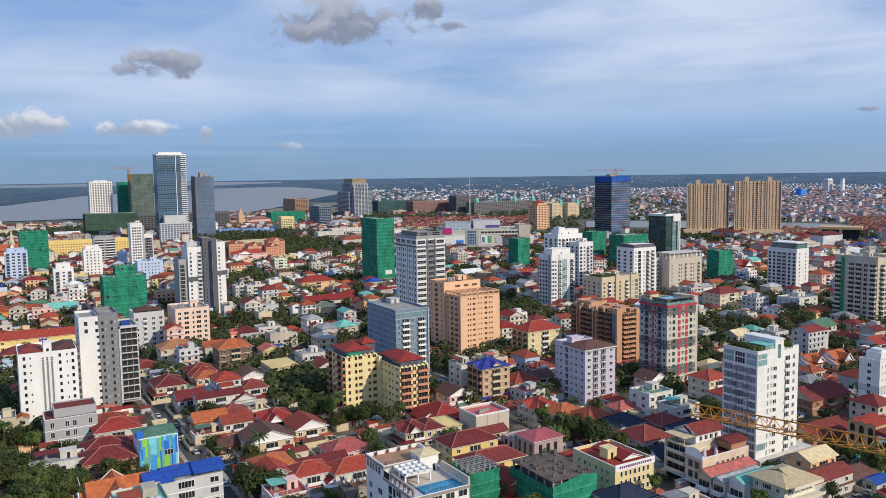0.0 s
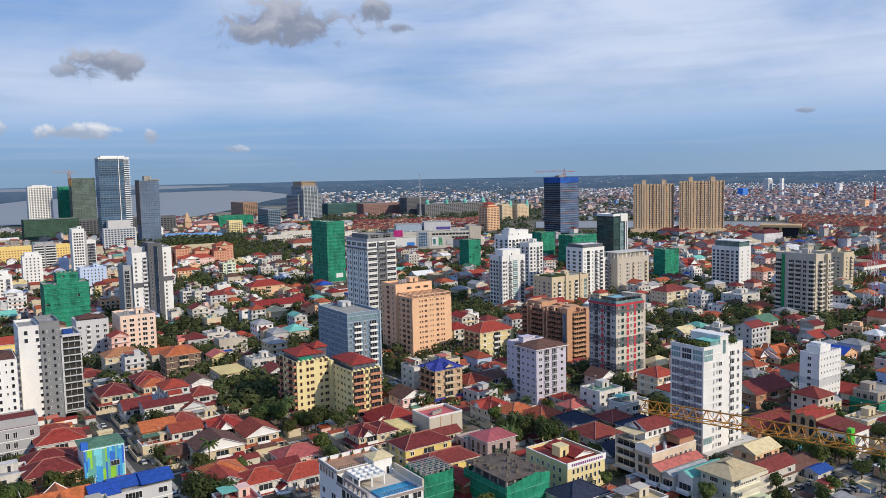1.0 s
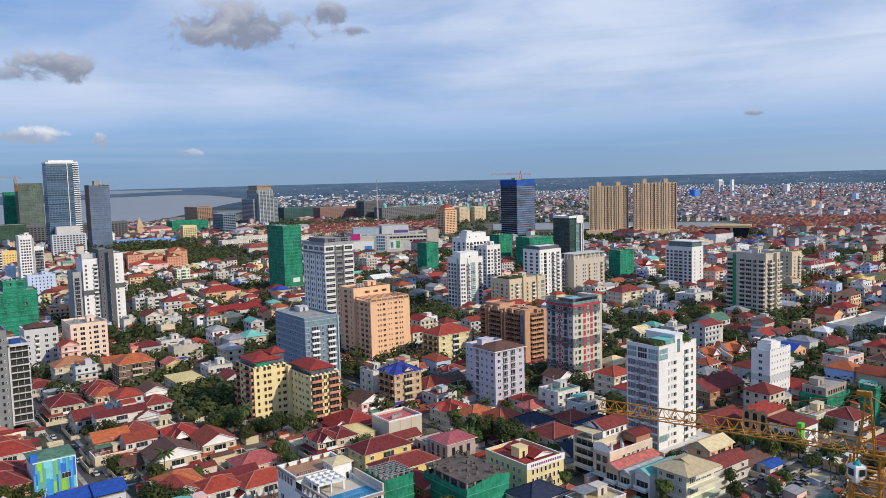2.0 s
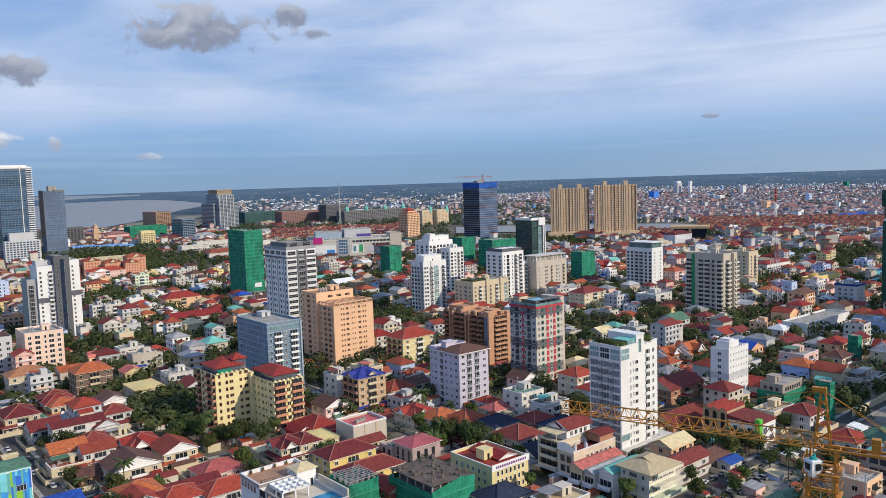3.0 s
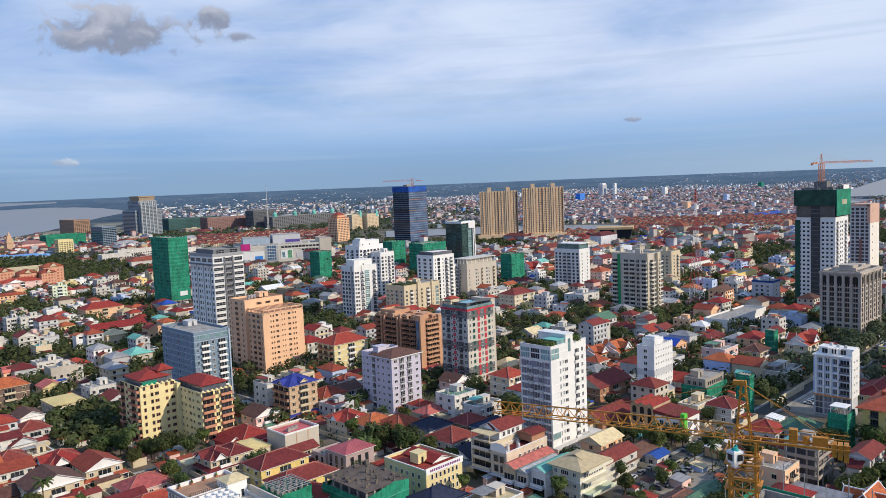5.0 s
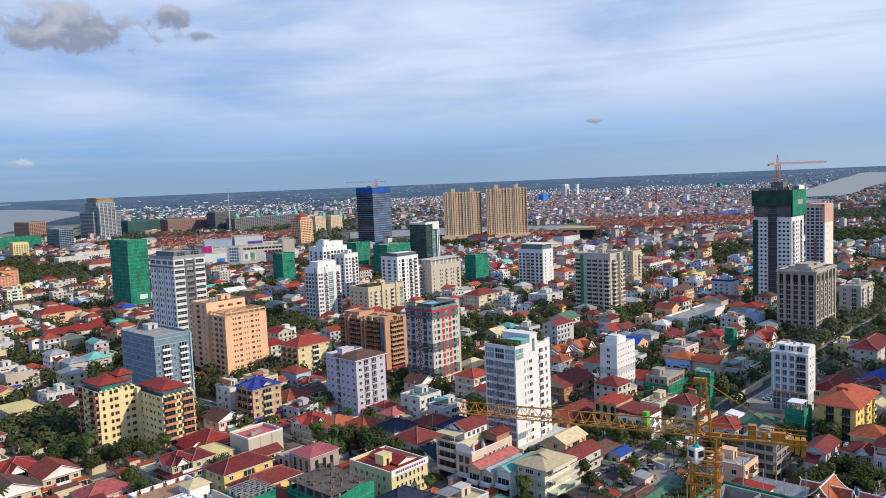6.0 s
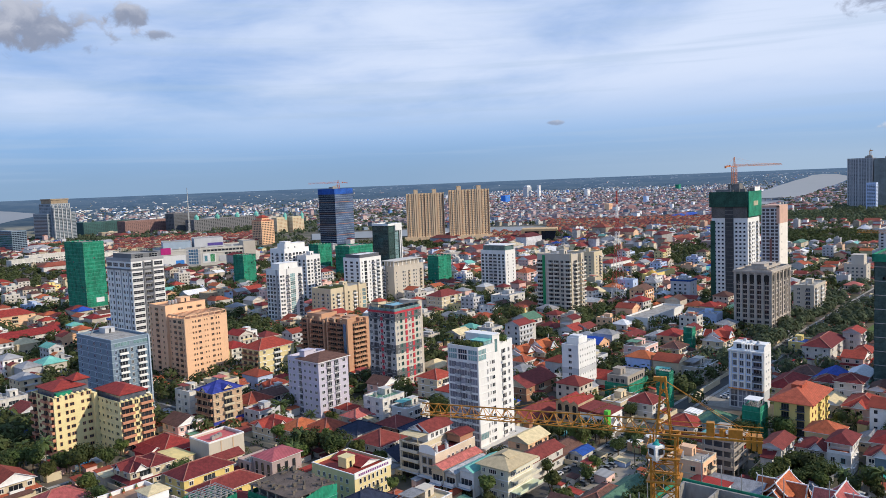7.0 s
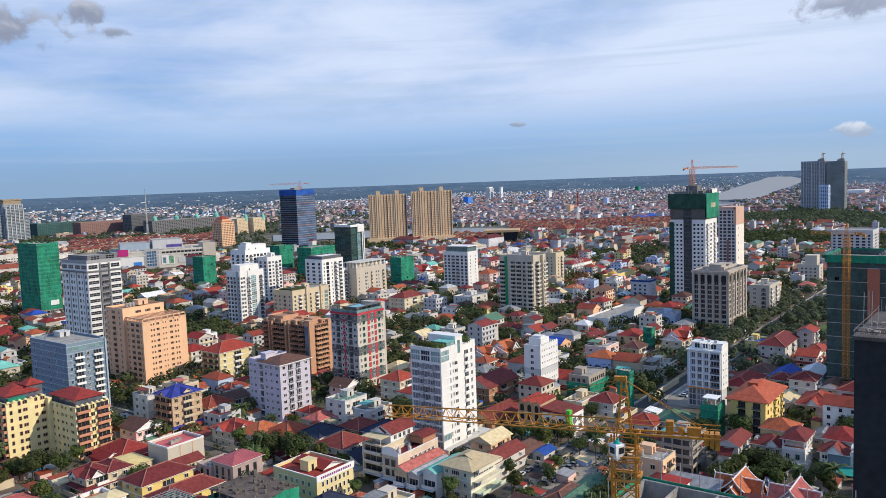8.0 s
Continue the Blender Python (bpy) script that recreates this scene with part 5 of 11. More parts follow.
b = plain_tower(398.7, 448.7, 38.5, 22, 25.7, CR, "cream apartment block with curved bays and a planted roof", [(0.07, win_m), (0.2, balcony(3.2, 1.3, slab=W_)), (0.33, win_s), (0.48, balcony(2.6, 1.0, slab=CR)), (0.66, balcony(3.6, 1.3, slab=W_)), (0.8, win_s), (0.92, glass_bay(3.6, 2.6, W_, TEAL_GLASS, 3, 1))], [(0.15, win_m), (0.4, balcony(2.6, 0.9, slab=LG)), (0.65, win_m), (0.87, win_m)])
part("roof_planting", Shape().box(3, 20, 4, 18, 24.8, 26.2), LEAF_DARK, b, "clipped roof garden hedge")
part("fin_wall", Shape().box(13.6, 17, -1.0, 0, 0, 27.5).box(28.8, 30, -1.0, 0, 0, 27.5), CR, b)
b = plain_tower(451.0, 469.4, 24.9, 20, 43.4, W_, "white apartment tower with irregular balconies and dark roof plant", [(0.1, win_s), (0.26, glass_bay(3, 2.6, WALL["darkgrey"], GLASS, 2, 1)), (0.46, win_s), (0.62, bal_w), (0.86, balcony(4, 1.4, slab=W_))], [(0.16, win_t), (0.5, glass_bay(3.4, 1.8, LG, GLASS, 3, 1, 0.6)), (0.84, win_t)], crown=2.5)
part("roof_screen", Shape().ring(1, 24, 1, 18, 43.5, 46.2, 0.2), WALL["darkgrey"], b)
shell(b, 24.9, 34, 4, 20, 0, 33, W_, name="right_wing")
facade(b, "S", 24.9, 34, 4, 3.5, 3.15, 9, [(0.3, win_m), (0.7, bal_w)])
b = plain_tower(485.6, 463.7, 38.6, 16, 32.9, WALL["beige"], "grey-beige apartment block with a columned roof terrace", [(0.08, win_s), (0.3, win_m), (0.36, win_s), (0.5, balcony(2.4, 0.9, slab=CR)), (0.66, win_m), (0.74, win_s), (0.9, balcony(3.0, 1.0, slab=CR))], [(0.5, win_s)], crown=4.2)
GREEN_GLASS = glazing_mat("green_curtain_glass", (0.05, 0.10, 0.095), 0.1)
FRAME_GREEN = surface("green_grey_mullion", (0.13, 0.17, 0.165), 0.5, 0.2)
b_roof = cached("pavilion_column", lambda: Shape().box(-0.3, 0.3, -0.3, 0.3, 0, 4.0).data("roof_column", [WALL["white"]]))
for k in range(12):
    part("roof_column", b_roof, (), b, loc=(1.0 + (k % 8) * 5.2, 0.8 if k < 8 else 1.0, 32.9) if k < 8 else (0.8, 1 + (k - 7) * 3.5, 32.9))
part("roof_canopy", Shape().box(0, 38.6, 0, 15.5, 36.9, 37.5), WALL["offwhite"], b, "pale canopy slab over the roof terrace")
b = plain_tower(690.3, 666.0, 23.2, 27.3, 53.6, GREEN_GLASS, "dark glass office tower with white corner fins", [(0.22, glass_bay(8, 2.8, FRAME_GREEN, GREEN_GLASS, 5, 1)), (0.62, glass_bay(6, 2.8, WALL["grey"], TEAL_GLASS, 4, 1))], spread(3, glass_bay(8, 2.8, FRAME_GREEN, GREEN_GLASS, 6, 1), 0.02, 0.98))
part("corner_fin", Shape().box(19.5, 20.8, -0.8, 0, 0, 55).box(22.4, 23.8, -0.8, 0.5, 0, 55).box(12, 23.8, -0.9, 0, 46, 54.5), W_, b)
part("blank_crown", Shape().ring(-0.3, 23.8, -0.3, 27.6, 52.5, 55.2, 0.5), W_, b)

for px, py, wx, wy, h in ((602.2, 695.2, 20.6, 17, 36.0), (599.3, 639.6, 36.7, 23, 35.5), (590.6, 502.5, 19.9, 14, 29.5), (506.0, 707.4, 16.4, 18, 32.5)):
    netted_block(px, py, wx, wy, h, NET, "mid-rise concrete frame hung with green safety net", open_base=2.0)

# the blue-wrapped tower with its crane
x, y = 868.1, 954.8
b = far_tower("office_tower", x, y, 39.7, 39.6, 97.0, CURTAIN, WALL["bluegrey"], "dark blue glass office tower under construction, blue net on top", 9, 9, 3.5, win=(0.92, 0.12))
s = Shape().ring(-0.5, 40.2, -0.5, 40.1, 90, 99, 0.4)
part("safety_net", s, NET_BLUE, b, "bright blue safety net round the top")
part("safety_net", Shape().box(-0.4, 40.1, -0.4, -0.1, 8, 90), surface("thin_blue_net", (0.075, 0.12, 0.22), 0.6, 0.6, 0.06, 0.35, stretch=2.5), b, "translucent blue net over the lit side")
for k in range(22):
    part("net_seam", cached(("net_seam", k % 5 == 3), lambda: Shape().box(-0.6, 40.2, -0.62, -0.4, 0, 0.35 if k % 5 != 3 else 0.7).box(-0.62, -0.4, 0, 40, 0, 0.3).data("net_seam", [WALL["palesteel"] if k % 5 != 3 else WALL["brown"]])), (), b, loc=(0, 0, 12 + k * 3.6))
part("top_deck", Shape().box(6, 18, 10, 20, 96, 102).bar((8, 14, 102), (20, 14, 104), 1.2), CONC, b)
tower_crane(x + 22, y + 14, 96, 108, 50, 152, "orange tower crane on the unfinished blue office tower", 16, 1.6, surface("crane_red", (0.55, 0.13, 0.04), 0.5), 5)

# the pair of sand-coloured slabs
SAND = surface("sand_render", (0.72, 0.53, 0.34), 0.85, 0.12, stretch=0.3)
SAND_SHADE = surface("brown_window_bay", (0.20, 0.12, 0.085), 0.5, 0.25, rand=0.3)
for (px, py), h, wide in (((972.1, 891.6), 85.0, 63.0), ((1021.6, 839.3), 88.5, 68.0)):
    b = far_tower("apartment_slab", px, py, wide, 11, h, SAND, SAND_SHADE, "sand-coloured high-rise apartment slab with vertical ribs", 22, 5, 3.05, turn=-43, win=(0.48, 0.48))
    for i in range(13):
        part("rib", cached(("slab_rib", h), lambda: Shape().box(-0.55, 0.55, -1.0, 0, 0, h + 0.4).data("rib", [SAND])), (), b, loc=(wide * i / 12, 0, 0))
    # Dark strips on the wall face paint in the shade of recesses
    for a in (0.0, 0.46, 0.96):
        part("recess", Shape().box(wide * a, wide * a + 1.6, -0.5, 0.0, 12, h - 2), SAND_SHADE, b, "dark brown strip painted as a shaded recess between the bays")
    for a in (0.20, 0.70):
        core(b, wide * a, wide * a + 6.5, -1.6, 9, 12, h + 6.5, SAND, "lift_shaft")
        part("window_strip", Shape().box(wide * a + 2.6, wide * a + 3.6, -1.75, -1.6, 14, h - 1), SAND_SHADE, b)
    part("podium", Shape().box(-6, wide + 4, -5, 0, 0, 12).box(-6, wide + 4, -5.2, -5, 7, 7.6), SAND, b)

b = far_tower("apartment_tower", 892.2, 1184.4, 28.5, 28.8, 45.1, WALL["peach"], GLASS, "peach tower with a stepped red roof", 8, 6, 3.2, crown=4)
s = Shape()
s.hip(4, 24, 4, 24, 50, 5)
s.hip(-1, 29, -1, 29, 44.6, 3)
part("roof", s, ROOF["red"], b, "stepped red tile roof")
for px, py, wide in ((1128.0, 1440.0, 30), (1164.0, 1428.0, 34)):
    b = far_tower("apartment_tower", px, py, wide, 19.3, 36, WALL["cream"], WALL["brown"], "cream block with green corner turrets", 8, 5, 3.2, win=(0.5, 0.5))
    part("turret", Shape().box(wide - 7, wide - 1, -0.8, 5, 30, 41).tube(wide - 4, 2, 41, 47, 3.4, 0.3, 8), ROOF["teal"], b, "pointed green turret")
SLATE = surface("pale_slate_render", (0.30, 0.335, 0.37), 0.7, 0.15)
DULL_GLASS = glazing_mat("slate_glass", (0.085, 0.115, 0.145), 0.15)
b = far_tower("hotel_tower", 798.4, 1835.2, 44.0, 62.0, 88.0, SLATE, DULL_GLASS, "slate-grey stepped hotel tower with a bronze crown", 9, 10, 3.3, win=(0.62, 0.55))
for x0, x1, y0, y1, z in ((-7, 0, 6, 80, 64), (44, 54, -3, 60, 66), (2, 42, -6, 0, 76)):
    part("shoulder", Shape().box(x0, x1, y0, y1, 0, z).ring(x0, x1, y0, y1, z, z + 1.6, 0.6), SLATE, b)
    for k in range(int(z / 3.3) - 1):
        part("window_strip", Shape().box(x0 + 0.8, x1 - 0.8, y0 - 0.2, y0, 3.3 * k + 4, 3.3 * k + 5.7).box(x0 - 0.2, x0, y0 + 2, y1 - 2, 3.3 * k + 4, 3.3 * k + 5.7), DULL_GLASS, b)
for i in range(5):
    part("rib", cached("hotel_rib", lambda: Shape().box(-0.7, 0.7, -7.4, -6, 0, 86).data("rib", [WALL["lightgrey"]])), (), b, loc=(4 + i * 9, 0, 0))
part("crown", Shape().box(3, 41, 3, 55, 88, 97).box(1.5, 42.5, 1.5, 56.5, 96, 99), surface("dull_bronze", (0.33, 0.25, 0.17), 0.6, 0.2), b, "flat bronze crown")
for px, py, wx, h, wall, glass, lab in ((946.6, 1996.5, 150, 34, surface("teal_frame_net", (0.045, 0.105, 0.105), 0.85, 0.4, 0.05, 0.3), surface("teal_net_bay", (0.03, 0.06, 0.065), 0.8), "long teal-netted frame by the river"), (1005.2, 1895.3, 165, 34, surface("raw_brick", (0.26, 0.155, 0.14), 0.9, 0.3), surface("brick_bay", (0.13, 0.085, 0.085), 0.9), "long red-brown unfinished housing block"),
                                         (1100.8, 1824.7, 70, 48, WALL["darkgrey"], DARK, "dark unfinished block with cranes"), (1120.3, 1764.1, 200, 31, surface("grey_unfinished_wall", (0.17, 0.17, 0.18), 0.9, 0.3), GLASS, "long grey palace-like block with green cupolas")):
    b = far_tower("long_block", px, py, wx, 40, h, wall, glass, lab, 30, 6, 3.6, win=(0.5, 0.45))
    if wx == 200:
        for k in range(4):
            part("cupola", Shape().tube(10 + k * 62, 4, h - 1, h + 6, 6, 6, 10).tube(10 + k * 62, 4, h + 6, h + 13, 6, 0.5, 10), ROOF["teal"], b, "green cupola")
far_tower("hotel", 712.8, 2020.8, 39.0, 100.1, 46.2, surface("hotel_brown", (0.36, 0.225, 0.15), 0.85, 0.15), GLASS, "red-brown riverside hotel block", 8, 20, 3.3)
far_tower("office_block", 601.5, 1555.5, 26.7, 60.7, 43.3, WALL["bluegrey"], CURTAIN, "dark glass riverside office block", 6, 12, 3.4, win=(0.85, 0.6))
b = plain_tower(591.2, 421.1, 16.6, 28.3, 38.0, W_, "white apartment tower with a glazed setback top storey", [(0.25, win_s), (0.75, win_s)], [(0.08, win_t), (0.24, win_t), (0.42, balcony(4.2, 1.0, slab=LG)), (0.6, balcony(4.2, 1.0, slab=LG)), (0.77, win_t), (0.92, win_t)])
shell(b, 1, 15.6, 1, 26, 38, 42.5, TEAL_GLASS, name="roof_storey")
part("roof_slab", Shape().box(-0.6, 17.2, -0.6, 24, 42.5, 43.2), W_, b)
OFF = surface("pale_stone_render", (0.66, 0.62, 0.54), 0.85, 0.15, stretch=0.4)
b = plain_tower(508.1, 301.3, 18.6, 30.4, 46.1, WALL["beige"], "beige curved apartment tower with wraparound balconies and a green strip", [(0.3, balcony(5.4, 2.0, slab=OFF, rail=OFF)), (0.74, balcony(6.6, 2.8, slab=OFF, rail=OFF))], [(0.09, balcony(5.2, 2.2, slab=OFF)), (0.27, window(2.4, 1.9, 0.6, OFF)), (0.43, balcony(4.4, 1.6, slab=OFF)), (0.6, balcony(4.2, 2.0, slab=OFF)), (0.92, balcony(4.8, 1.8, slab=OFF))], fh=3.2)
part("green_strip", Shape().box(-0.3, 0, 23.2, 25.6, 4, 45), surface("green_glass", (0.02, 0.30, 0.12), 0.3), b, "green glazed stair strip")
part("pier", Shape().box(-0.5, 0.2, -0.3, 1.2, 0, 47).box(10.6, 12, -2.2, 0, 0, 46), CR, b)
plain_tower(657.6, 365.0, 16.0, 26, 32.1, CR, "pale cream apartment block with a red-trimmed roof", [(0.3, win_m), (0.7, bal_w)], spread(5, win_m))

# the tall unfinished tower, its neighbour and the classical block
x, y = 595.5, 200.5
b = thing("tower_under_construction", x, y, "tall unfinished white tower with netted top floors and a crane", "tower")
reserve(x, y, 26.5, 27.4)
RAW = surface("raw_grey_concrete", (0.20, 0.19, 0.18), 0.9, 0.35, 0.15, 1.0)
shell(b, 0, 26.5, 0, 27.4, 0, 68, W_, bands=0.05, fh=3.1, base=3.1, parapet=0.2)
shell(b, 0.3, 26.2, 0.3, 27.1, 68, 86, RAW, bands=0.2, fh=3.1, base=0.2, parapet=0.2, name="bare_frame")
hole = window(1.5, 1.35, 1.0, LG, bars=0)
facade(b, "W", 0, 27.4, 0, 0.2, 3.1, 21, [(0.09, hole), (0.20, hole), (0.31, hole), (0.69, hole), (0.80, hole), (0.91, hole)])
deep = balcony(4.4, 1.2, slab=W_, rail=LG, glass=DARK)
facade(b, "S", 0, 26.5, 0, 0.2, 3.1, 21, [(0.16, deep), (0.40, hole), (0.52, hole), (0.80, deep)])
part("lift_shaft", Shape().box(-0.7, 0, 10.6, 16.8, 0, 86), surface("dark_shaft_net", (0.07, 0.072, 0.075), 0.9, 0.4, 0.3, 1.5), b, "dark netted hoist strip")
for k in range(27):
    part("shaft_deck", cached("shaft_deck", lambda: Shape().box(-0.85, -0.7, 10.8, 16.6, 0, 0.3).data("shaft_deck", [RAW])), (), b, loc=(0, 0, 2.4 + k * 3.1))
# One net in two greens: dark paints the west shade, bright the sun
part("safety_net", Shape().box(-1.5, -0.9, -0.6, 28.6, 76.5, 88), NET_DARK, b, "top net, coloured dark on its shaded west side")
part("safety_net", Shape().box(-0.6, -0.3, 0.2, 27.2, 69, 76.5), surface("brown_grey_net", (0.135, 0.125, 0.115), 0.85, 0.4, 0.2, 1.0), b, "brown-grey torn net")
part("safety_net", Shape().box(-1.2, 27.4, -1.4, -0.8, 69, 88), NET, b, "top net, coloured bright on its sunlit south side")
part("net_patch", Shape().box(9, 19, -1.55, -1.4, 77, 80.5), surface("sun_bleached_net", (0.42, 0.40, 0.28), 0.9, 0.3), b, "bleached patch of netting")
part("safety_net", Shape().box(-0.5, 0, 24.6, 28.2, 0, 66), NET_DARK, b, "dark net down the far edge")
for k in range(12):
    part("scaffold_pole", cached("top_pole", lambda: Shape().bar((0, 0, 0), (0, 0, 6), 0.16).bar((0, 0, 3), (2.2, 0, 3), 0.1).bar((0, 0, 5), (-2, 0, 5), 0.1).data("scaffold_pole", [STEEL])), (), b, loc=(1 + k % 4 * 6, 1 + k // 4 * 12, 86 + k % 3 * 1.2))
part("top_deck", Shape().box(6, 13, 8, 17, 86, 94).box(14, 26, -0.5, 4, 86, 90.5).box(3, 20, 12, 25, 86, 89.5).box(1, 4, 2, 6, 86, 90), RAW, b)
part("white_panel", Shape().box(14, 26, -0.8, -0.55, 87.5, 91), W_, b)
tower_crane(x + 12, y + 14, 87, 107, 80, -8, "orange tower crane on top of the unfinished tower", 14, 1.3, surface("crane_rust", (0.62, 0.22, 0.08), 0.5), 7)
PEACH_TOP = surface("dull_peach", (0.62, 0.40, 0.31), 0.85, 0.15)
b = far_tower("apartment_tower", 743.3, 222.0, 24, 16, 69.9, LG, surface("dark_window_bay", (0.07, 0.055, 0.055), 0.5, rand=0.3), "white tower with dark window bays and a peach painted top", 1, 4, 3.2, win=(0.72, 0.66))
part("top_band", Shape().box(-0.5, 24.4, -0.5, 0, 54, 70.3).box(-0.5, 0, 0, 2.2, 54, 70.3).box(-0.5, 24.4, 0, 16.3, 68.6, 70.6), PEACH_TOP, b, "peach painted top storeys")
part("rust_bay", Shape().box(-0.3, 0, 6.4, 8.4, 10, 40), surface("rust_bay_panel", (0.30, 0.14, 0.12), 0.8), b)
part("blank_side", Shape().box(-0.4, 24.3, -0.4, 0, 0, 53.9), surface("pale_cream", (0.80, 0.74, 0.66), 0.85, 0.1), b)
for i in range(8):
    part("window_column", cached("dash", lambda: Shape().box(0, 1.0, -0.08, 0, 0, 1.4).data("window_column", [GLASS])), (), b, loc=(6, -0.4, 8 + i * 7))


def classical_block():
    x, y = 506.8, 156.5
    b = thing("apartment_block", x, y, "grey classical apartment block with arched top windows and cornices", "apartment block")
    reserve(x, y, 40, 24)
    w = surface("weathered_stone", (0.47, 0.41, 0.35), 0.9, 0.25, 0.3, 2.0, stretch=0.4)
    shell(b, 0, 38, 0, 22.3, 0, 40.5, w, parapet=1.4)
    part("cornice", Shape().ring(-1.2, 39.2, -1.2, 23.5, 38.6, 40.0, 1.6).ring(-0.6, 38.6, -0.6, 22.9, 8, 8.7, 1.0), w, b)
    pil = cached("pilaster", lambda: Shape().box(-0.8, 0.8, -0.7, 0, 0, 38.6).box(-1.0, 1.0, -0.85, 0, 31.5, 32.2).data("pilaster", [w]))
    for a in (0, 0.22, 0.42, 0.62, 0.82, 1.0):
        part("pilaster", pil, (), b, loc=(38 * a, 0, 0))
        part("pilaster", pil, (), b, loc=(0, 22.3 * a, 0), turn=-90)
    arch = cached("arch", lambda: Shape().face([(1.9 * math.cos(math.pi * k / 10), -0.25, 1.9 * math.sin(math.pi * k / 10)) for k in range(11)]).box(-1.9, 1.9, -0.25, -0.02, -2.6, 0).data("arched_window", [DARK]))
    for a in (0.11, 0.32, 0.52, 0.72, 0.91):
        part("arched_window", arch, (), b, loc=(38 * a, 0, 35.6))
    for a in (0.11, 0.32, 0.52, 0.72, 0.91):
        part("arched_window", arch, (), b, loc=(0, 22.3 * a, 35.6), turn=-90)
    part("balustrade", Shape().ring(5, 33, 4, 18, 40.5, 42.2, 0.5), w, b)
    win = window(2.5, 2.3, 0.4, w)
    facade(b, "S", 0, 38, 0, 2.8, 3.1, 10, [(0.11, win), (0.32, win), (0.52, win), (0.72, win), (0.91, win)])
    facade(b, "W", 0, 22.3, 0, 2.8, 3.1, 10, [(0.11, win), (0.32, win), (0.52, win), (0.72, win), (0.91, win)])
    core(b, 6, 16, 6, 14, 39, 43.5, w)
    core(b, 22, 30, 6, 14, 39, 42.5, w)


classical_block()
# Haze is mixed into the base greys of these riverside towers
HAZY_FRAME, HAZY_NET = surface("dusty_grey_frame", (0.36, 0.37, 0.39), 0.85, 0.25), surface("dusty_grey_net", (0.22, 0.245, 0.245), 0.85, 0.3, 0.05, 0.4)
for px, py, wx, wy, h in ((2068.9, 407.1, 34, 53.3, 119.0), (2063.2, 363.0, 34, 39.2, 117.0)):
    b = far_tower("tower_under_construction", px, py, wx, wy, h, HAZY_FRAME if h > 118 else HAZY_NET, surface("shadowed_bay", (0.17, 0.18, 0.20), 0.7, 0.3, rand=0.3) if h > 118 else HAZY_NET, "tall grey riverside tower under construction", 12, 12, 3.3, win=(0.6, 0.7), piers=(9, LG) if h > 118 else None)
    part("roof_frame", Shape().box(2, 12, 2, 12, h - 1, h + 6).box(18, 24, 4, 20, h - 1, h + 4), CONC, b)
    tower_crane(px + 16, py + 8, h, h + 16, 34, 200, "small tower crane on a distant unfinished tower", 14, 1.6, None, 6)
far_tower("apartment_tower", 1990, 384, 22, 20, 62, WALL["paleblue"], GLASS, "pale blue narrow tower near the river bend", 5, 5, 3.2)

# ---- blocks that come into view late in the turn ----


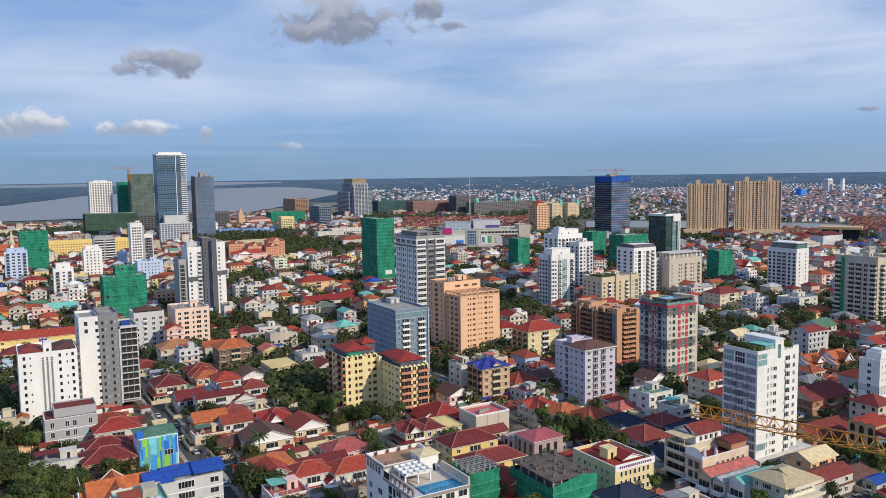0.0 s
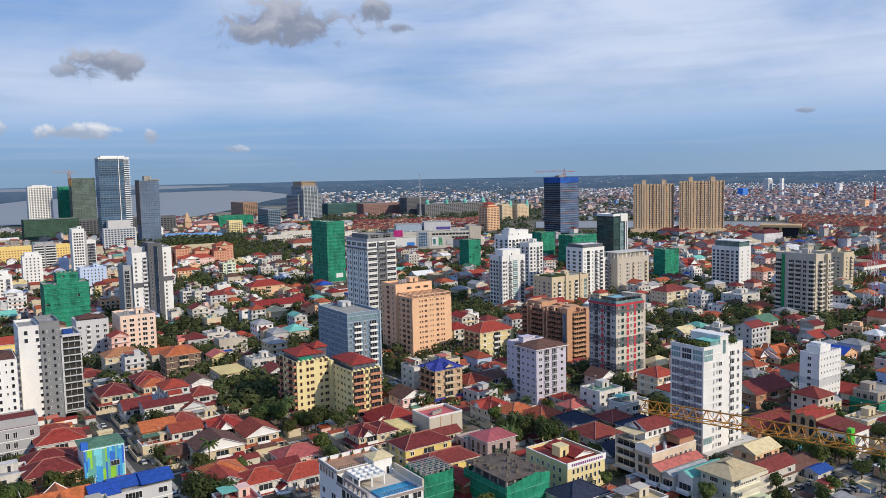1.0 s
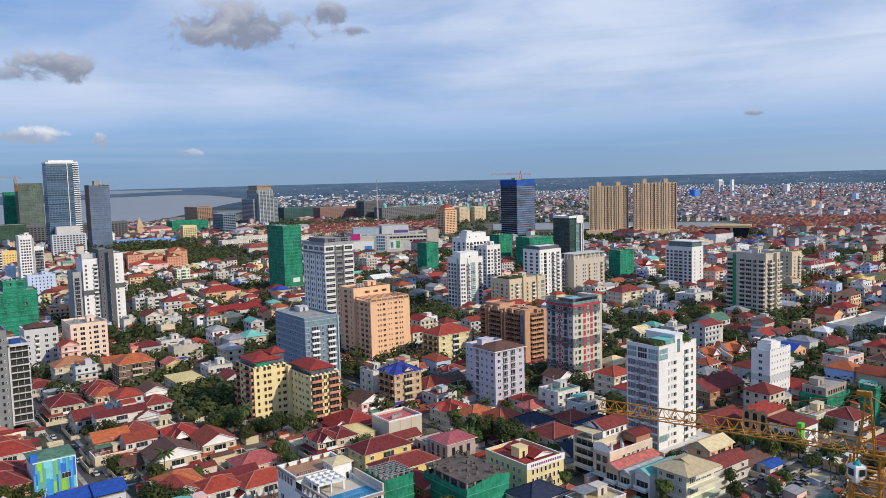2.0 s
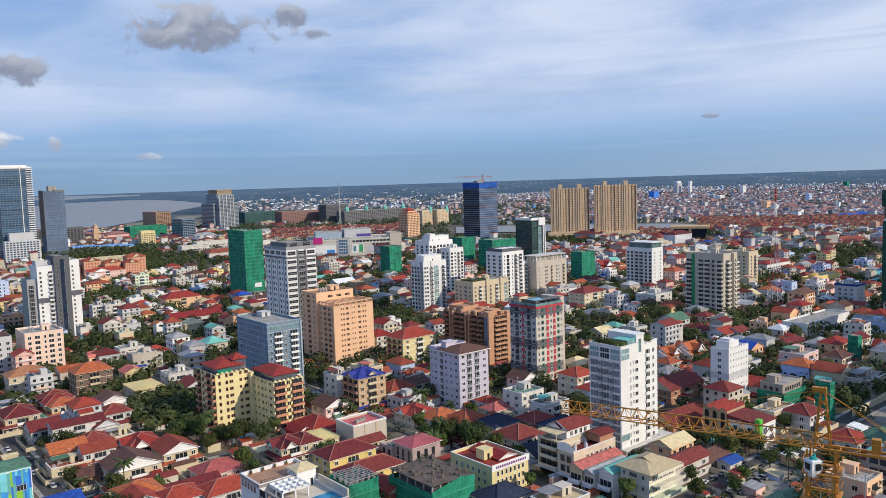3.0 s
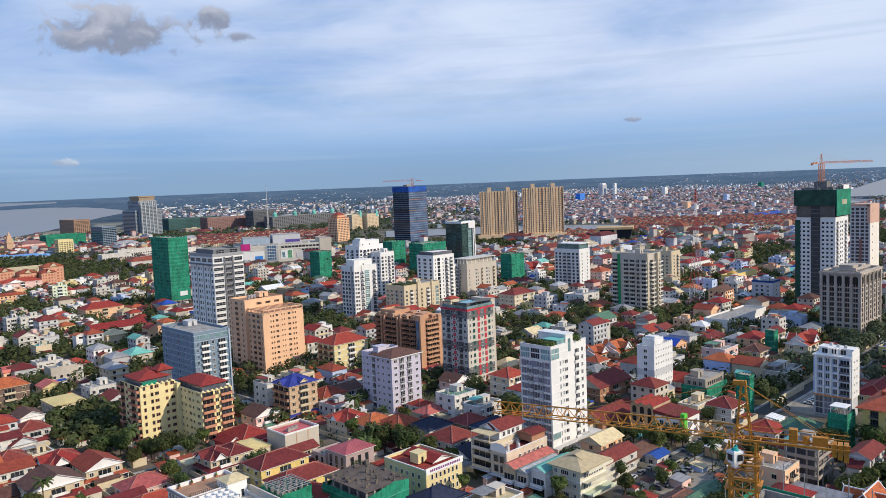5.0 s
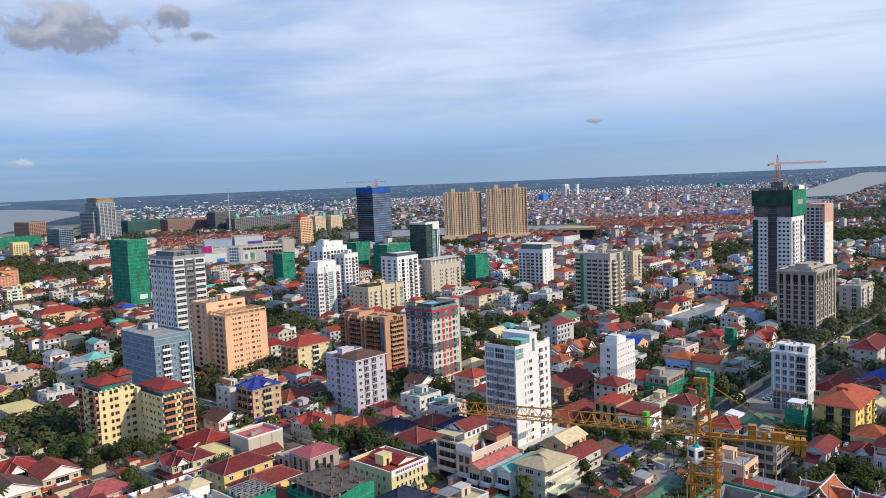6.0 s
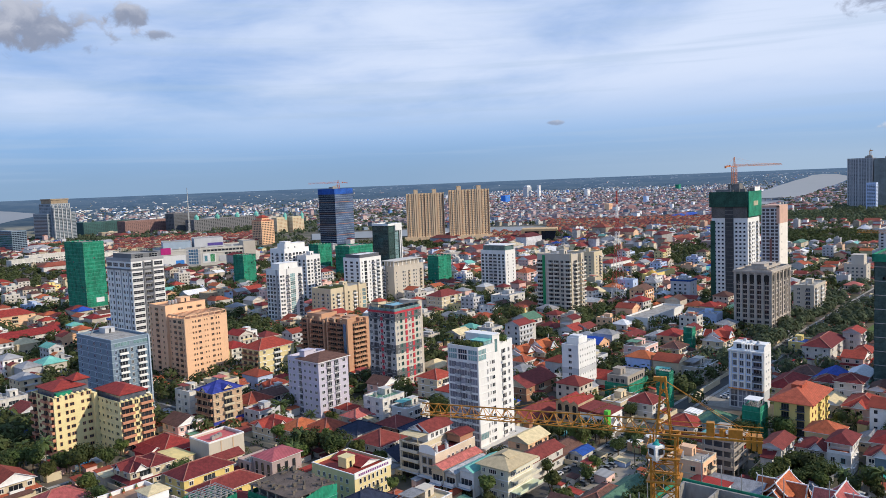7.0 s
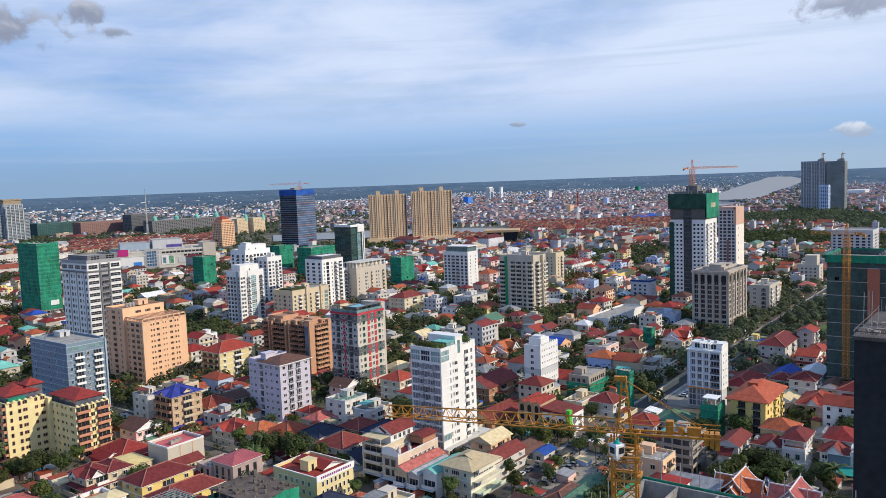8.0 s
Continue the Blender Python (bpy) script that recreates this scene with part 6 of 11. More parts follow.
def white_blue_block(x, y):
    """Slim block: glazed base, a red course, framed white bays and stacked balconies, a set-back roof room with a pergola."""
    b = thing("apartment_tower", x, y, "white and pale blue apartment block with framed bays and stacked balconies", "apartment tower")
    reserve(x, y, 9, 15)
    white, blue = WALL["white"], WALL["paleblue"]
    shell(b, 0.6, 9, 0.3, 15, 0, 8.7, WALL["lightgrey"], parapet=0.1, name="base")
    shell(b, 0, 9, 0, 15, 8.7, 26.0, blue, parapet=1.0, band_mat=white)
    part("flank_wall", Shape().box(0.2, 9.2, -0.25, 0, 8.6, 28.4).box(-0.1, 0.5, -0.35, 0.1, 0, 26.2), white, b, "plain white flank")
    part("red_course", Shape().box(-0.5, 0, 0, 15, 8.6, 9.05), WALL["orange"], b, "red string course")
    for k in range(4):
        part("shop_window", cached("shop_window", lambda: Shape().panes(-1.6, 1.6, 0.4, 8.2, 2, 3, 0.16).data("shop_window", [WALL["lightgrey"], GREY_GLASS])), (), b, loc=(0.6, 2.1 + k * 3.6, 0), turn=-90)
    # bays of the long face: open balconies, then two framed columns of paired windows
    for k in range(5):
        z = 9.3 + k * 3.2
        part("balcony", balcony(4.0, 1.1, slab=white, rail=GREY_GLASS), (), b, loc=(0, 2.5, z), turn=-90)
        for a in (6.3, 9.3, 12.2):
            part("window", window(1.5, 2.2, 0.4, white, GREY_GLASS), (), b, loc=(0, a, z), turn=-90)
        part("window", window(0.7, 0.9, 1.2, white), (), b, loc=(2.6, -0.25, z))
        part("window", window(0.7, 0.9, 1.2, white), (), b, loc=(6.0, -0.25, z))
    for a in (0.1, 4.7, 7.55, 10.5, 13.5):
        part("fin", cached("wb_fin", lambda: Shape().box(-0.75, 0, 0, 0.5, 9.05, 25.6).data("fin", [white])), (), b, loc=(0, a, 0))
    for k in range(5):
        part("floor_band", cached("wb_band", lambda: Shape().box(-0.45, 0, 5.2, 13.5, 0, 0.4).data("floor_band", [white])), (), b, loc=(0, 0, 11.9 + k * 3.2))
    part("cornice", Shape().box(-0.9, 9.1, -0.3, 15.2, 25.5, 26.15), white, b)
    part("roof_room", Shape().box(3.2, 8.8, 0.2, 14.0, 25.2, 28.6).box(2.8, 9.0, 0.0, 14.2, 28.6, 28.85), white, b)
    for a in (4.2, 8.0, 11.5):
        part("roof_window", window(2.2, 2.0, 0.5, white), (), b, loc=(3.2, a, 25.6), turn=-90)
    for k in range(5):
        part("pergola_rib", cached("wb_rib", lambda: Shape().box(-0.2, 0.1, -0.14, 0.14, 0, 2.9).box(-0.9, 2.6, -0.14, 0.14, 2.9, 3.25).data("pergola_rib", [white])), (), b, loc=(0.4, 4.6 + k * 1.15, 25.9))
    for a, c in ((4, 3), (4, 6), (6.4, 9.6)):
        part("rooftop_unit", cached("wb_unit", lambda: Shape().box(0, 1.2, 0, 1.2, 0, 1.0).tube(0.6, 0.6, 1.0, 1.15, 0.45, 0.45, 10).data("rooftop_unit", [WALL["lightgrey"]])), (), b, loc=(a, c, 28.85))


white_blue_block(340.0, 108.1)

x, y = 305.1, 80.3
b = thing("apartment_block", x, y, "bright yellow five-storey block with a flared orange tile roof", "apartment block")
reserve(x, y, 26, 14)
shell(b, 0, 25.7, 0, 13, 0, 16.2, WALL["yellow"], parapet=0.2)
s = Shape()
s.hip(-1.8, 27.5, -1.8, 14.8, 16.3, 4.2)
s.box(8.5, 15, 5, 9, 19, 21, 0)
part("roof", s, surface("orange_red_tiles", (0.46, 0.105, 0.055), 0.8, 0.35, 0.7, 3.5, courses=0.14), b, "orange hipped tile roof with flared eaves")
facade(b, "W", 0, 13, 0, 0.6, 3.1, 5, [(0.25, balcony(3.2, 1.2, slab=WALL["darkgrey"], rail=RAIL, solid=False)), (0.68, balcony(3.2, 1.2, slab=WALL["darkgrey"], rail=RAIL, solid=False))])
facade(b, "S", 0, 25.7, 0, 0.6, 3.1, 5, [(0.14, window(1.3, 1.5, 0.8, WALL["terracotta"])), (0.3, window(1.0, 1.3, 0.9, WALL["terracotta"])), (0.5, balcony(3.0, 1.0, slab=WALL["yellow"])), (0.72, window(1.3, 1.5, 0.8, WALL["terracotta"])), (0.9, balcony(2.6, 1.0, slab=WALL["yellow"]))])

plain_tower(750.7, 151.8, 16.2, 17.8, 18, WALL["beige"], "beige block with a white and pale blue stepped top", [(0.5, win_m)], spread(4, win_m), crown=8)
plain_tower(587.8, 151.8, 29.8, 14, 20.7, WALL["beige"], "weathered beige apartment block with deep balconies", [(0.15, bal_l), (0.4, win_m), (0.62, bal_l), (0.87, win_m)], [(0.3, bal_w), (0.75, win_m)])
far_tower("apartment_block", 919.1, 134.5, 40, 40, 36.8, LG, DARK, "plain grey apartment block with deep dark loggias", 4, 7, 3.2, win=(0.6, 0.55))

x, y = 398.0, 20.0
b = netted_block(x, y, 34, 57, 62.5, NET_GREY, "large concrete frame behind dark net with bright green top edge")
part("net_edge", Shape().ring(-1.0, 35, -1, 58, 60.5, 64, 0.3), NET, b, "bright green net along the top edge")
part("hoist_tower", Shape().box(-1.8, -0.5, 35, 40, 0, 58), WALL["terracotta"], b, "rust-red hoist tower")
s = Shape()
for k in range(9):
    s.box(-0.7, -0.45, 0, 57, 6 + k * 6.5, 6.25 + k * 6.5)
part("floor_edges", s, STEEL, b)
tower_crane(391.0, 67.7, 0, 74, 16, 80, "orange tower crane standing beside the netted frame", 8, 1.0, None, 5)
# the dark block close by
x0, y0 = 148.0, 24.3
b = thing("building_under_construction", x0, y0 - 30, "near unlit dark-netted block with scaffold and debris on its roof", "construction site")
reserve(x0, y0 - 30, 26, 30)
# Near-black colour stands in for the shade on this wall
part("netted_wall", Shape().box(0, 26, 0, 30, 0, 75.2), surface("black_net", (0.030, 0.032, 0.036), 0.9, 0.4, 0.1, 0.8), b, "net wall coloured near black for its shade")
part("roof_slab", Shape().box(-0.5, 26.5, -0.5, 30.3, 75.2, 75.8).ring(-0.4, 26.4, -0.4, 30.2, 76.6, 76.75, 0.1), surface("dirty_slab", (0.12, 0.10, 0.09), 0.9, 0.4), b)
s = Shape()
rnd = random.Random(5)
for i in range(16):
    a = 30 - i * 0.75
    s.bar((0.2, a, 75.8), (0.2, a, 76.9 + 0.5 * (i % 3)), 0.09)
    s.bar((7 + rnd.random() * 3, a, 75.8), (7 + rnd.random() * 3, a, 79.5 + rnd.random() * 3.2), 0.09)
for z in (76.6, 77.3):
    s.bar((0.2, 0, z), (0.2, 30, z), 0.08)
part("scaffold_poles", s, STEEL, b)
s = Shape()
for i in range(60):
    a, c, d = rnd.uniform(1, 12), rnd.uniform(14, 29), rnd.uniform(0.2, 1.2)
    s.box(a, a + d, c, c + d * 0.8, 75.8, 75.8 + rnd.uniform(0.1, 0.9))
for i in range(26):
    a, c = rnd.uniform(1, 14), rnd.uniform(14, 29)
    s.bar((a, c, 76), (a + rnd.uniform(-3, 3), c + rnd.uniform(-3, 3), 76.4 + rnd.random()), 0.1)
part("debris", s, surface("rubble", (0.34, 0.27, 0.21), 0.9, 0.4), b, "loose timber and rubble")

# the near crane and the shell that it serves
tower_crane(70.57, 31.93, 0, 79.6, 25.8, 107.7, "orange tower crane with white cab standing in a concrete shell", 9.0, 1.0, None, 5.3)
cab = thing("crane_cab", 69.17, 32.10, "white crane operator cab with a dark window under the jib", "crane cab", -24.0, z=77.22)
part("cabin", Shape().profile(-0.6, 0.5, -0.55, 0.5, [(-0.2, 0), (0, 0.6), (0.05, 1.5), (-0.1, 1.62)], [0, 0, 0, 0]), WALL["white"], cab)
part("cabin_window", Shape().box(-0.70, -0.65, -0.35, 0.25, 0.7, 1.3), GLASS, cab)
part("cabin_window", Shape().box(-0.25, 0.3, -0.65, -0.60, 0.7, 1.3), GLASS, cab)
part("tarpaulin", Shape().tube(-0.1, -0.1, 1.6, 1.85, 0.42, 0.2, 7).tube(0.2, 0.15, 1.6, 2.0, 0.26, 0.1, 6), surface("teal_tarpaulin", (0.02, 0.36, 0.33), 0.7), cab, "crumpled teal tarpaulin")
b = thing("building_under_construction", 61.0, 9.0, "roofless concrete shell with room walls and a green net fence", "construction site")
part("walls", Shape().box(0, 21.8, 0, 26.2, 0, 67.0).ring(0, 21.8, 0, 26.2, 67.0, 70.0, 0.3).box(0.3, 21.5, 4, 4.2, 67, 70).box(0.3, 21.5, 13, 13.2, 67, 70).box(13, 21.5, 17.5, 17.7, 67, 70)
     .box(13, 21.5, 22, 22.2, 67, 70).box(13, 21.5, 8.5, 8.7, 67, 70).box(12.8, 13, 0.3, 25.9, 67, 70).box(6, 6.2, 0.3, 25.9, 67, 70).box(13.2, 21.5, 0.3, 25.9, 67, 67.05, 1), [CONC, surface("blue_grey_slab", (0.30, 0.33, 0.36), 0.9, 0.3)], b)
part("net_fence", Shape().box(21.9, 22.0, -0.5, 26.8, 68.0, 70.25).box(-0.5, 22.0, 26.7, 26.8, 68.0, 70.25), surface("thin_green_net", (0.03, 0.26, 0.15), 0.8, 0.4, 0.5, 3.0), b, "sagging green net fence")
s = Shape()
for k in range(12):
    s.bar((22.1, 2.2 * k, 66), (22.1, 2.2 * k, 72.0 + 0.6 * (k % 3)), 0.08)
    s.bar((2 * k, 26.9, 66), (2 * k, 26.9, 71.8 + 0.5 * (k % 2)), 0.08)
part("scaffold_poles", s, STEEL, b)

# ---- riverside and left-hand blocks ----
far_tower("apartment_tower", 222.6, 2176.2, 54.7, 40, 100.6, W_, DARK, "white gridded residential tower by the river", 9, 8, 4.2, win=(0.55, 0.6), crown=3)
b = netted_block(292.2, 2176.4, 31.6, 30, 98, NET, "narrow riverside frame in green net", fh=6)
x, y = 309.7, 2092.8
b = netted_block(x, y, 53.9, 40, 118, surface("grey_green_net", (0.12, 0.16, 0.14), 0.85, 0.4, 0.05, 0.3), "grey-green netted riverside tower under construction", fh=6, seam=DARK)
tower_crane(x - 4, y - 4, 100, 132, 40, 200, "orange tower crane beside the grey-green netted tower", 14, 2.2, None, 6)
x, y = 236.9, 1325.6
b = far_tower("office_tower", x, y, 45, 30, 144, surface("dark_steel_frame", (0.13, 0.17, 0.22), 0.4, 0.2), BLUE_GLASS, "tall blue glass tower with white edge balconies", 10, 4, 3.4, win=(0.9, 0.7))
for k in range(40):
    part("edge_balcony", cached("edge_balcony", lambda: Shape().box(37, 46.2, -1.6, 0, 0, 1.2).data("edge_balcony", [WALL["white"]])), (), b, loc=(0, 0, 10 + k * 3.35))
s = Shape().box(29, 30, -0.8, 0, 0, 146).box(-0.5, 46, -0.5, 31, 143, 145.5).box(4, 40, 4, 25, 145, 148)
part("edge_frame", s, W_, b, "white edge frame and roof slab")
part("podium", Shape().box(-1, 48, -14, 0, 0, 34).box(6, 40, -14, 0, 34, 46), LG, b, "white podium block")
s = Shape()
for i in range(10):
    for k in range(9):
        s.box(1 + i * 4.6, 4 + i * 4.6, -14.2, -14, 3 + k * 3.4, 5 + k * 3.4)
part("podium_windows", s, BLUE_GLASS, b)
x, y = 320.9, 1434.0
b = far_tower("office_tower", x, y, 32.9, 31.5, 108, surface("blue_net_wall", (0.15, 0.20, 0.29), 0.6, 0.45, 0.05, 0.3, stretch=0.4), surface("blue_net_bay", (0.10, 0.16, 0.27), 0.5, 0.4, rand=0.3), "glass tower behind blue-grey net with a brown side", 8, 8, 3.4, win=(0.8, 0.5))
part("crown", Shape().box(10, 22, 8, 20, 107, 116).box(18, 34, 0, 24, 107, 110), CONC, b)
part("safety_net", Shape().box(-0.6, 0, -0.6, 31.6, 30, 109), surface("brown_net", (0.17, 0.145, 0.14), 0.8, 0.4, 0.05, 0.4), b)
far_tower("apartment_tower", x - 22, y + 40, 8, 20, 100, WALL["peach"], WALL["orange"], "thin peach tower behind the dark glass tower", 2, 4, 3.4)
b = plain_tower(138.2, 952.8, 13, 18, 54.7, W_, "white stepped twin tower with checkered windows", spread(4, window(1.7, 1.7, 0.8, LG)), [(0.5, win_m)])
shell(b, 13, 24.6, 2, 18, 0, 41, W_, name="right_wing")
part("dark_stripe", Shape().box(12.6, 14.6, -0.3, 2, 0, 52), WALL["grey"], b)
facade(b, "S", 14.6, 24.6, 2, 3.4, 3.15, 11, spread(3, bal_w))
far_tower("school_block", 63.7, 1161.1, 102, 14, 24.2, WALL["yellow"], WALL["brown"], "long yellow institutional block with brown windows", 30, 3, 3.3, win=(0.55, 0.5))
plain_tower(108.4, 1045.7, 25.3, 14, 33.6, WALL["grey"], "grey apartment block with long white balcony slabs", [(0.25, balcony(11, 1.5, slab=W_, glass=DARK)), (0.75, balcony(11, 1.5, slab=W_, glass=DARK))], [(0.5, win_m)], crown=2)
plain_tower(81.7, 887.5, 17.9, 14, 33.2, W_, "white apartment block with paired windows", spread(4, window(1.2, 1.4, 0.9, LG)), [(0.5, win_m)], crown=3)
netted_block(26.8, 991.1, 28.8, 20, 47.5, NET, "green netted frame beside the temple")
plain_tower(10.3, 913.2, 21.0, 16, 33.2, WALL["paleblue"], "pale blue-white apartment block with rounded balconies", [(0.14, bal_w), (0.38, win_l), (0.62, win_l), (0.86, bal_w)], [(0.5, win_m)], crown=2.5)
plain_tower(47.0, 790.6, 16.8, 14, 25.0, W_, "white block with narrow stacked balconies", [(0.2, bal_w), (0.5, win_m), (0.8, bal_w)], [(0.5, win_m)], crown=4)
plain_tower(124.1, 820.7, 24.2, 14, 23.8, WALL["paleblue"], "pale blue apartment block with small windows", spread(6, win_s), [(0.5, win_m)])
netted_block(66.8, 597.5, 28.9, 20, 35.5, NET, "stepped concrete frame in green safety net", open_base=1.0)
b = netted_block(66.8, 597.5, 14, 12, 42, NET, "upper stage of the green netted frame")
b.matrix_basis = Matrix.Translation((9, 5, 0)) @ b.matrix_basis

x, y = 121.9, 608.0
b = thing("apartment_tower", x, y, "white and charcoal twin apartment tower with a dark central spine", "tower")
reserve(x, y, 35, 22)
shell(b, 0, 8, 4, 22, 0, 44, WALL["grey"], bands=0.15, fh=3.1, base=3)
shell(b, 6.5, 17.5, 2, 22, 0, 53, W_, name="left_wing")
shell(b, 17.5, 28, 0, 22, 0, 59.5, WALL["darkgrey"], name="spine")
shell(b, 28, 34.8, 1.2, 22, 0, 56, W_, name="right_wing")
facade(b, "S", 0, 6.5, 4, 3, 3.1, 12, [(0.4, balcony(3.6, 1.2, slab=LG, rail=RAIL, solid=False))])
facade(b, "S", 6.5, 17.5, 2, 3, 3.1, 15, [(0.2, window(1.2, 1.6, 0.8, LG)), (0.78, balcony(3.0, 1.2, slab=W_))])
facade(b, "S", 17.5, 28, 0, 3, 3.1, 17, [(0.2, window(0.8, 1.8, 0.6, WALL["grey"], bars=0)), (0.62, window(0.8, 1.8, 0.6, LG, bars=0))])
facade(b, "S", 28, 34.8, 1.2, 3, 3.1, 16, [(0.3, window(1.2, 1.5, 0.8, W_))])
part("glazed_strip", Shape().box(21.6, 24.2, -0.2, 0, 6, 57), CURTAIN, b, "dark green glazed strip down the spine")
part("dark_band", Shape().box(6.4, 17.6, 1.8, 2.0, 26.5, 30).box(28, 34.9, 1.0, 1.2, 30, 33.5), WALL["darkgrey"], b)
part("roof_frame", Shape().ring(7, 17, 6, 16, 53, 56.5, 0.4), LG, b)

x, y = 6.5, 365.8
b = thing("hotel", x, y, "plain white block with small windows and a louvred stair strip", "apartment block")
reserve(x, y, 23, 24)
shell(b, 0, 22.5, 0, 24, 0, 32.9, W_)
facade(b, "S", 0, 22.5, 0, 1.5, 3.1, 10, [(0.1, win_s), (0.2, window(0.5, 0.9, 1.0, W_, bars=0)), (0.7, win_s), (0.82, window(0.5, 1.0, 1.0, W_, bars=0)), (0.92, win_s)], skip=((0, 1), (2, 1), (4, 3), (5, 1), (7, 3)))
s = Shape()
for i in range(3):
    for k in range(34):
        s.box(8.8 + i * 1.7, 9.6 + i * 1.7, -0.08, 0, 3 + k * 0.82, 3.5 + k * 0.82)
part("louvre_strip", s, DARK, b, "three columns of dark louvres")
s = Shape()
s.hip(13, 23.2, 3, 20, 32.6, 2.2)
part("roof", s, ROOF["brown"], b)
s = Shape()
s.hip(-0.6, 9.5, 3, 20, 32.6, 2.2)
part("roof", s, ROOF["maroon"], b)
core(b, 9.8, 13, 4, 9, 31.5, 36.2, W_)
part("cross_sign", Shape().box(9.4, 9.9, 3.4, 3.6, 36, 39).box(8.6, 10.7, 3.4, 3.6, 37.4, 38.0), surface("sign_violet", (0.16, 0.10, 0.45)), b, "violet cross-shaped sign")

x, y = 31.2, 377.6
b = thing("apartment_tower", x, y, "white, charcoal and balconied apartment tower with dark slot windows", "tower")
reserve(x, y, 25, 20)
shell(b, 0, 8.2, 0, 20, 0, 44.2, W_)
shell(b, 8.2, 16.2, -0.5, 20, 0, 45.2, surface("slate_render", (0.22, 0.23, 0.24), 0.85, 0.12), name="spine")
shell(b, 16.2, 24.6, 0.6, 20, 3, 38.5, LG, name="right_wing")
facade(b, "S", 0, 8.2, 0, 2.2, 3.1, 11, [(0.93, window(1.0, 1.1, 1.0, WALL["grey"], bars=0))])
facade(b, "S", 0, 8.2, 0, 36.3, 3.4, 2, [(0.35, window(1.4, 1.8, 0.6, W_, bars=0)), (0.88, window(1.2, 1.6, 0.6, W_, bars=0))])
facade(b, "W", 0, 20, 0, 2.2, 3.1, 12, [(0.25, balcony(3.0, 1.0, slab=W_)), (0.7, win_m)])
facade(b, "S", 8.2, 16.2, -0.5, 2.2, 3.1, 13, [(0.18, window(0.8, 1.3, 0.9, WALL["darkgrey"], bars=0)), (0.36, window(0.4, 0.8, 1.2, W_, bars=0)), (0.66, window(0.8, 1.3, 0.9, WALL["darkgrey"], bars=0)), (0.84, window(0.4, 0.8, 1.2, W_, bars=0))])
facade(b, "S", 16.2, 24.6, 0.6, 4.4, 3.1, 11, [(0.53, balcony(7.4, 1.4, slab=W_, rail=RAIL, glass=DARK, solid=False))])
part("edge_frame", Shape().box(16.2, 16.9, -0.9, 0.6, 3, 38.5).box(16.2, 25, -0.9, 0.6, 37.6, 38.6), LG, b)
part("roof_tank_cover", Shape().box(18, 22, 4, 9, 38, 39.6), ROOF["blue"], b)

plain_tower(94.1, 488.7, 20.3, 24.3, 25.9, surface("pale_pink_render", (0.80, 0.60, 0.48), 0.85, 0.1), "pink apartment block with a planted roof", [(0.12, win_m), (0.32, win_l), (0.52, win_s), (0.68, win_l), (0.88, win_m)], spread(4, win_s), fh=3.0)
b = plain_tower(71.1, 495.0, 17.6, 18, 24.9, LG, "grey-white apartment block with a brown roof", [(0.1, win_m), (0.36, balcony(2.4, 0.8, slab=W_)), (0.64, win_m), (0.88, win_m)], [(0.5, win_m)])
s = Shape()
s.hip(1, 17, 2, 15, 25.5, 2.4)
part("roof", s, ROOF["brown"], b)

x, y = 13.5, 333.5
b = thing("townhouse", x, y, "grey classical townhouse with white window surrounds and maroon roof", "house")
reserve(x, y, 19, 15)
shell(b, 0, 19, 0, 14, 0, 12.4, WALL["grey"], bands=0.15, fh=3.9, base=3.9, band_mat=W_, deck=ROOF["maroon"], parapet=0.4)
shell(b, 3.6, 19, 3, 14, 12, 15.4, WALL["grey"], name="top_storey", deck=ROOF["maroon"], parapet=0.4)
facade(b, "S", 0, 19, 0, 0.3, 3.9, 3, [(0.14, window(1.3, 2.2, 0.7, W_)), (0.42, window(1.3, 2.2, 0.7, W_)), (0.56, window(1.3, 2.2, 0.7, W_)), (0.86, window(1.3, 2.2, 0.7, W_))])

# ---- low houses ----
RIDGE = surface("ridge_tiles", (0.40, 0.17, 0.13), 0.85, 0.3)
ROOF_WORDS = {"red": "red tile", "maroon": "maroon tile", "orange": "orange tile", "rust": "rust-red tile", "brown": "brown tile", "pink": "pinkish red", "navy": "dark blue", "royal": "deep blue tile", "blue": "bright blue",
              "grey": "grey sheet-metal", "cream": "cream sheet-metal", "teal": "teal sheet-metal", "green": "green sheet-metal", "tan": "tan tile", "white": "white sheet-metal"}
SHAPE_WORDS = {"hip": "hipped", "gx": "gabled", "gy": "gabled", "flat": "flat", "khmer": "stepped gabled", "cross": "hipped and gabled"}


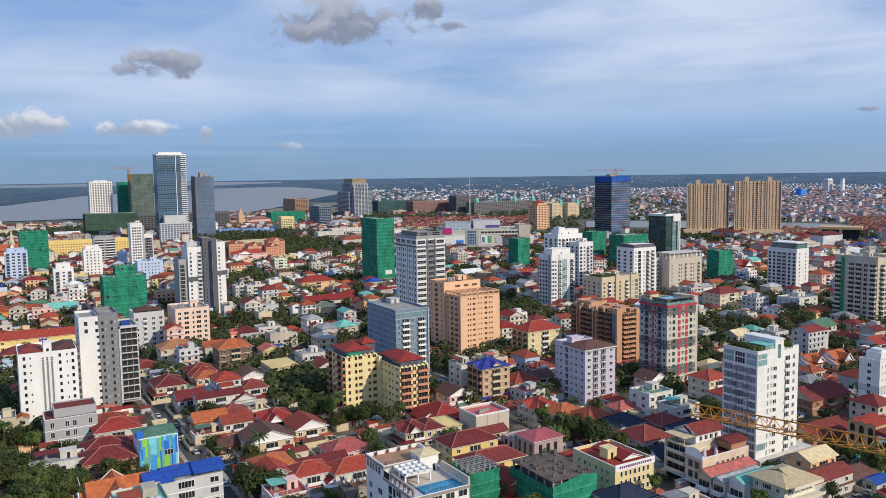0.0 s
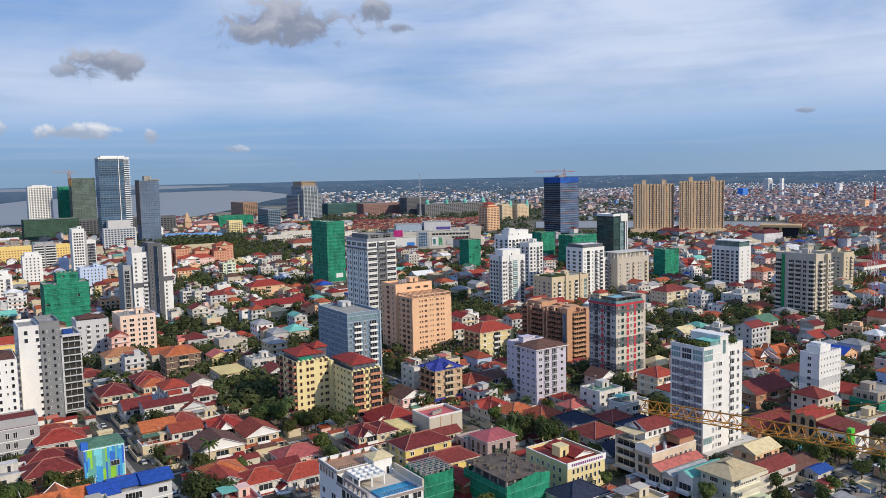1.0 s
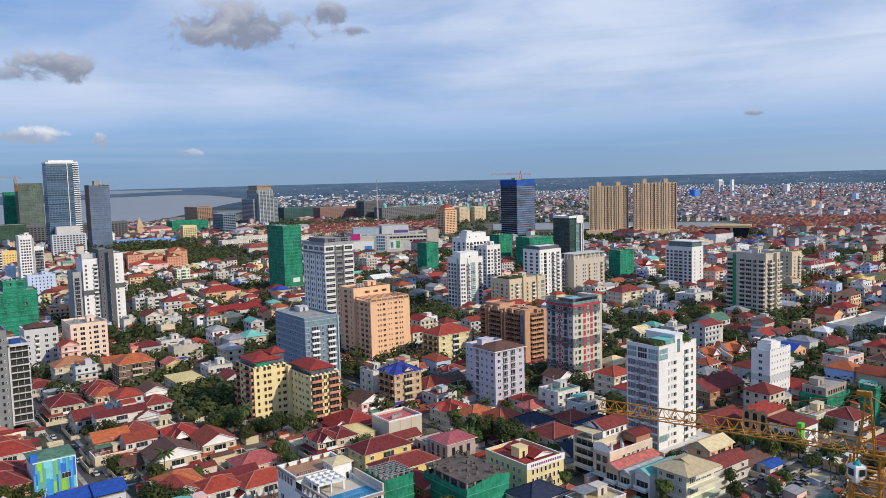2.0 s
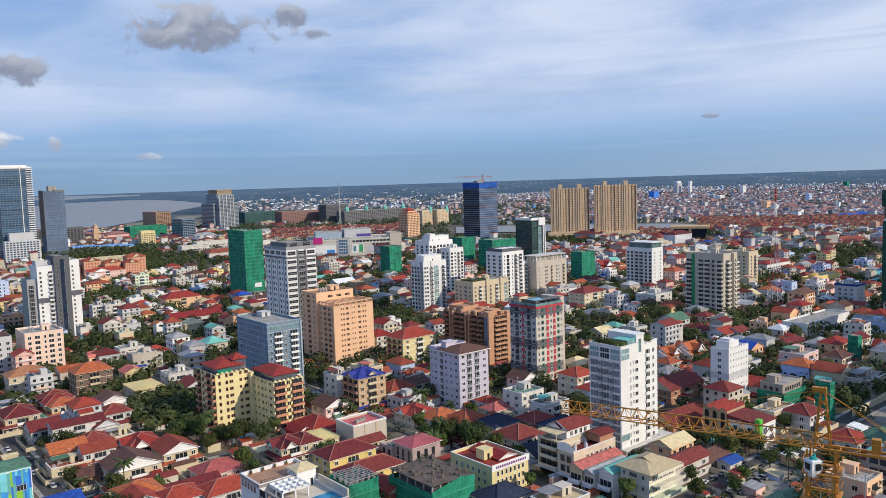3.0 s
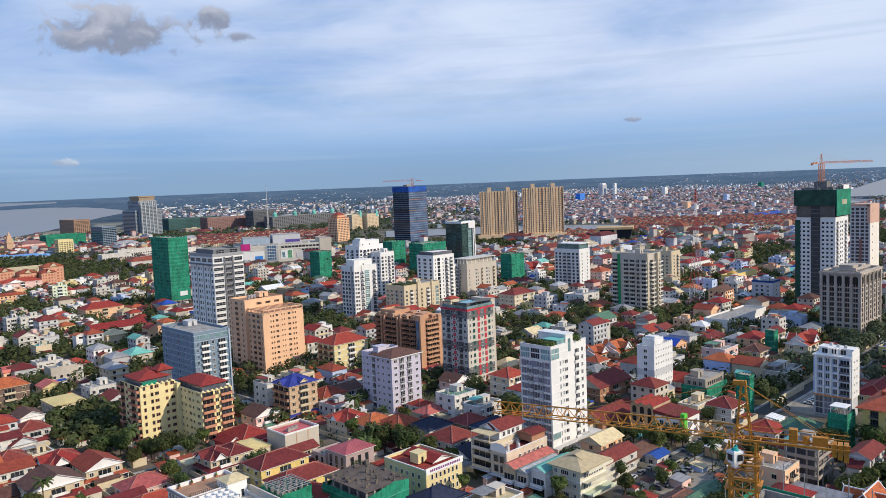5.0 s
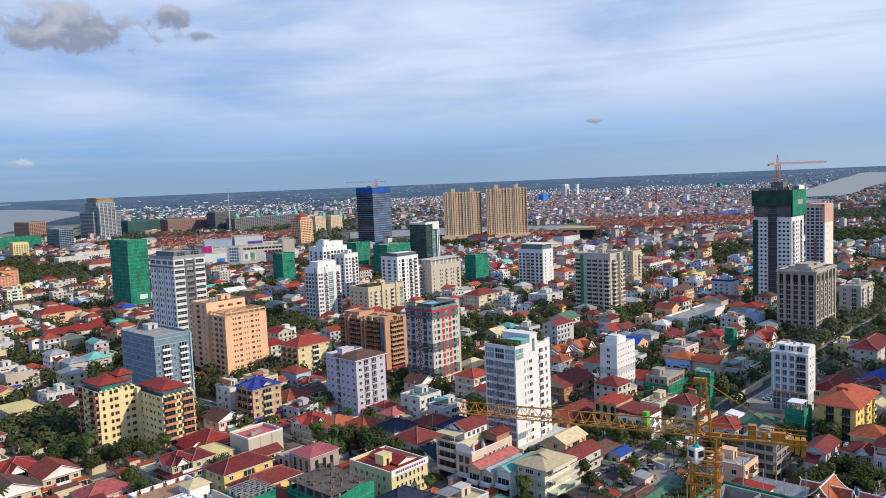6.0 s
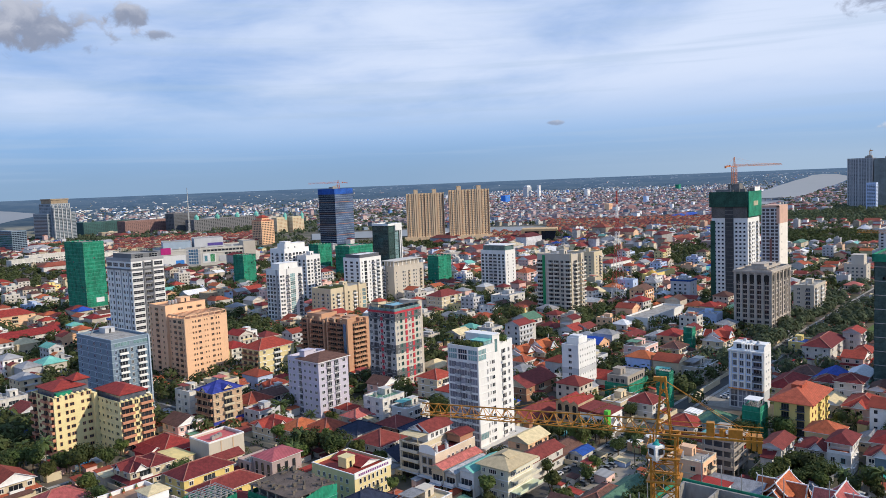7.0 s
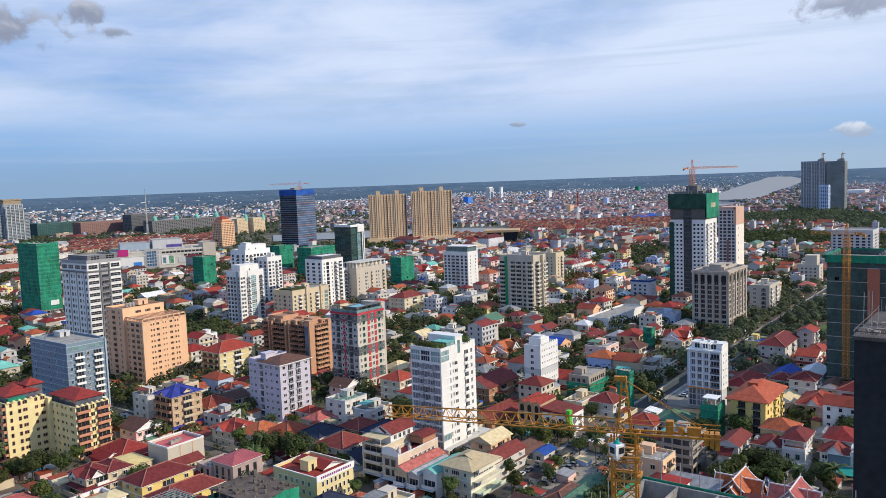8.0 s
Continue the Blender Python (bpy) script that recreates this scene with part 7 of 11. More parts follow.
def villa(x, y, wx, wy, storeys, kind, rc, wc, turn=0.0, keep=True, rise=None, fh=3.3, group="", plot=0.0):
    """A low house centred on x, y: walls with string courses, windows, a balcony and the roof."""
    wall, roof = AGED_WHITE if wc == "white" else WALL[wc], ROOF[rc]
    b = thing("house", x, y, "%s house with a %s %s roof" % (wc, ROOF_WORDS[rc], SHAPE_WORDS[kind]), "house", turn, group)
    if keep:
        reserve(x - wx / 2, y - wy / 2, wx, wy, 1.0)
    h = storeys * fh
    x0, x1, y0, y1 = -wx / 2, wx / 2, -wy / 2, wy / 2
    low = kind == "flat"
    trim = WALL["cream"] if wc in ("tan", "brown", "peach", "terracotta", "umber") else (WALL["white"] if wc != "white" else WALL["lightgrey"])
    shell(b, x0, x1, y0, y1, 0, h + (0.9 if low else 0.1), wall, deck=roof if low and rc != "white" else DECK, bands=0.10 if storeys > 1 else 0.0, fh=fh, base=fh, parapet=0.9 if low else 0.1, band_mat=trim)
    rise = rise or min(wx, wy) * 0.27
    o = 0.7
    s = Shape()
    if kind == "hip":
        s.hip(x0 - o, x1 + o, y0 - o, y1 + o, h + 0.15, rise, edge=1)
    elif kind == "gx":
        s.gable(x0 - o, x1 + o, y0 - o, y1 + o, h + 0.15, rise, "x")
    elif kind == "gy":
        s.gable(x0 - o, x1 + o, y0 - o, y1 + o, h + 0.15, rise, "y")
    elif kind == "cross":
        s.hip(x0 - o, x1 + o, y0 - o, y1 + o, h + 0.15, rise, edge=1)
        s.gable(x0 + wx * 0.1, x0 + wx * 0.55, y0 - 1.6, y0 + wy * 0.5, h + 0.2, rise * 0.8, "y")
        s.gable(x0 - 1.5, x0 + wx * 0.5, y0 + wy * 0.35, y0 + wy * 0.75, h + 0.2, rise * 0.7, "x")
    elif kind == "khmer":
        r = rise * 1.5
        s.gable(x0 - o, x1 + o, y0 - o, y1 + o, h + 0.15, r * 0.6, "x")
        s.gable(x0 + wx * 0.06, x1 - wx * 0.06, y0 + wy * 0.14, y1 - wy * 0.14, h + 0.15 + r * 0.42, r * 0.65, "x")
        s.gable(x0 + wx * 0.25, x1 - wx * 0.25, y0 - 1.8, y1 + 1.2, h + 0.15 + r * 0.30, r * 0.7, "y")
        for e in (x0, x1):
            s.bar((e, 0, h + r * 1.0), (e + (0.6 if e > 0 else -0.6), 0, h + r * 1.45), 0.2, 1)
    near = math.hypot(x, y) < 470
    if kind in ("hip", "cross") and near:
        # raised ridge and hip caps
        r = min(wx, wy) / 2 + o
        za, zt = h + 0.2, h + 0.2 + rise
        if wx >= wy:
            ends, own = ((x0 - o + r, 0), (x1 + o - r, 0)), (0, 1, 1, 0)
        else:
            ends, own = ((0, y0 - o + r), (0, y1 + o - r)), (0, 0, 1, 1)
        if abs(wx - wy) > 0.2:
            s.bar((*ends[0], zt), (*ends[1], zt), 0.34, 2)
        for (cx, cy), e in zip(((x0 - o, y0 - o), (x1 + o, y0 - o), (x1 + o, y1 + o), (x0 - o, y1 + o)), own):
            s.bar((cx, cy, za), (*ends[e], zt), 0.28, 2)
    if kind == "khmer":
        # white bargeboards
        r = rise * 1.5
        for e in (x0 - o, x1 + o):
            for ye in (y0 - o, y1 + o):
                s.bar((e, ye, h + 0.2), (e, 0, h + 0.2 + r * 0.6), 0.35, 3)
        for ye in (y0 - 1.8, y1 + 1.2):
            for e in (x0 + wx * 0.25, x1 - wx * 0.25):
                s.bar((e, ye, h + 0.2 + r * 0.3), (0, ye, h + 0.2 + r), 0.35, 3)
    if kind != "flat":
        part("roof", s, [roof, trim, roof if rc in ("navy", "blue", "royal", "grey", "cream", "green", "teal") else RIDGE, WALL["white"]], b)
    else:
        if wx * wy > 70:
            core(b, x0 + wx * 0.55, x0 + wx * 0.85, y0 + wy * 0.5, y0 + wy * 0.85, h, h + 2.7, wall)
        tanks(b, [(x0 + wx * 0.3, y0 + wy * 0.7)], h)
    pick = (int(abs(x) * 3) + int(abs(y) * 5)) % 7
    mood = (int(abs(x) * 7) + int(abs(y) * 3)) % 11
    if storeys > 1 and near and kind != "flat" and mood % 2 == 0 and wx < 20:
        # a lean-to tile skirt over the ground floor
        k = Shape()
        zs, zo, d = fh + 0.5, fh - 0.35, 1.9
        for p, q in (((x0, y0), (x1, y0)), ((x1, y0), (x1, y1)), ((x0, y1), (x0, y0))):
            op = (p[0] + (d if p[0] > 0 else -d), p[1] + (d if p[1] > 0 else -d))
            oq = (q[0] + (d if q[0] > 0 else -d), q[1] + (d if q[1] > 0 else -d))
            k.face([(*op, zo), (*oq, zo), (*q, zs), (*p, zs)], 0)
            k.face([(*op, zo - 0.15), (*p, zs - 0.15), (*q, zs - 0.15), (*oq, zo - 0.15)], 0)
            k.face([(*op, zo - 0.15), (*oq, zo - 0.15), (*oq, zo), (*op, zo)], 1)
        for i in range(4):
            k.box(x0 - 1.4 + (wx + 2.6) * i / 3, x0 - 1.2 + (wx + 2.6) * i / 3, y0 - 1.55, y0 - 1.35, 0, fh - 0.4, 1)
        part("veranda", k, [roof, trim], b, "tiled veranda on posts")
    if near and kind in ("hip", "cross", "gx") and mood in (1, 3, 6, 8) and 9 < wx < 22:
        # a lower wing under its own roof
        g = Shape()
        gw, gd, gh = wx * 0.45, wy * 0.5, max(3.0, h - 2.6)
        gx, gy = (x1 - gw * 0.5, y0 - gd * 0.55) if mood in (1, 6) else (x0 - gw * 0.45, y0 + wy * 0.3)
        g.box(gx, gx + gw, gy, gy + gd, 0, gh, 1)
        if mood in (1, 8):
            g.hip(gx - 0.6, gx + gw + 0.6, gy - 0.6, gy + gd + 0.6, gh + 0.1, gw * 0.26, 0, edge=2)
        else:
            g.gable(gx - 0.5, gx + gw + 0.5, gy - 0.8, gy + gd + 0.4, gh + 0.1, gw * 0.3, "y", 0, 2)
        wing = part("wing", g, [roof, wall, trim], b)
        for i in range(max(1, int(gh / fh))):
            part("window", window(1.6, 1.3, 0.9, trim), (), wing, loc=(gx + gw / 2, gy, 0.1 + i * fh))
    if kind == "flat" and near:
        q = Shape()
        q.box(x0 + 1, x0 + 2.2, y0 + 1, y0 + 1.9, h, h + 0.9).box(x0 + 1, x0 + 2.2, y0 + 2.4, y0 + 3.3, h, h + 0.9)
        for i in range(5):
            q.bar((x0 + 0.5 + i * wx * 0.12, y0 + 0.5, h), (x0 + 0.5 + i * wx * 0.12, y0 + 0.5, h + 2.2), 0.1)
        q.bar((x0 + 0.5, y0 + 0.5, h + 2.2), (x0 + 0.5 + wx * 0.48, y0 + 0.5, h + 2.2), 0.1).bar((x0 + wx * 0.6, y1 - 1, h), (x0 + wx * 0.6, y1 - 1, h + 5.0), 0.07).bar((x0 + wx * 0.6 - 0.7, y1 - 1, h + 4.6), (x0 + wx * 0.6 + 0.7, y1 - 1, h + 4.6), 0.06)
        part("rooftop_units", q, LG, b, "air-conditioning units, clothes frame and aerial")
        if mood % 3 == 0:
            part("roof_awning", Shape().box(x0 + wx * 0.1, x0 + wx * 0.55, y0 + wy * 0.45, y1 - 0.4, h + 2.5, h + 2.65).bar((x0 + wx * 0.12, y0 + wy * 0.47, h), (x0 + wx * 0.12, y0 + wy * 0.47, h + 2.5), 0.12).bar((x0 + wx * 0.53, y0 + wy * 0.47, h), (x0 + wx * 0.53, y0 + wy * 0.47, h + 2.5), 0.12),
                 ROOF[("maroon", "grey", "green", "teal")[mood % 4]], b, "sheet-metal roof awning on posts")
    if storeys > 1 and pick < 5:
        a = Shape()
        if pick % 2:
            a.box(x1, x1 + 3.6, y0 + wy * 0.1, y0 + wy * 0.8, 0, 3.0, 1)
            a.hip(x1 - 0.1, x1 + 4.2, y0 - 0.3 + wy * 0.1, y0 + wy * 0.8 + 0.5, 3.1, 1.0, 0, ridge=1.2)
        else:
            a.box(x0 + wx * 0.15, x0 + wx * 0.75, y0 - 4.2, y0 - 1.4, 0, 3.0, 1)
            a.gable(x0 + wx * 0.1, x0 + wx * 0.8, y0 - 4.8, y0 - 1.0, 3.1, 0.9, "x", 0, 1)
        part("annex", a, [ROOF[("maroon", "grey", "rust", "green", "brown")[pick]], wall], b, "low annex with its own sheet roof")
    if rc == "royal":
        d = Shape()
        d.gable(x0 + wx * 0.35, x0 + wx * 0.65, y0 - o - 0.2, y0 + wy * 0.35, h + rise * 0.35, rise * 0.45, "y")
        d.gable(x0 - o - 0.2, x0 + wx * 0.3, y0 + wy * 0.3, y0 + wy * 0.7, h + 0.3, rise * 0.6, "x")
        part("dormer", d, [roof, WALL["cream"]], b, "cream gabled dormer")
    if keep and wx < 22:
        part("garden_wall", Shape().ring(x0 - 3.2, x1 + 3.0, y0 - 4.6, y1 + 2.6, 0, 1.9, 0.2), WALL["cream"], b)
    if plot:
        part("garden_wall", Shape().ring(-plot / 2, plot / 2, -plot / 2, plot / 2, 0, 2.1, 0.22), WALL["tan"], b)
    win = window(1.4, 1.4, 0.9, trim, hood=storeys > 1)
    wins = window(0.9, 1.2, 1.0, trim, bars=0)
    ns, nw = max(1, int(wx / 4.2)), max(1, int(wy / 4.6))
    if storeys > 1 and wx > 9:
        facade(b, "S", x0, x1, y0, fh + 0.1, fh, storeys - 1, [(0.5, balcony(min(5.0, wx * 0.4), 1.3, slab=trim, rail=trim))])
        facade(b, "S", x0, x1, y0, 0.1, fh, storeys, [(0.14, win), (0.86, win)])
    else:
        facade(b, "S", x0, x1, y0, 0.1, fh, storeys, spread(ns, win, 0.05, 0.95))
    if storeys > 4:
        facade(b, "W", y0, y1, x0, fh + 0.1, fh, storeys - 1, spread(3, balcony(3.6, 1.1, slab=WALL["tan"], rail=WALL["brown"]), 0.02, 0.98))
    else:
        facade(b, "W", y0, y1, x0, 0.1, fh, storeys, spread(nw, wins if nw > 2 else win, 0.05, 0.95))
    return b


villa(111.0, 424.9, 18, 14, 4, "hip", "orange", "umber")
villa(91.4, 467.8, 18, 12, 2, "hip", "tan", "offwhite")
villa(154.8, 501.2, 15, 11, 2, "flat", "white", "white")
villa(146.1, 398.2, 13, 12, 3, "flat", "white", "white")
villa(147.9, 381.6, 11, 13, 2, "gy", "maroon", "white")
villa(89.2, 407.1, 14, 13, 2, "hip", "maroon", "offwhite")
villa(91.6, 399.2, 12, 9, 1, "hip", "orange", "cream")
villa(96.8, 386.8, 15, 9, 1, "gx", "cream", "cream")
villa(102.9, 361.2, 12, 12, 2, "hip", "maroon", "white")
villa(82.3, 374.7, 12, 10, 1, "gx", "grey", "white")
villa(82.9, 344.0, 20, 9, 3, "gx", "maroon", "white", rise=1.6)
villa(73.5, 359.1, 12, 12, 2, "gx", "maroon", "white")
villa(73.3, 322.2, 13, 11, 2, "gx", "orange", "brown")
villa(84.0, 325.0, 12, 12, 2, "hip", "maroon", "cream")
villa(82.1, 313.3, 12, 9, 2, "gx", "rust", "white")
villa(95.9, 333.3, 11, 9, 1, "flat", "cream", "cream")
villa(97.3, 308.6, 13, 14, 2, "cross", "red", "cream")
villa(104.5, 292.5, 13, 14, 2, "gy", "rust", "cream")
villa(86.5, 287.0, 17, 15, 2, "gy", "brown", "cream")
villa(71.5, 312.1, 14, 9, 1, "flat", "rust", "cream")
villa(77.7, 296.2, 15, 9, 1, "gx", "brown", "brown")
villa(94.5, 258.6, 24, 9, 1, "gx", "maroon", "white")
villa(102.3, 240.6, 17, 11, 2, "hip", "red", "white")
villa(87.8, 244.9, 14, 11, 2, "hip", "red", "offwhite")
villa(110.9, 267.5, 16, 12, 1, "hip", "pink", "pink")
villa(79.5, 258.8, 13, 11, 2, "hip", "orange", "white")
villa(162.7, 285.6, 16, 20, 1, "hip", "red", "red")
villa(138.2, 265.7, 11, 12, 2, "cross", "maroon", "cream")
villa(144.6, 264.6, 9, 12, 2, "hip", "maroon", "cream")
villa(149.4, 242.3, 20, 12, 2, "hip", "maroon", "yellow")
villa(146.4, 222.0, 22, 11, 2, "hip", "maroon", "yellow")
villa(162.3, 245.9, 11, 7, 2, "gx", "maroon", "cream")
villa(197.0, 299.5, 15, 13, 5, "hip", "royal", "tan")
villa(194.8, 319.6, 8, 12, 4, "flat", "white", "white")
villa(198.8, 262.9, 13, 14, 2, "cross", "red", "cream")
villa(201.9, 249.9, 14, 12, 2, "hip", "orange", "cream")
villa(207.1, 239.6, 14, 14, 2, "hip", "orange", "white")
villa(212.7, 226.9, 13, 12, 2, "hip", "navy", "white")
villa(209.5, 200.1, 18, 12, 1, "gx", "navy", "grey")
villa(229.0, 207.2, 15, 11, 2, "hip", "navy", "offwhite")
villa(208.5, 210.4, 14, 14, 2, "hip", "maroon", "offwhite")
villa(227.0, 219.3, 12, 11, 2, "hip", "maroon", "brown")
villa(141.7, 203.6, 8, 12, 2, "gy", "red", "terracotta")
villa(163.3, 173.1, 15, 12, 2, "hip", "navy", "cream")
villa(174.9, 170.8, 12, 11, 1, "hip", "rust", "brown")
villa(174.1, 158.2, 15, 11, 2, "flat", "cream", "beige")
villa(245.1, 243.8, 14, 12, 3, "flat", "green", "white")
villa(239.8, 222.8, 14, 9, 3, "flat", "white", "offwhite")
villa(234.3, 249.5, 12, 9, 1, "hip", "pink", "offwhite")
villa(238.7, 261.0, 8, 8, 1, "hip", "red", "offwhite")
villa(275.1, 238.3, 13, 12, 4, "hip", "red", "cream")
villa(216.1, 301.4, 14, 13, 2, "hip", "rust", "tan")
villa(226.5, 302.4, 14, 10, 2, "gx", "brown", "offwhite")
villa(233.5, 305.1, 9, 9, 2, "flat", "white", "white")
villa(268.5, 357.2, 24, 16, 5, "hip", "red", "paleyellow")
villa(373.0, 242.2, 14, 13, 2, "khmer", "orange", "cream")
villa(359.6, 247.0, 13, 10, 2, "khmer", "orange", "cream")
villa(345.8, 236.9, 10, 9, 2, "hip", "orange", "offwhite")
villa(345.3, 226.3, 13, 9, 1, "gx", "rust", "cream")
villa(311.5, 211.0, 26, 16, 2, "gx", "maroon", "brown")
villa(278.7, 185.6, 28, 13, 1, "gx", "maroon", "brown")
villa(305.8, 158.5, 17, 9, 2, "flat", "cream", "cream")
villa(310.1, 148.7, 12, 12, 2, "hip", "maroon", "offwhite")
villa(396.4, 192.1, 16, 13, 3, "flat", "white", "pink")
villa(290.1, 122.5, 12, 12, 2, "hip", "red", "white")
villa(237.2, 98.1, 11, 12, 4, "flat", "white", "peach")
villa(241.3, 163.8, 14, 9, 2, "gx", "cream", "peach")
villa(226.9, 151.3, 24, 8, 2, "gx", "maroon", "offwhite")
villa(239.7, 151.9, 26, 9, 1, "gx", "brown", "white")
villa(246.9, 144.1, 8, 5, 1, "gx", "blue", "white")
villa(220.2, 114.3, 24, 9, 1, "gx", "green", "offwhite")
villa(214.3, 117.7, 18, 10, 1, "hip", "brown", "brown")
villa(299.2, 114.1, 15, 12, 2, "hip", "green", "offwhite")
villa(337.1, 181.6, 12, 12, 2, "gy", "red", "white")
villa(382.0, 153.2, 20, 12, 2, "flat", "white", "beige")
villa(400.6, 170.0, 12, 10, 1, "hip", "maroon", "offwhite")
villa(416.0, 181.3, 13, 11, 2, "hip", "brown", "cream")
villa(432.1, 162.5, 15, 12, 3, "khmer", "red", "cream")
villa(442.2, 203.0, 14, 10, 2, "hip", "grey", "white")
villa(445.7, 222.2, 26, 12, 1, "hip", "maroon", "offwhite")
villa(411.9, 307.8, 12, 12, 2, "flat", "white", "white")
villa(370.3, 106.8, 26, 12, 2, "hip", "red", "cream")
villa(276.0, 83.2, 15, 7, 3, "gx", "maroon", "white")
villa(236.7, 83.2, 12, 16, 2, "gy", "grey", "offwhite")
villa(352.5, 71.0, 18, 14, 2, "cross", "red", "pink")
villa(363.0, 86.0, 17, 8, 1, "gx", "cream", "cream")
villa(375.2, 81.5, 12, 11, 3, "hip", "maroon", "offwhite")
villa(382.7, 92.3, 10, 10, 2, "hip", "maroon", "cream")
villa(380.7, 70.9, 14, 8, 2, "gx", "brown", "cream")
villa(452.0, 111.5, 34, 14, 3, "hip", "maroon", "white")
villa(471.0, 101.0, 12, 9, 4, "gx", "red", "white")
villa(455.0, 92.5, 15, 9, 2, "hip", "red", "white")
villa(439.6, 93.6, 14, 10, 2, "gy", "red", "pink")
villa(407.4, 108.5, 14, 12, 1, "hip", "brown", "grey")
villa(405.0, 96.6, 17, 12, 1, "gx", "blue", "white")
villa(415.8, 86.4, 18, 10, 1, "gx", "white", "white")
villa(437.5, 74.9, 12, 12, 2, "hip", "red", "cream")
villa(28.8, 254.5, 20, 15, 2, "khmer", "orange", "white")
villa(15.6, 301.3, 18, 11, 2, "flat", "grey", "white")
villa(31.4, 296.1, 17, 13, 2, "hip", "maroon", "brown")
villa(32.1, 308.3, 16, 12, 2, "hip", "maroon", "offwhite")
villa(38.8, 331.0, 17, 13, 2, "hip", "red", "offwhite")
villa(38.4, 353.9, 14, 10, 1, "hip", "maroon", "cream")
villa(45.6, 316.2, 14, 10, 1, "hip", "red", "offwhite")
villa(70.2, 389.9, 14, 17, 2, "hip", "maroon", "cream")
villa(88.7, 399.0, 13, 13, 2, "hip", "red", "cream")
villa(89.2, 391.7, 12, 10, 2, "hip", "orange", "cream")
villa(87.5, 457.8, 19, 14, 3, "hip", "tan", "cream")
villa(23.5, 536.2, 60, 14, 3, "hip", "red", "yellow")
villa(8.5, 509.1, 14, 14, 2, "hip", "maroon", "yellow")
villa(8.8, 419.6, 10, 10, 2, "hip", "red", "cream")
villa(75.6, 231.9, 12, 12, 2, "flat", "pink", "pink")
villa(77.3, 250.3, 11, 12, 2, "gy", "red", "white")
villa(32.8, 841.2, 22, 14, 3, "hip", "red", "cream")
villa(13.9, 679.0, 30, 12, 2, "gx", "orange", "orange")
villa(44.8, 673.3, 20, 14, 2, "gx", "teal", "cream")
villa(68.6, 584.1, 16, 12, 3, "hip", "brown", "brown")
villa(69.4, 444.0, 14, 10, 1, "hip", "maroon", "offwhite")
villa(255.6, 677.7, 32, 18, 3, "hip", "red", "peach")
villa(232.3, 588.3, 40, 14, 2, "gx", "red", "white")
villa(181.4, 661.1, 10, 10, 4, "flat", "blue", "white")
villa(192.8, 656.1, 16, 10, 4, "flat", "white", "offwhite")
villa(220.4, 659.3, 24, 14, 2, "flat", "white", "white")
villa(271.3, 944.4, 40, 16, 4, "cross", "red", "pink")
villa(270.5, 824.7, 14, 12, 5, "flat", "cream", "palegreen")
villa(364.7, 860.2, 20, 14, 3, "flat", "white", "yellow")
villa(320.2, 768.5, 24, 14, 2, "flat", "white", "white")
villa(163.3, 479.0, 14, 12, 2, "hip", "red", "white")
villa(192.8, 481.9, 16, 10, 2, "hip", "maroon", "cream")
villa(203.8, 481.0, 18, 12, 2, "flat", "grey", "grey")
villa(420.2, 630.0, 30, 16, 3, "flat", "cream", "tan")
villa(416.9, 665.6, 22, 14, 2, "gx", "white", "white")
villa(462.4, 637.0, 20, 12, 2, "gx", "red", "yellow")
villa(304.6, 441.8, 14, 14, 2, "hip", "red", "offwhite")
villa(318.5, 424.5, 12, 12, 2, "hip", "maroon", "cream")
villa(480.7, 403.9, 26, 16, 4, "hip", "maroon", "cream")
villa(642.6, 518.6, 22, 16, 3, "khmer", "red", "cream")
villa(521.8, 370.1, 26, 16, 3, "flat", "grey", "white")
villa(497.7, 337.9, 20, 14, 2, "hip", "rust", "yellow")
villa(633.2, 426.4, 18, 14, 4, "hip", "rust", "pink")
villa(735.4, 491.5, 22, 14, 4, "gx", "maroon", "pink")
villa(433.3, 257.6, 14, 12, 2, "gx", "red", "white")
villa(443.1, 253.7, 12, 10, 2, "gx", "maroon", "white")
villa(578.0, 323.4, 20, 14, 2, "gx", "cream", "white")
villa(457.9, 347.0, 16, 12, 1, "hip", "orange", "white")
villa(453.4, 305.7, 16, 14, 2, "gx", "green", "white")
villa(425.3, 291.1, 18, 14, 1, "hip", "maroon", "white")
villa(433.6, 190.3, 16, 12, 3, "hip", "red", "peach")
villa(452.6, 187.2, 12, 10, 3, "gx", "maroon", "cream")
villa(357.1, 214.0, 12, 12, 2, "hip", "rust", "cream")
villa(462.5, 126.3, 14, 10, 2, "flat", "blue", "yellow")
villa(463.6, 173.4, 24, 10, 2, "gx", "red", "peach")



# ---- shophouses along the avenue ----


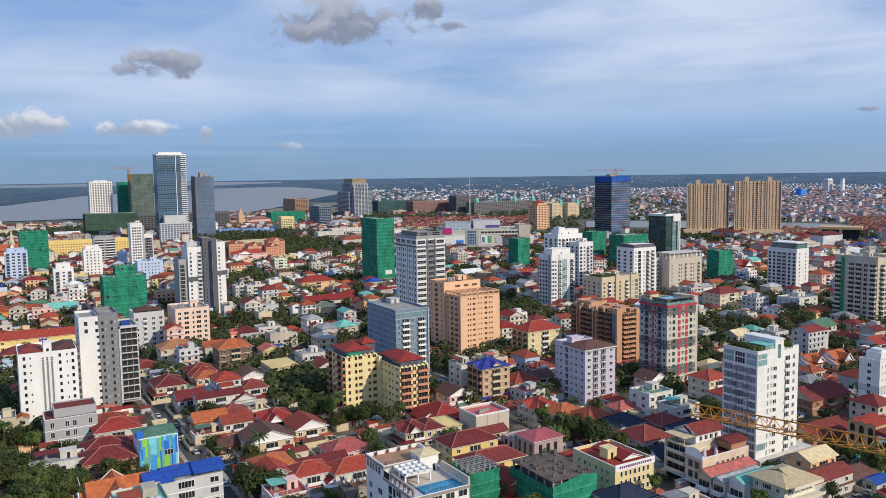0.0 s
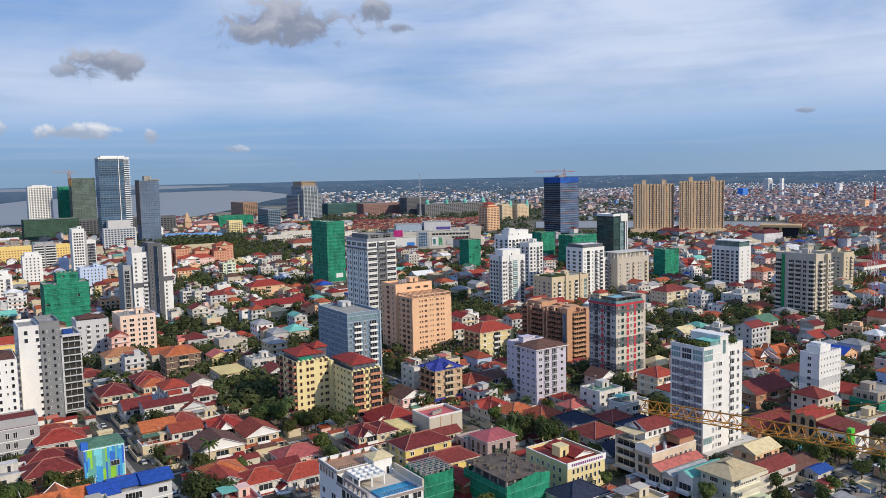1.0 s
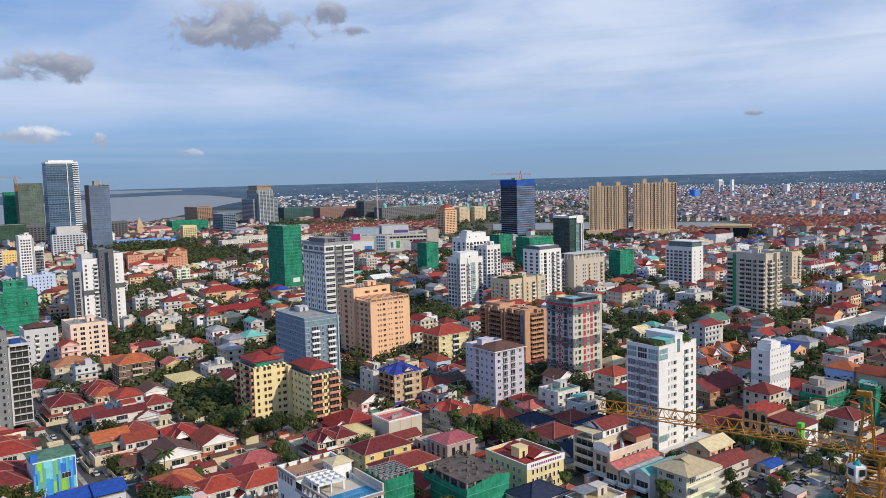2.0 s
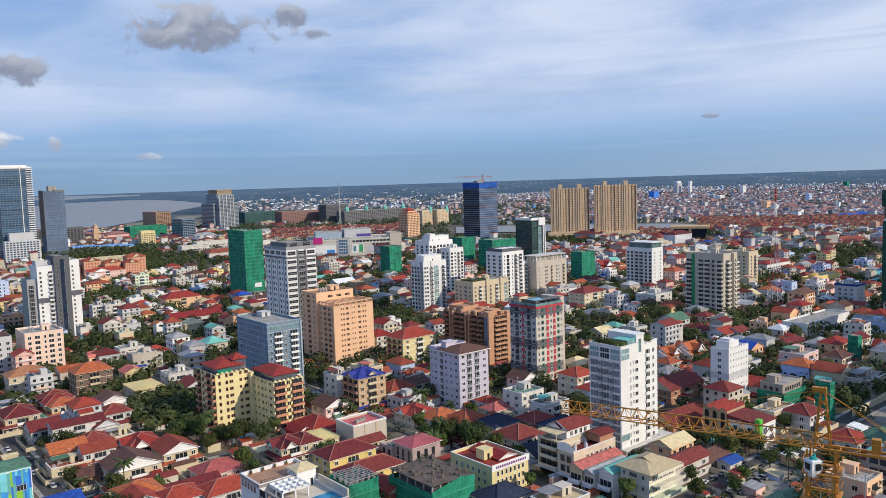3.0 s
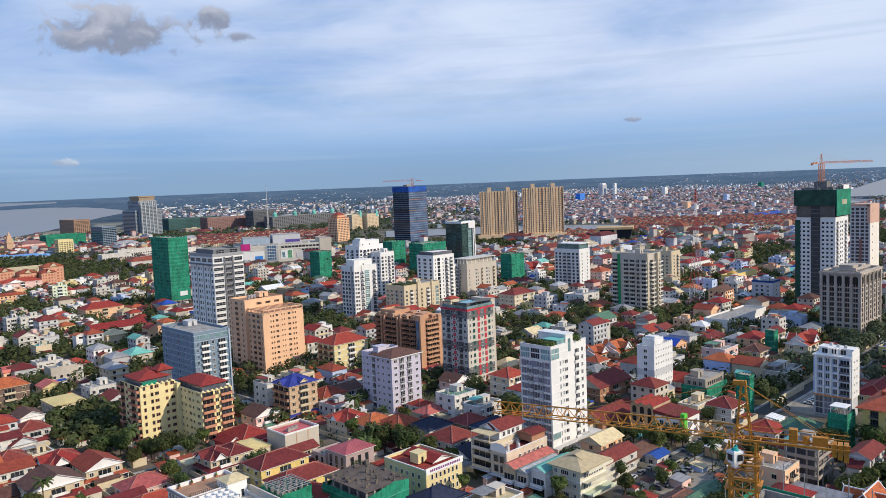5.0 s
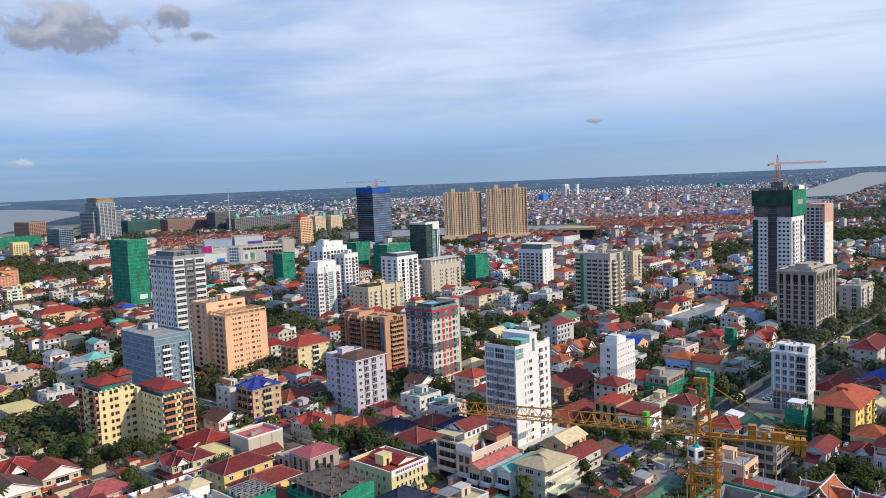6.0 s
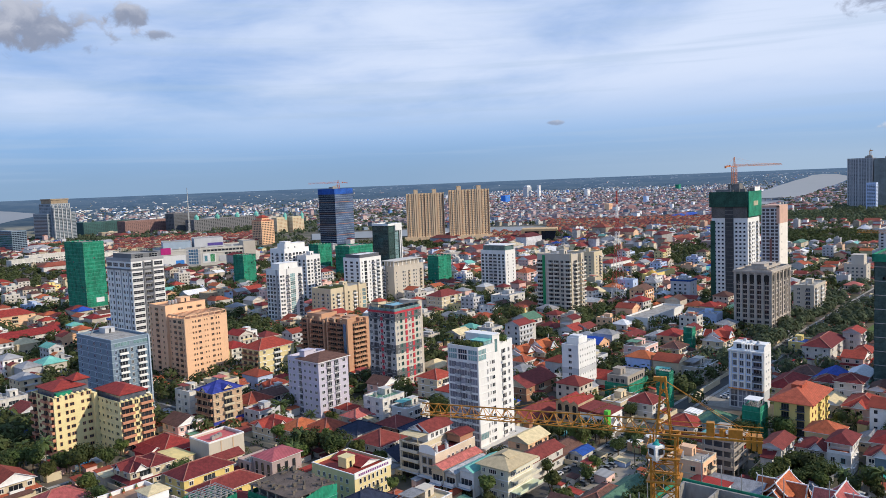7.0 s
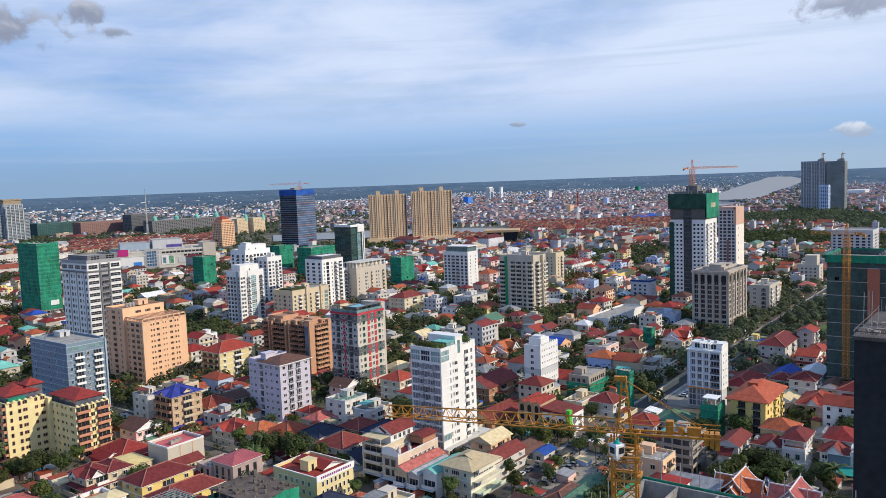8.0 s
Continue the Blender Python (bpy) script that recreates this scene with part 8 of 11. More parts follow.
def street_front(b, y0, y1, x, fh, storeys, trim, arch=False, glass=None):
    """Balconies, doors and pilasters on a narrow front that looks to -x."""
    wide = y1 - y0
    for k in range(1, storeys):
        if arch:
            part("tall_window", cached(("tall_window", trim.name), lambda: Shape().box(-0.9, 0.9, -0.12, 0, 0.3, 2.6, 1).box(-1.1, -0.9, -0.2, 0, 0.1, 2.9).box(0.9, 1.1, -0.2, 0, 0.1, 2.9).box(-1.1, 1.1, -0.2, 0, 2.6, 2.9).data("tall_window", [trim, GLASS])), (), b, loc=(x, y0 + wide * 0.3, k * fh), turn=-90)
            part("tall_window", cached(("tall_window", trim.name), None), (), b, loc=(x, y0 + wide * 0.7, k * fh), turn=-90)
        else:
            part("balcony", balcony(wide * 0.86, 1.4, fh, slab=trim, rail=trim, glass=glass or GLASS), (), b, loc=(x, (y0 + y1) / 2, k * fh), turn=-90)
    # a dark sheet on the wall paints the shade inside the shop
    part("shop_opening", Shape().box(x - 0.08, x, y0 + 0.6, y1 - 0.6, 0.1, 2.9), DARK, b, "dark sheet in place of a shaded shop opening")
    part("shop_awning", Shape().box(x - 2.2, x, y0 + 0.2, y1 - 0.2, 3.0, 3.12), LG, b)


def ornate_shophouse():
    x, y = 197.6, 179.6
    b = thing("shophouse", x, y, "cream ornate shophouse with stacked balconies and a red-gabled penthouse", "house")
    reserve(x, y, 20, 10)
    w, trim = WALL["cream"], surface("ivory_trim", (0.66, 0.60, 0.50), 0.85, 0.2)
    shell(b, 0, 19, 0, 9.6, 0, 13.2, w, bands=0.15, fh=3.4, base=3.4, band_mat=trim)
    street_front(b, 0, 9.6, 0, 3.4, 4, trim)
    part("pilaster", Shape().box(-0.5, 0, -0.2, 0.5, 0, 13.4), trim, b)
    part("pilaster", Shape().box(-0.5, 0, 9.1, 9.8, 0, 13.4), trim, b)
    part("canopy", Shape().box(-1.2, 4.6, 0.3, 9.3, 15.8, 16.0).bar((-0.8, 0.6, 13), (-0.8, 0.6, 15.8), 0.2).bar((-0.8, 9.0, 13), (-0.8, 9.0, 15.8), 0.2), ROOF["cream"], b, "cream terrace canopy on posts")
    s = Shape().box(5, 17.5, 1.0, 8.6, 12.2, 16.2, 1)
    s.gable(4.2, 18.3, -0.2, 9.8, 16.3, 2.6, "x", 0, 1)
    s.gable(3.6, 9.5, 2.6, 8.4, 16.5, 1.6, "x", 0, 1)
    part("penthouse", s, [ROOF["maroon"], WALL["white"]], b, "white penthouse under a maroon gabled roof")
    facade(b, "S", 5, 17.5, 1.0, 12.8, 3.3, 1, spread(4, window(1.3, 1.5, 0.8, W_)))


def arched_shophouse():
    x, y = 196.8, 172.4
    b = thing("shophouse", x, y, "cream shophouse with tall arched windows and cluttered maroon roof", "house")
    reserve(x, y, 23, 7)
    w, trim = surface("sandy_cream_render", (0.66, 0.55, 0.42), 0.85, 0.2), WALL["white"]
    shell(b, 0, 22.5, 0, 7.0, 0, 11.4, w, deck=ROOF["maroon"], parapet=1.1, band_mat=trim)
    s = Shape()
    s.face([(-0.25, 3.5 + 3.7 * math.cos(math.pi * k / 10), 12.2 + 2.0 * math.sin(math.pi * k / 10)) for k in range(11)]).box(-0.25, 0.2, -0.2, 7.2, 11.0, 12.2)
    part("arched_gable", s, trim, b, "rounded white front gable")
    street_front(b, 0, 7.0, 0, 3.5, 3, surface("grey_stone_trim", (0.40, 0.38, 0.36), 0.85, 0.2), arch=True)
    s = Shape().box(14.5, 22, 0.6, 6.6, 11.2, 13.6, 1)
    s.gable(13.8, 22.6, -0.2, 7.2, 13.9, 1.0, "x", 0, 1)
    part("roof_shed", s, [ROOF["maroon"], WALL["brown"]], b, "open roof shed under a maroon sheet roof")
    unit = cached("roof_unit", lambda: Shape().box(0, 1.0, 0, 0.9, 0, 0.9).tube(0.5, 0.45, 0.9, 1.5, 0.3, 0.25, 8).data("roof_unit", [LG]))
    for i in range(6):
        part("roof_unit", unit, (), b, loc=(2.2 + i * 1.9, 1.2 + (i % 3) * 1.7, 10.4))
    facade(b, "S", 4, 22.5, 0, 7.0, 3.4, 1, spread(6, window(1.2, 1.3, 0.8, trim)))


def gabled_shophouse(x, y, wide, deep, h, roof, wall, label):
    b = thing("shophouse", x, y, label, "house")
    reserve(x, y, deep, wide)
    shell(b, 0, deep, 0, wide, 0, h, wall, parapet=0.2, bands=0.1, fh=3.4, base=3.4)
    s = Shape()
    s.gable(-0.9, deep + 0.4, -0.4, wide + 0.4, h + 0.1, wide * 0.24, "x", 0, 1)
    part("roof", s, [roof, wall], b)
    street_front(b, 0, wide, 0, 3.4, int(h / 3.3), WALL["white"])
    facade(b, "S", 3, deep, 0, 0.6, 3.4, int(h / 3.3), spread(3, window(1.0, 1.2, 0.9, WALL["white"])))


def green_corner_house():
    b = thing("shophouse", 274.8, 148.2, "white corner shophouse with a lime green sign strip and maroon roof", "house")
    reserve(274.8, 148.2, 13, 13)
    shell(b, 0, 12.5, 0, 12.5, 0, 8.6, W_, parapet=0.2, bands=0.1, fh=3.6, base=3.6)
    k = Shape()
    k.v = [(-0.6, -0.6, 8.9), (13.1, -0.6, 8.9), (13.1, 13.1, 10.2), (-0.6, 13.1, 10.2), (-0.6, -0.6, 8.6), (13.1, -0.6, 8.6), (13.1, 13.1, 8.6), (-0.6, 13.1, 8.6)]
    k.f, k.m = [(0, 1, 2, 3), (4, 5, 1, 0), (5, 6, 2, 1), (6, 7, 3, 2), (7, 4, 0, 3)], [0] * 5
    part("roof", k, ROOF["maroon"], b, "maroon lean-to roof")
    part("sign_panel", Shape().box(-0.5, 1.9, -0.5, 1.3, 0, 10.6), surface("lime_green_panel", (0.12, 0.55, 0.06), 0.6, 0.15), b, "lime green corner sign panel")
    facade(b, "W", 1.5, 12.5, 0, 0.3, 3.6, 2, [(0.18, glass_bay(2.4, 2.4, W_, CURTAIN, 2, 1, 0.4)), (0.75, window(1.4, 1.8, 0.7, WALL["grey"]))])
    facade(b, "S", 1.9, 12.5, 0, 0.3, 3.6, 2, [(0.25, glass_bay(2.8, 2.4, WALL["grey"], GREY_GLASS, 3, 1, 0.4)), (0.7, glass_bay(2.8, 2.4, WALL["grey"], GREY_GLASS, 3, 1, 0.4))])
    b = thing("shophouse", 275.0, 161.6, "tan ornate three-storey row with arched windows and red roofs", "house")
    reserve(275, 161.6, 14, 11)
    tan = surface("ochre_render", (0.50, 0.35, 0.22), 0.85, 0.2)
    shell(b, 0, 13.5, 0, 10.6, 0, 11.0, tan, bands=0.15, fh=3.5, base=3.5, band_mat=WALL["tan"], parapet=0.3)
    for i in range(3):
        part("arched_window", cached("ochre_arch", lambda: Shape().face([(0.9 * math.cos(math.pi * k / 8), -0.1, 2.2 + 0.9 * math.sin(math.pi * k / 8)) for k in range(9)]).box(-0.9, 0.9, -0.1, 0, 0.2, 2.2).data("arched_window", [DARK])), (), b, loc=(0, 1.8 + i * 3.5, 7.2), turn=-90)
        part("arched_window", cached("ochre_arch", None), (), b, loc=(0, 1.8 + i * 3.5, 3.7), turn=-90)
        s = Shape()
        s.gable(-0.4, 13.8, i * 3.5 + 0.1, i * 3.5 + 3.5, 11.1, 1.2, "x", 0, 1, 0.2)
        part("roof", s, [ROOF["red"], tan], b, "narrow red gabled roof")


def cream_terrace_block():
    """The cream block with a broad sheet roof and stacked terraces."""
    x, y = 199.5, 143.9
    b = thing("apartment_block", x, y, "pale cream block with a broad cream sheet roof and stacked terraces", "apartment block")
    reserve(x, y, 17, 12)
    w = surface("pale_cream_render", (0.70, 0.66, 0.52), 0.85, 0.18)
    shell(b, 0, 14.5, 0, 11, 0, 11.2, w, parapet=0.2, bands=0.12, fh=3.6, base=3.6, band_mat=WALL["white"])
    s = Shape()
    s.hip(-1.4, 16, -1.6, 12.4, 11.3, 2.6, 0, 0.25)
    s.gable(4.5, 9.5, 2.5, 8.5, 13.0, 1.2, "x", 0, 0)
    part("roof", s, ROOF["cream"], b, "broad cream sheet roof")
    for k in range(3):
        part("terrace", Shape().box(1.0, 15.0, -2.6 - 0.7 * (2 - k), 0, 3.6 * k + 3.2, 3.6 * k + 3.5).box(1.0, 15.0, -2.7 - 0.7 * (2 - k), -2.5 - 0.7 * (2 - k), 3.5 + 3.6 * k, 4.3 + 3.6 * k), WALL["palegreen"] if k == 0 else w, b)
    facade(b, "S", 0, 14.5, 0, 0.4, 3.6, 3, spread(4, glass_bay(2.6, 2.2, W_, GREY_GLASS, 3, 1, 0.4)))
    facade(b, "W", 0, 11, 0, 0.4, 3.6, 3, [(0.2, window(1.0, 1.2, 1.0, W_)), (0.55, glass_bay(3.0, 1.5, W_, GLASS, 4, 1, 0.9)), (0.88, window(1.0, 1.2, 1.0, W_))])


ornate_shophouse()
arched_shophouse()
gabled_shophouse(194.0, 166.4, 5.4, 21, 8.2, ROOF["pink"], WALL["cream"], "narrow cream shophouse under a long rose tile roof")
gabled_shophouse(194.6, 161.6, 4.6, 18, 7.6, ROOF["grey"], WALL["offwhite"], "narrow weathered shophouse under a grey sheet roof")
gabled_shophouse(196.4, 155.6, 5.8, 17, 8.8, ROOF["teal"], WALL["white"], "narrow white shophouse under a bright teal sheet roof")
green_corner_house()
cream_terrace_block()

# ---- particular low buildings ----


def pool_house():
    x, y = 92.0, 176.5
    b = thing("apartment_block", x, y, "white block with a roof terrace, yellow pyramid roof and blue pool", "apartment block")
    reserve(x, y, 18, 30)
    w = WALL["white"]
    shell(b, 0, 17.5, 0, 17.5, 0, 20.2, w, bands=0.1, fh=3.3, base=3.3, deck=WALL["lightgrey"])
    shell(b, 0, 17.5, 17.5, 29.5, 0, 23.3, w, bands=0.1, fh=3.3, base=3.3, deck=TILE_DECK, name="back_wing")
    s = Shape().box(11, 17, 16.2, 22, 19, 24.2, 1)
    s.hip(10.5, 17.5, 15.7, 22.5, 24.4, 1.3)
    part("pavilion", s, [ROOF["cream"], w], b, "pavilion under a yellow pyramid roof")
    facade(b, "S", 11, 17, 16.2, 19.4, 3.0, 1, [(0.3, window(1.0, 0.5, 1.4, W_, bars=0)), (0.75, window(0.9, 2.0, 0.1, W_, bars=0))])
    part("roof_pool", Shape().box(5, 16.6, 1.4, 7.4, 19.3, 19.75), POOL, b, "bright blue rooftop pool")
    part("pool_deck", Shape().box(5, 16.8, 7.4, 15, 19.25, 19.6), WALL["beige"], b)
    taupe = surface("taupe_render", (0.33, 0.28, 0.26), 0.85, 0.15)
    # coffered canopy over a shaded patio between the terrace and the pool
    q = Shape().box(2.6, 11, 9.6, 17.3, 22.2, 22.5)
    for k in range(5):
        q.box(2.6 + k * 2.03, 2.9 + k * 2.03, 9.6, 17.3, 22.5, 23.0)
    for k in range(4):
        q.box(2.6, 11, 9.6 + k * 2.47, 9.9 + k * 2.47, 22.5, 23.0)
    part("patio_canopy", q, w, b, "white coffered canopy")
    # dark grey puts the shade under the canopy into this wall's colour
    part("patio_wall", Shape().box(4.2, 11, 16.4, 17.3, 19.2, 22.2), WALL["darkgrey"], b, "patio back wall coloured dark for its shade")
    for a, c in ((2.7, 9.7), (6.6, 9.7), (10.5, 9.7), (2.7, 13.4)):
        part("patio_post", cached("patio_post", lambda: Shape().box(0, 0.4, 0, 0.4, 19.2, 22.2).data("patio_post", [w])), (), b, loc=(a, c, 0))
    # arcade along the street edge of the pool deck
    part("arcade_beam", Shape().box(0.1, 0.7, 0.2, 13.6, 22.0, 22.5), taupe, b, "taupe beam of the roof arcade")
    for k in range(6):
        part("arcade_pier", cached("arcade_pier", lambda: Shape().box(0.1, 0.7, 0, 0.55, 19.2, 22.0).box(0.12, 0.68, 0.55, 0.95, 21.4, 22.0).box(0.12, 0.68, -0.4, 0, 21.4, 22.0).data("arcade_pier", [taupe])), (), b, loc=(0, 0.3 + k * 2.5, 0))
    part("party_wall", Shape().box(17.2, 17.7, 0, 15.4, 19, 22.4), WALL["beige"], b, "plain beige party wall")
    for z0, y0, y1 in ((19.5, 0, 17.5), (22.5, 17.5, 29.5)):
        part("string_course", Shape().box(-0.3, 0, y0 - 0.2, y1 + 0.2, z0, z0 + 0.7).box(-0.3, 17.6, y0 - 0.3, y0, z0, z0 + 0.7), taupe, b, "taupe string course")
    for k in range(5):
        part("clerestory", window(1.2, 2.0, 0.2, w, bars=0), (), b, loc=(0, 20.4 + k * 1.9, 19.9), turn=-90)
    # the loggia's shade is a dark sheet laid on the wall
    part("loggia_opening", Shape().box(-0.05, 0.02, 14.2, 17.6, 19.9, 22.2), DARK, b, "dark sheet in place of a shaded loggia opening")
    q = Shape().box(0.4, 10.6, 17.72, 17.78, 24.2, 24.28)
    for k in range(18):
        q.box(0.4 + k * 0.6, 0.45 + k * 0.6, 17.72, 17.78, 23.2, 24.2)
    part("terrace_railing", q, RAIL, b, "thin dark terrace railing")
    q = Shape().box(5, 16.8, 0.9, 0.96, 20.9, 21.0)
    for k in range(16):
        q.box(5 + k * 0.78, 5.05 + k * 0.78, 0.9, 0.96, 20.1, 20.9)
    part("pool_railing", q, RAIL, b, "thin dark pool railing")
    # two dark sheets on the wall paint the shade of recesses
    part("balcony_recess", Shape().box(-0.05, 0.02, 10.4, 11.8, 13.6, 19.0).box(-0.05, 0.02, 12.6, 14.6, 13.6, 19.0), DARK, b, "tall dark sheet in place of a shaded balcony recess")
    facade(b, "S", 0, 17.5, 0, 0.3, 3.3, 6, [(0.15, win_l), (0.4, balcony(4, 1.2, slab=w)), (0.65, win_l), (0.88, win_l)])
    facade(b, "W", 0, 29.5, 0, 0.3, 3.3, 6, [(0.1, win_m), (0.28, win_l), (0.68, win_l), (0.9, win_m)], skip=((5, 2), (5, 3)))
    pot = Shape().box(-0.3, 0.3, -0.3, 0.3, 0, 0.5, 1).tube(0, 0, 0.5, 1.6, 0.42, 0.08, 6).data("planter", [LEAF, WALL["terracotta"]])
    for i in range(9):
        part("planter", pot, (), b, loc=(1 + i * 1.9, 28.6 if i % 2 else 18.2, 22.3))


pool_house()


def academy():
    x, y = 169.1, 183.5
    b = thing("school_block", x, y, "pale yellow school block with red roof and a long white sign", "school")
    reserve(x, y, 20, 28)
    shell(b, 0, 17, 0, 21, 0, 10.6, WALL["paleyellow"], deck=ROOF["red"], parapet=1.0, band_mat=W_)
    part("sign_board", Shape().box(-0.2, 17.2, -0.35, -0.1, 9.0, 11.2), W_, b, "white sign board")
    bar = Shape().box(0, 0.55, -0.07, 0, 0, 0.8).data("sign_bar", [surface("sign_purple", (0.22, 0.06, 0.25))])
    for i in range(17):
        part("sign_bar", bar, (), b, loc=(1.6 + i * 0.84, -0.35, 9.7))
    facade(b, "S", 0, 17, 0, 0.4, 2.9, 3, spread(7, window(0.8, 1.6, 0.7, W_, bars=0)))
    facade(b, "W", 0, 21, 0, 0.4, 2.9, 3, spread(6, window(1.0, 1.5, 0.8, W_)))
    core(b, 4, 8, 8, 12, 9.8, 13.2, WALL["paleyellow"])
    s = Shape()
    s.gable(7, 16, 4, 19, 10.2, 1.6, "y")
    part("roof", s, [ROOF["red"], W_], b)


academy()

b = netted_block(140.2, 178.9, 17, 22, 10.4, NET, "low concrete frame with green net skirt and debris on top", frame_top=False)
s = Shape()
rnd = random.Random(3)
for i in range(70):
    a, c, d = rnd.uniform(0.5, 16), rnd.uniform(0.5, 21), rnd.uniform(0.2, 0.8)
    s.box(a, a + d * rnd.uniform(0.5, 3), c, c + d, 13.3, 13.4 + rnd.random() ** 3 * 1.6)
part("top_slab", Shape().box(0.2, 16.8, 0.2, 21.8, 13.1, 13.3), surface("dark_slab", (0.13, 0.10, 0.085), 0.95, 0.5), b)
part("debris", s, surface("dark_rubble", (0.14, 0.12, 0.10), 0.95, 0.4), b, "dark stacked formwork")
# A dark grey block paints the shade of the rooms behind the columns
part("inner_wall", Shape().box(2.6, 14.4, 3.0, 19.0, 10.2, 13.1), WALL["darkgrey"], b, "dark block in place of shaded rooms")
for k in range(6):
    part("column", cached("net_column", lambda: Shape().box(0, 0.55, 0, 0.55, 10.0, 13.1).data("column", [CONC])), (), b, loc=(0.5, 0.5 + k * 4.05, 0))
    if k:
        part("column", cached("net_column", None), (), b, loc=(0.5 + k * 3.06, 0.5, 0))
s = Shape()
for k in range(9):
    s.face([(k * 1.9, -0.25, 10.6), (k * 1.9 + 1.9, -0.2, 10.6), (k * 1.9 + 1.9, -0.15, 10.6 + max(0.3, 3.2 - 0.34 * abs(k - 5))), (k * 1.9, -0.2, 10.6 + max(0.3, 3.2 - 0.34 * abs(k - 6)))])
part("raised_net", s, NET, b, "ragged upper edge of the net")
b = netted_block(122.9, 197.7, 11, 11, 12.5, NET, "small frame with green net and a timber pergola")
s = Shape()
for i in range(8):
    s.box(0, 11, i * 1.5, i * 1.5 + 0.15, 14.0, 14.2).box(i * 1.5, i * 1.5 + 0.12, 0, 11, 14.2, 14.35)
part("pergola", s, STEEL, b)
b = netted_block(296.8, 95.8, 9, 6.5, 14, NET, "narrow green netted house frame with a white roof canopy")
part("canopy", Shape().box(0, 6, 0.5, 6, 17.0, 17.3).bar((0.3, 0.8, 14), (0.3, 0.8, 17), 0.2).bar((5.7, 0.8, 14), (5.7, 0.8, 17), 0.2).bar((0.3, 5.7, 14), (0.3, 5.7, 17), 0.2).bar((5.7, 5.7, 14), (5.7, 5.7, 17), 0.2), WALL["white"], b, "white roof canopy on posts")
b = netted_block(324.4, 163.7, 20, 12, 7.0, NET, "raw concrete villa with a teal-green net skirt", frame_top=False)
shell(b, 1, 19, 1, 11.4, 0, 11.2, WALL["concrete"], name="villa_body", parapet=0.5, bands=0.3, fh=3.6, base=7.2)
facade(b, "S", 1, 19, 1, 7.4, 3.4, 1, spread(7, window(1.1, 1.7, 0.6, CONC, bars=0)))
facade(b, "W", 1, 11.4, 1, 7.4, 3.4, 1, spread(3, window(1.4, 1.6, 0.7, CONC)))
core(b, 4, 9, 6, 10, 10.8, 13.6, WALL["concrete"])
netted_block(323.0, 143.4, 4.5, 6, 16, NET, "thin netted stair tower")
netted_block(426.9, 175.4, 5, 5, 15, NET, "slim green netted turret among the villas")
# the walled car park beside the white and blue block
lot = thing("boundary_wall", *(336.1, 139.9), "long cream boundary wall along an open car park", "wall")
x2, y2 = 375.1, 140.2
x1, y1 = 336.1, 139.9
length = math.hypot(x2 - x1, y2 - y1)
part("wall_panel", Shape().box(0, length, -0.15, 0.15, 0, 2.8).box(-0.1, length, -0.25, 0.25, 2.8, 2.95), WALL["cream"], lot, loc=(0, 0, 0), turn=math.degrees(math.atan2(y2 - y1, x2 - x1)))
RESERVED.append((x1 + 1, x2 + 6, y1 - 22, y1 - 1))


def bare_frame(x, y):
    """A started house: a dusty slab with columns and stacked timber."""
    b = thing("building_under_construction", x, y, "started house with bare concrete columns on a dusty slab", "construction site")
    reserve(x, y, 12, 12)
    part("slab", Shape().box(0, 12, 0, 12, 3.0, 3.3).box(0.5, 11.5, 0.5, 11.5, 0, 3.0, 1), [surface("dusty_slab", (0.40, 0.30, 0.20), 0.95, 0.4), CONC], b)
    post = Shape().box(-0.2, 0.2, -0.2, 0.2, 3.3, 6.6).data("column", [CONC])
    for i in range(4):
        for j in range(4):
            part("column", post, (), b, loc=(0.6 + i * 3.6, 0.6 + j * 3.6, 0))
    rnd = random.Random(9)
    t = Shape()
    for _ in range(24):
        p, q = rnd.uniform(1, 9), rnd.uniform(1, 11)
        t.bar((p, q, 3.5), (p + rnd.uniform(-1, 3), q + rnd.uniform(-2, 2), 3.6 + rnd.random() * 0.5), 0.16)
    part("timber", t, surface("raw_timber", (0.30, 0.19, 0.11), 0.9, 0.3), b, "scattered formwork timber")


bare_frame(94.4, 228.1)


def striped_house():
    x, y = 41.2, 290.0
    b = thing("house", x, y, "block painted in blue and green vertical stripes with teal roof", "house")
    reserve(x, y, 16, 14)
    shell(b, 0, 13.5, 0, 13, 0, 12.5, WALL["white"], deck=ROOF["teal"], parapet=0.3)
    rnd = random.Random(8)
    s = Shape()
    a = 0.0
    while a < 13.2:
        d = rnd.uniform(0.5, 1.1)
        z = 0.3
        while z < 12.0:
            e = rnd.uniform(3, 8)
            s.box(a, min(a + d, 13.5), -0.15, -0.02, z, min(z + e, 12.2), rnd.randrange(5))
            z += e
        a += d
    part("stripes", s, [WALL["blue"], surface("sky_stripe", (0.06, 0.34, 0.75)), surface("lime_stripe", (0.30, 0.62, 0.06)), WALL["teal"], surface("aqua_stripe", (0.20, 0.62, 0.70))], b, "blue, aqua and lime painted stripes")
    facade(b, "S", 0, 13.5, -0.16, 5.0, 3.3, 1, [(0.75, glass_bay(3.0, 2.0, FRAME, GLASS, 3, 1))])
    s = Shape().hip(-0.8, 14.0, 1.0, 13.5, 12.7, 1.6)
    sh = Shape()
    sh.hip(-0.8, 14.0, 1.0, 13.5, 12.7, 1.6)
    part("roof", sh, ROOF["green"], b)
    part("roof_box", Shape().box(-0.6, 1.6, 0.2, 2.4, 12.5, 14.8), WALL["blue"], b)


striped_house()


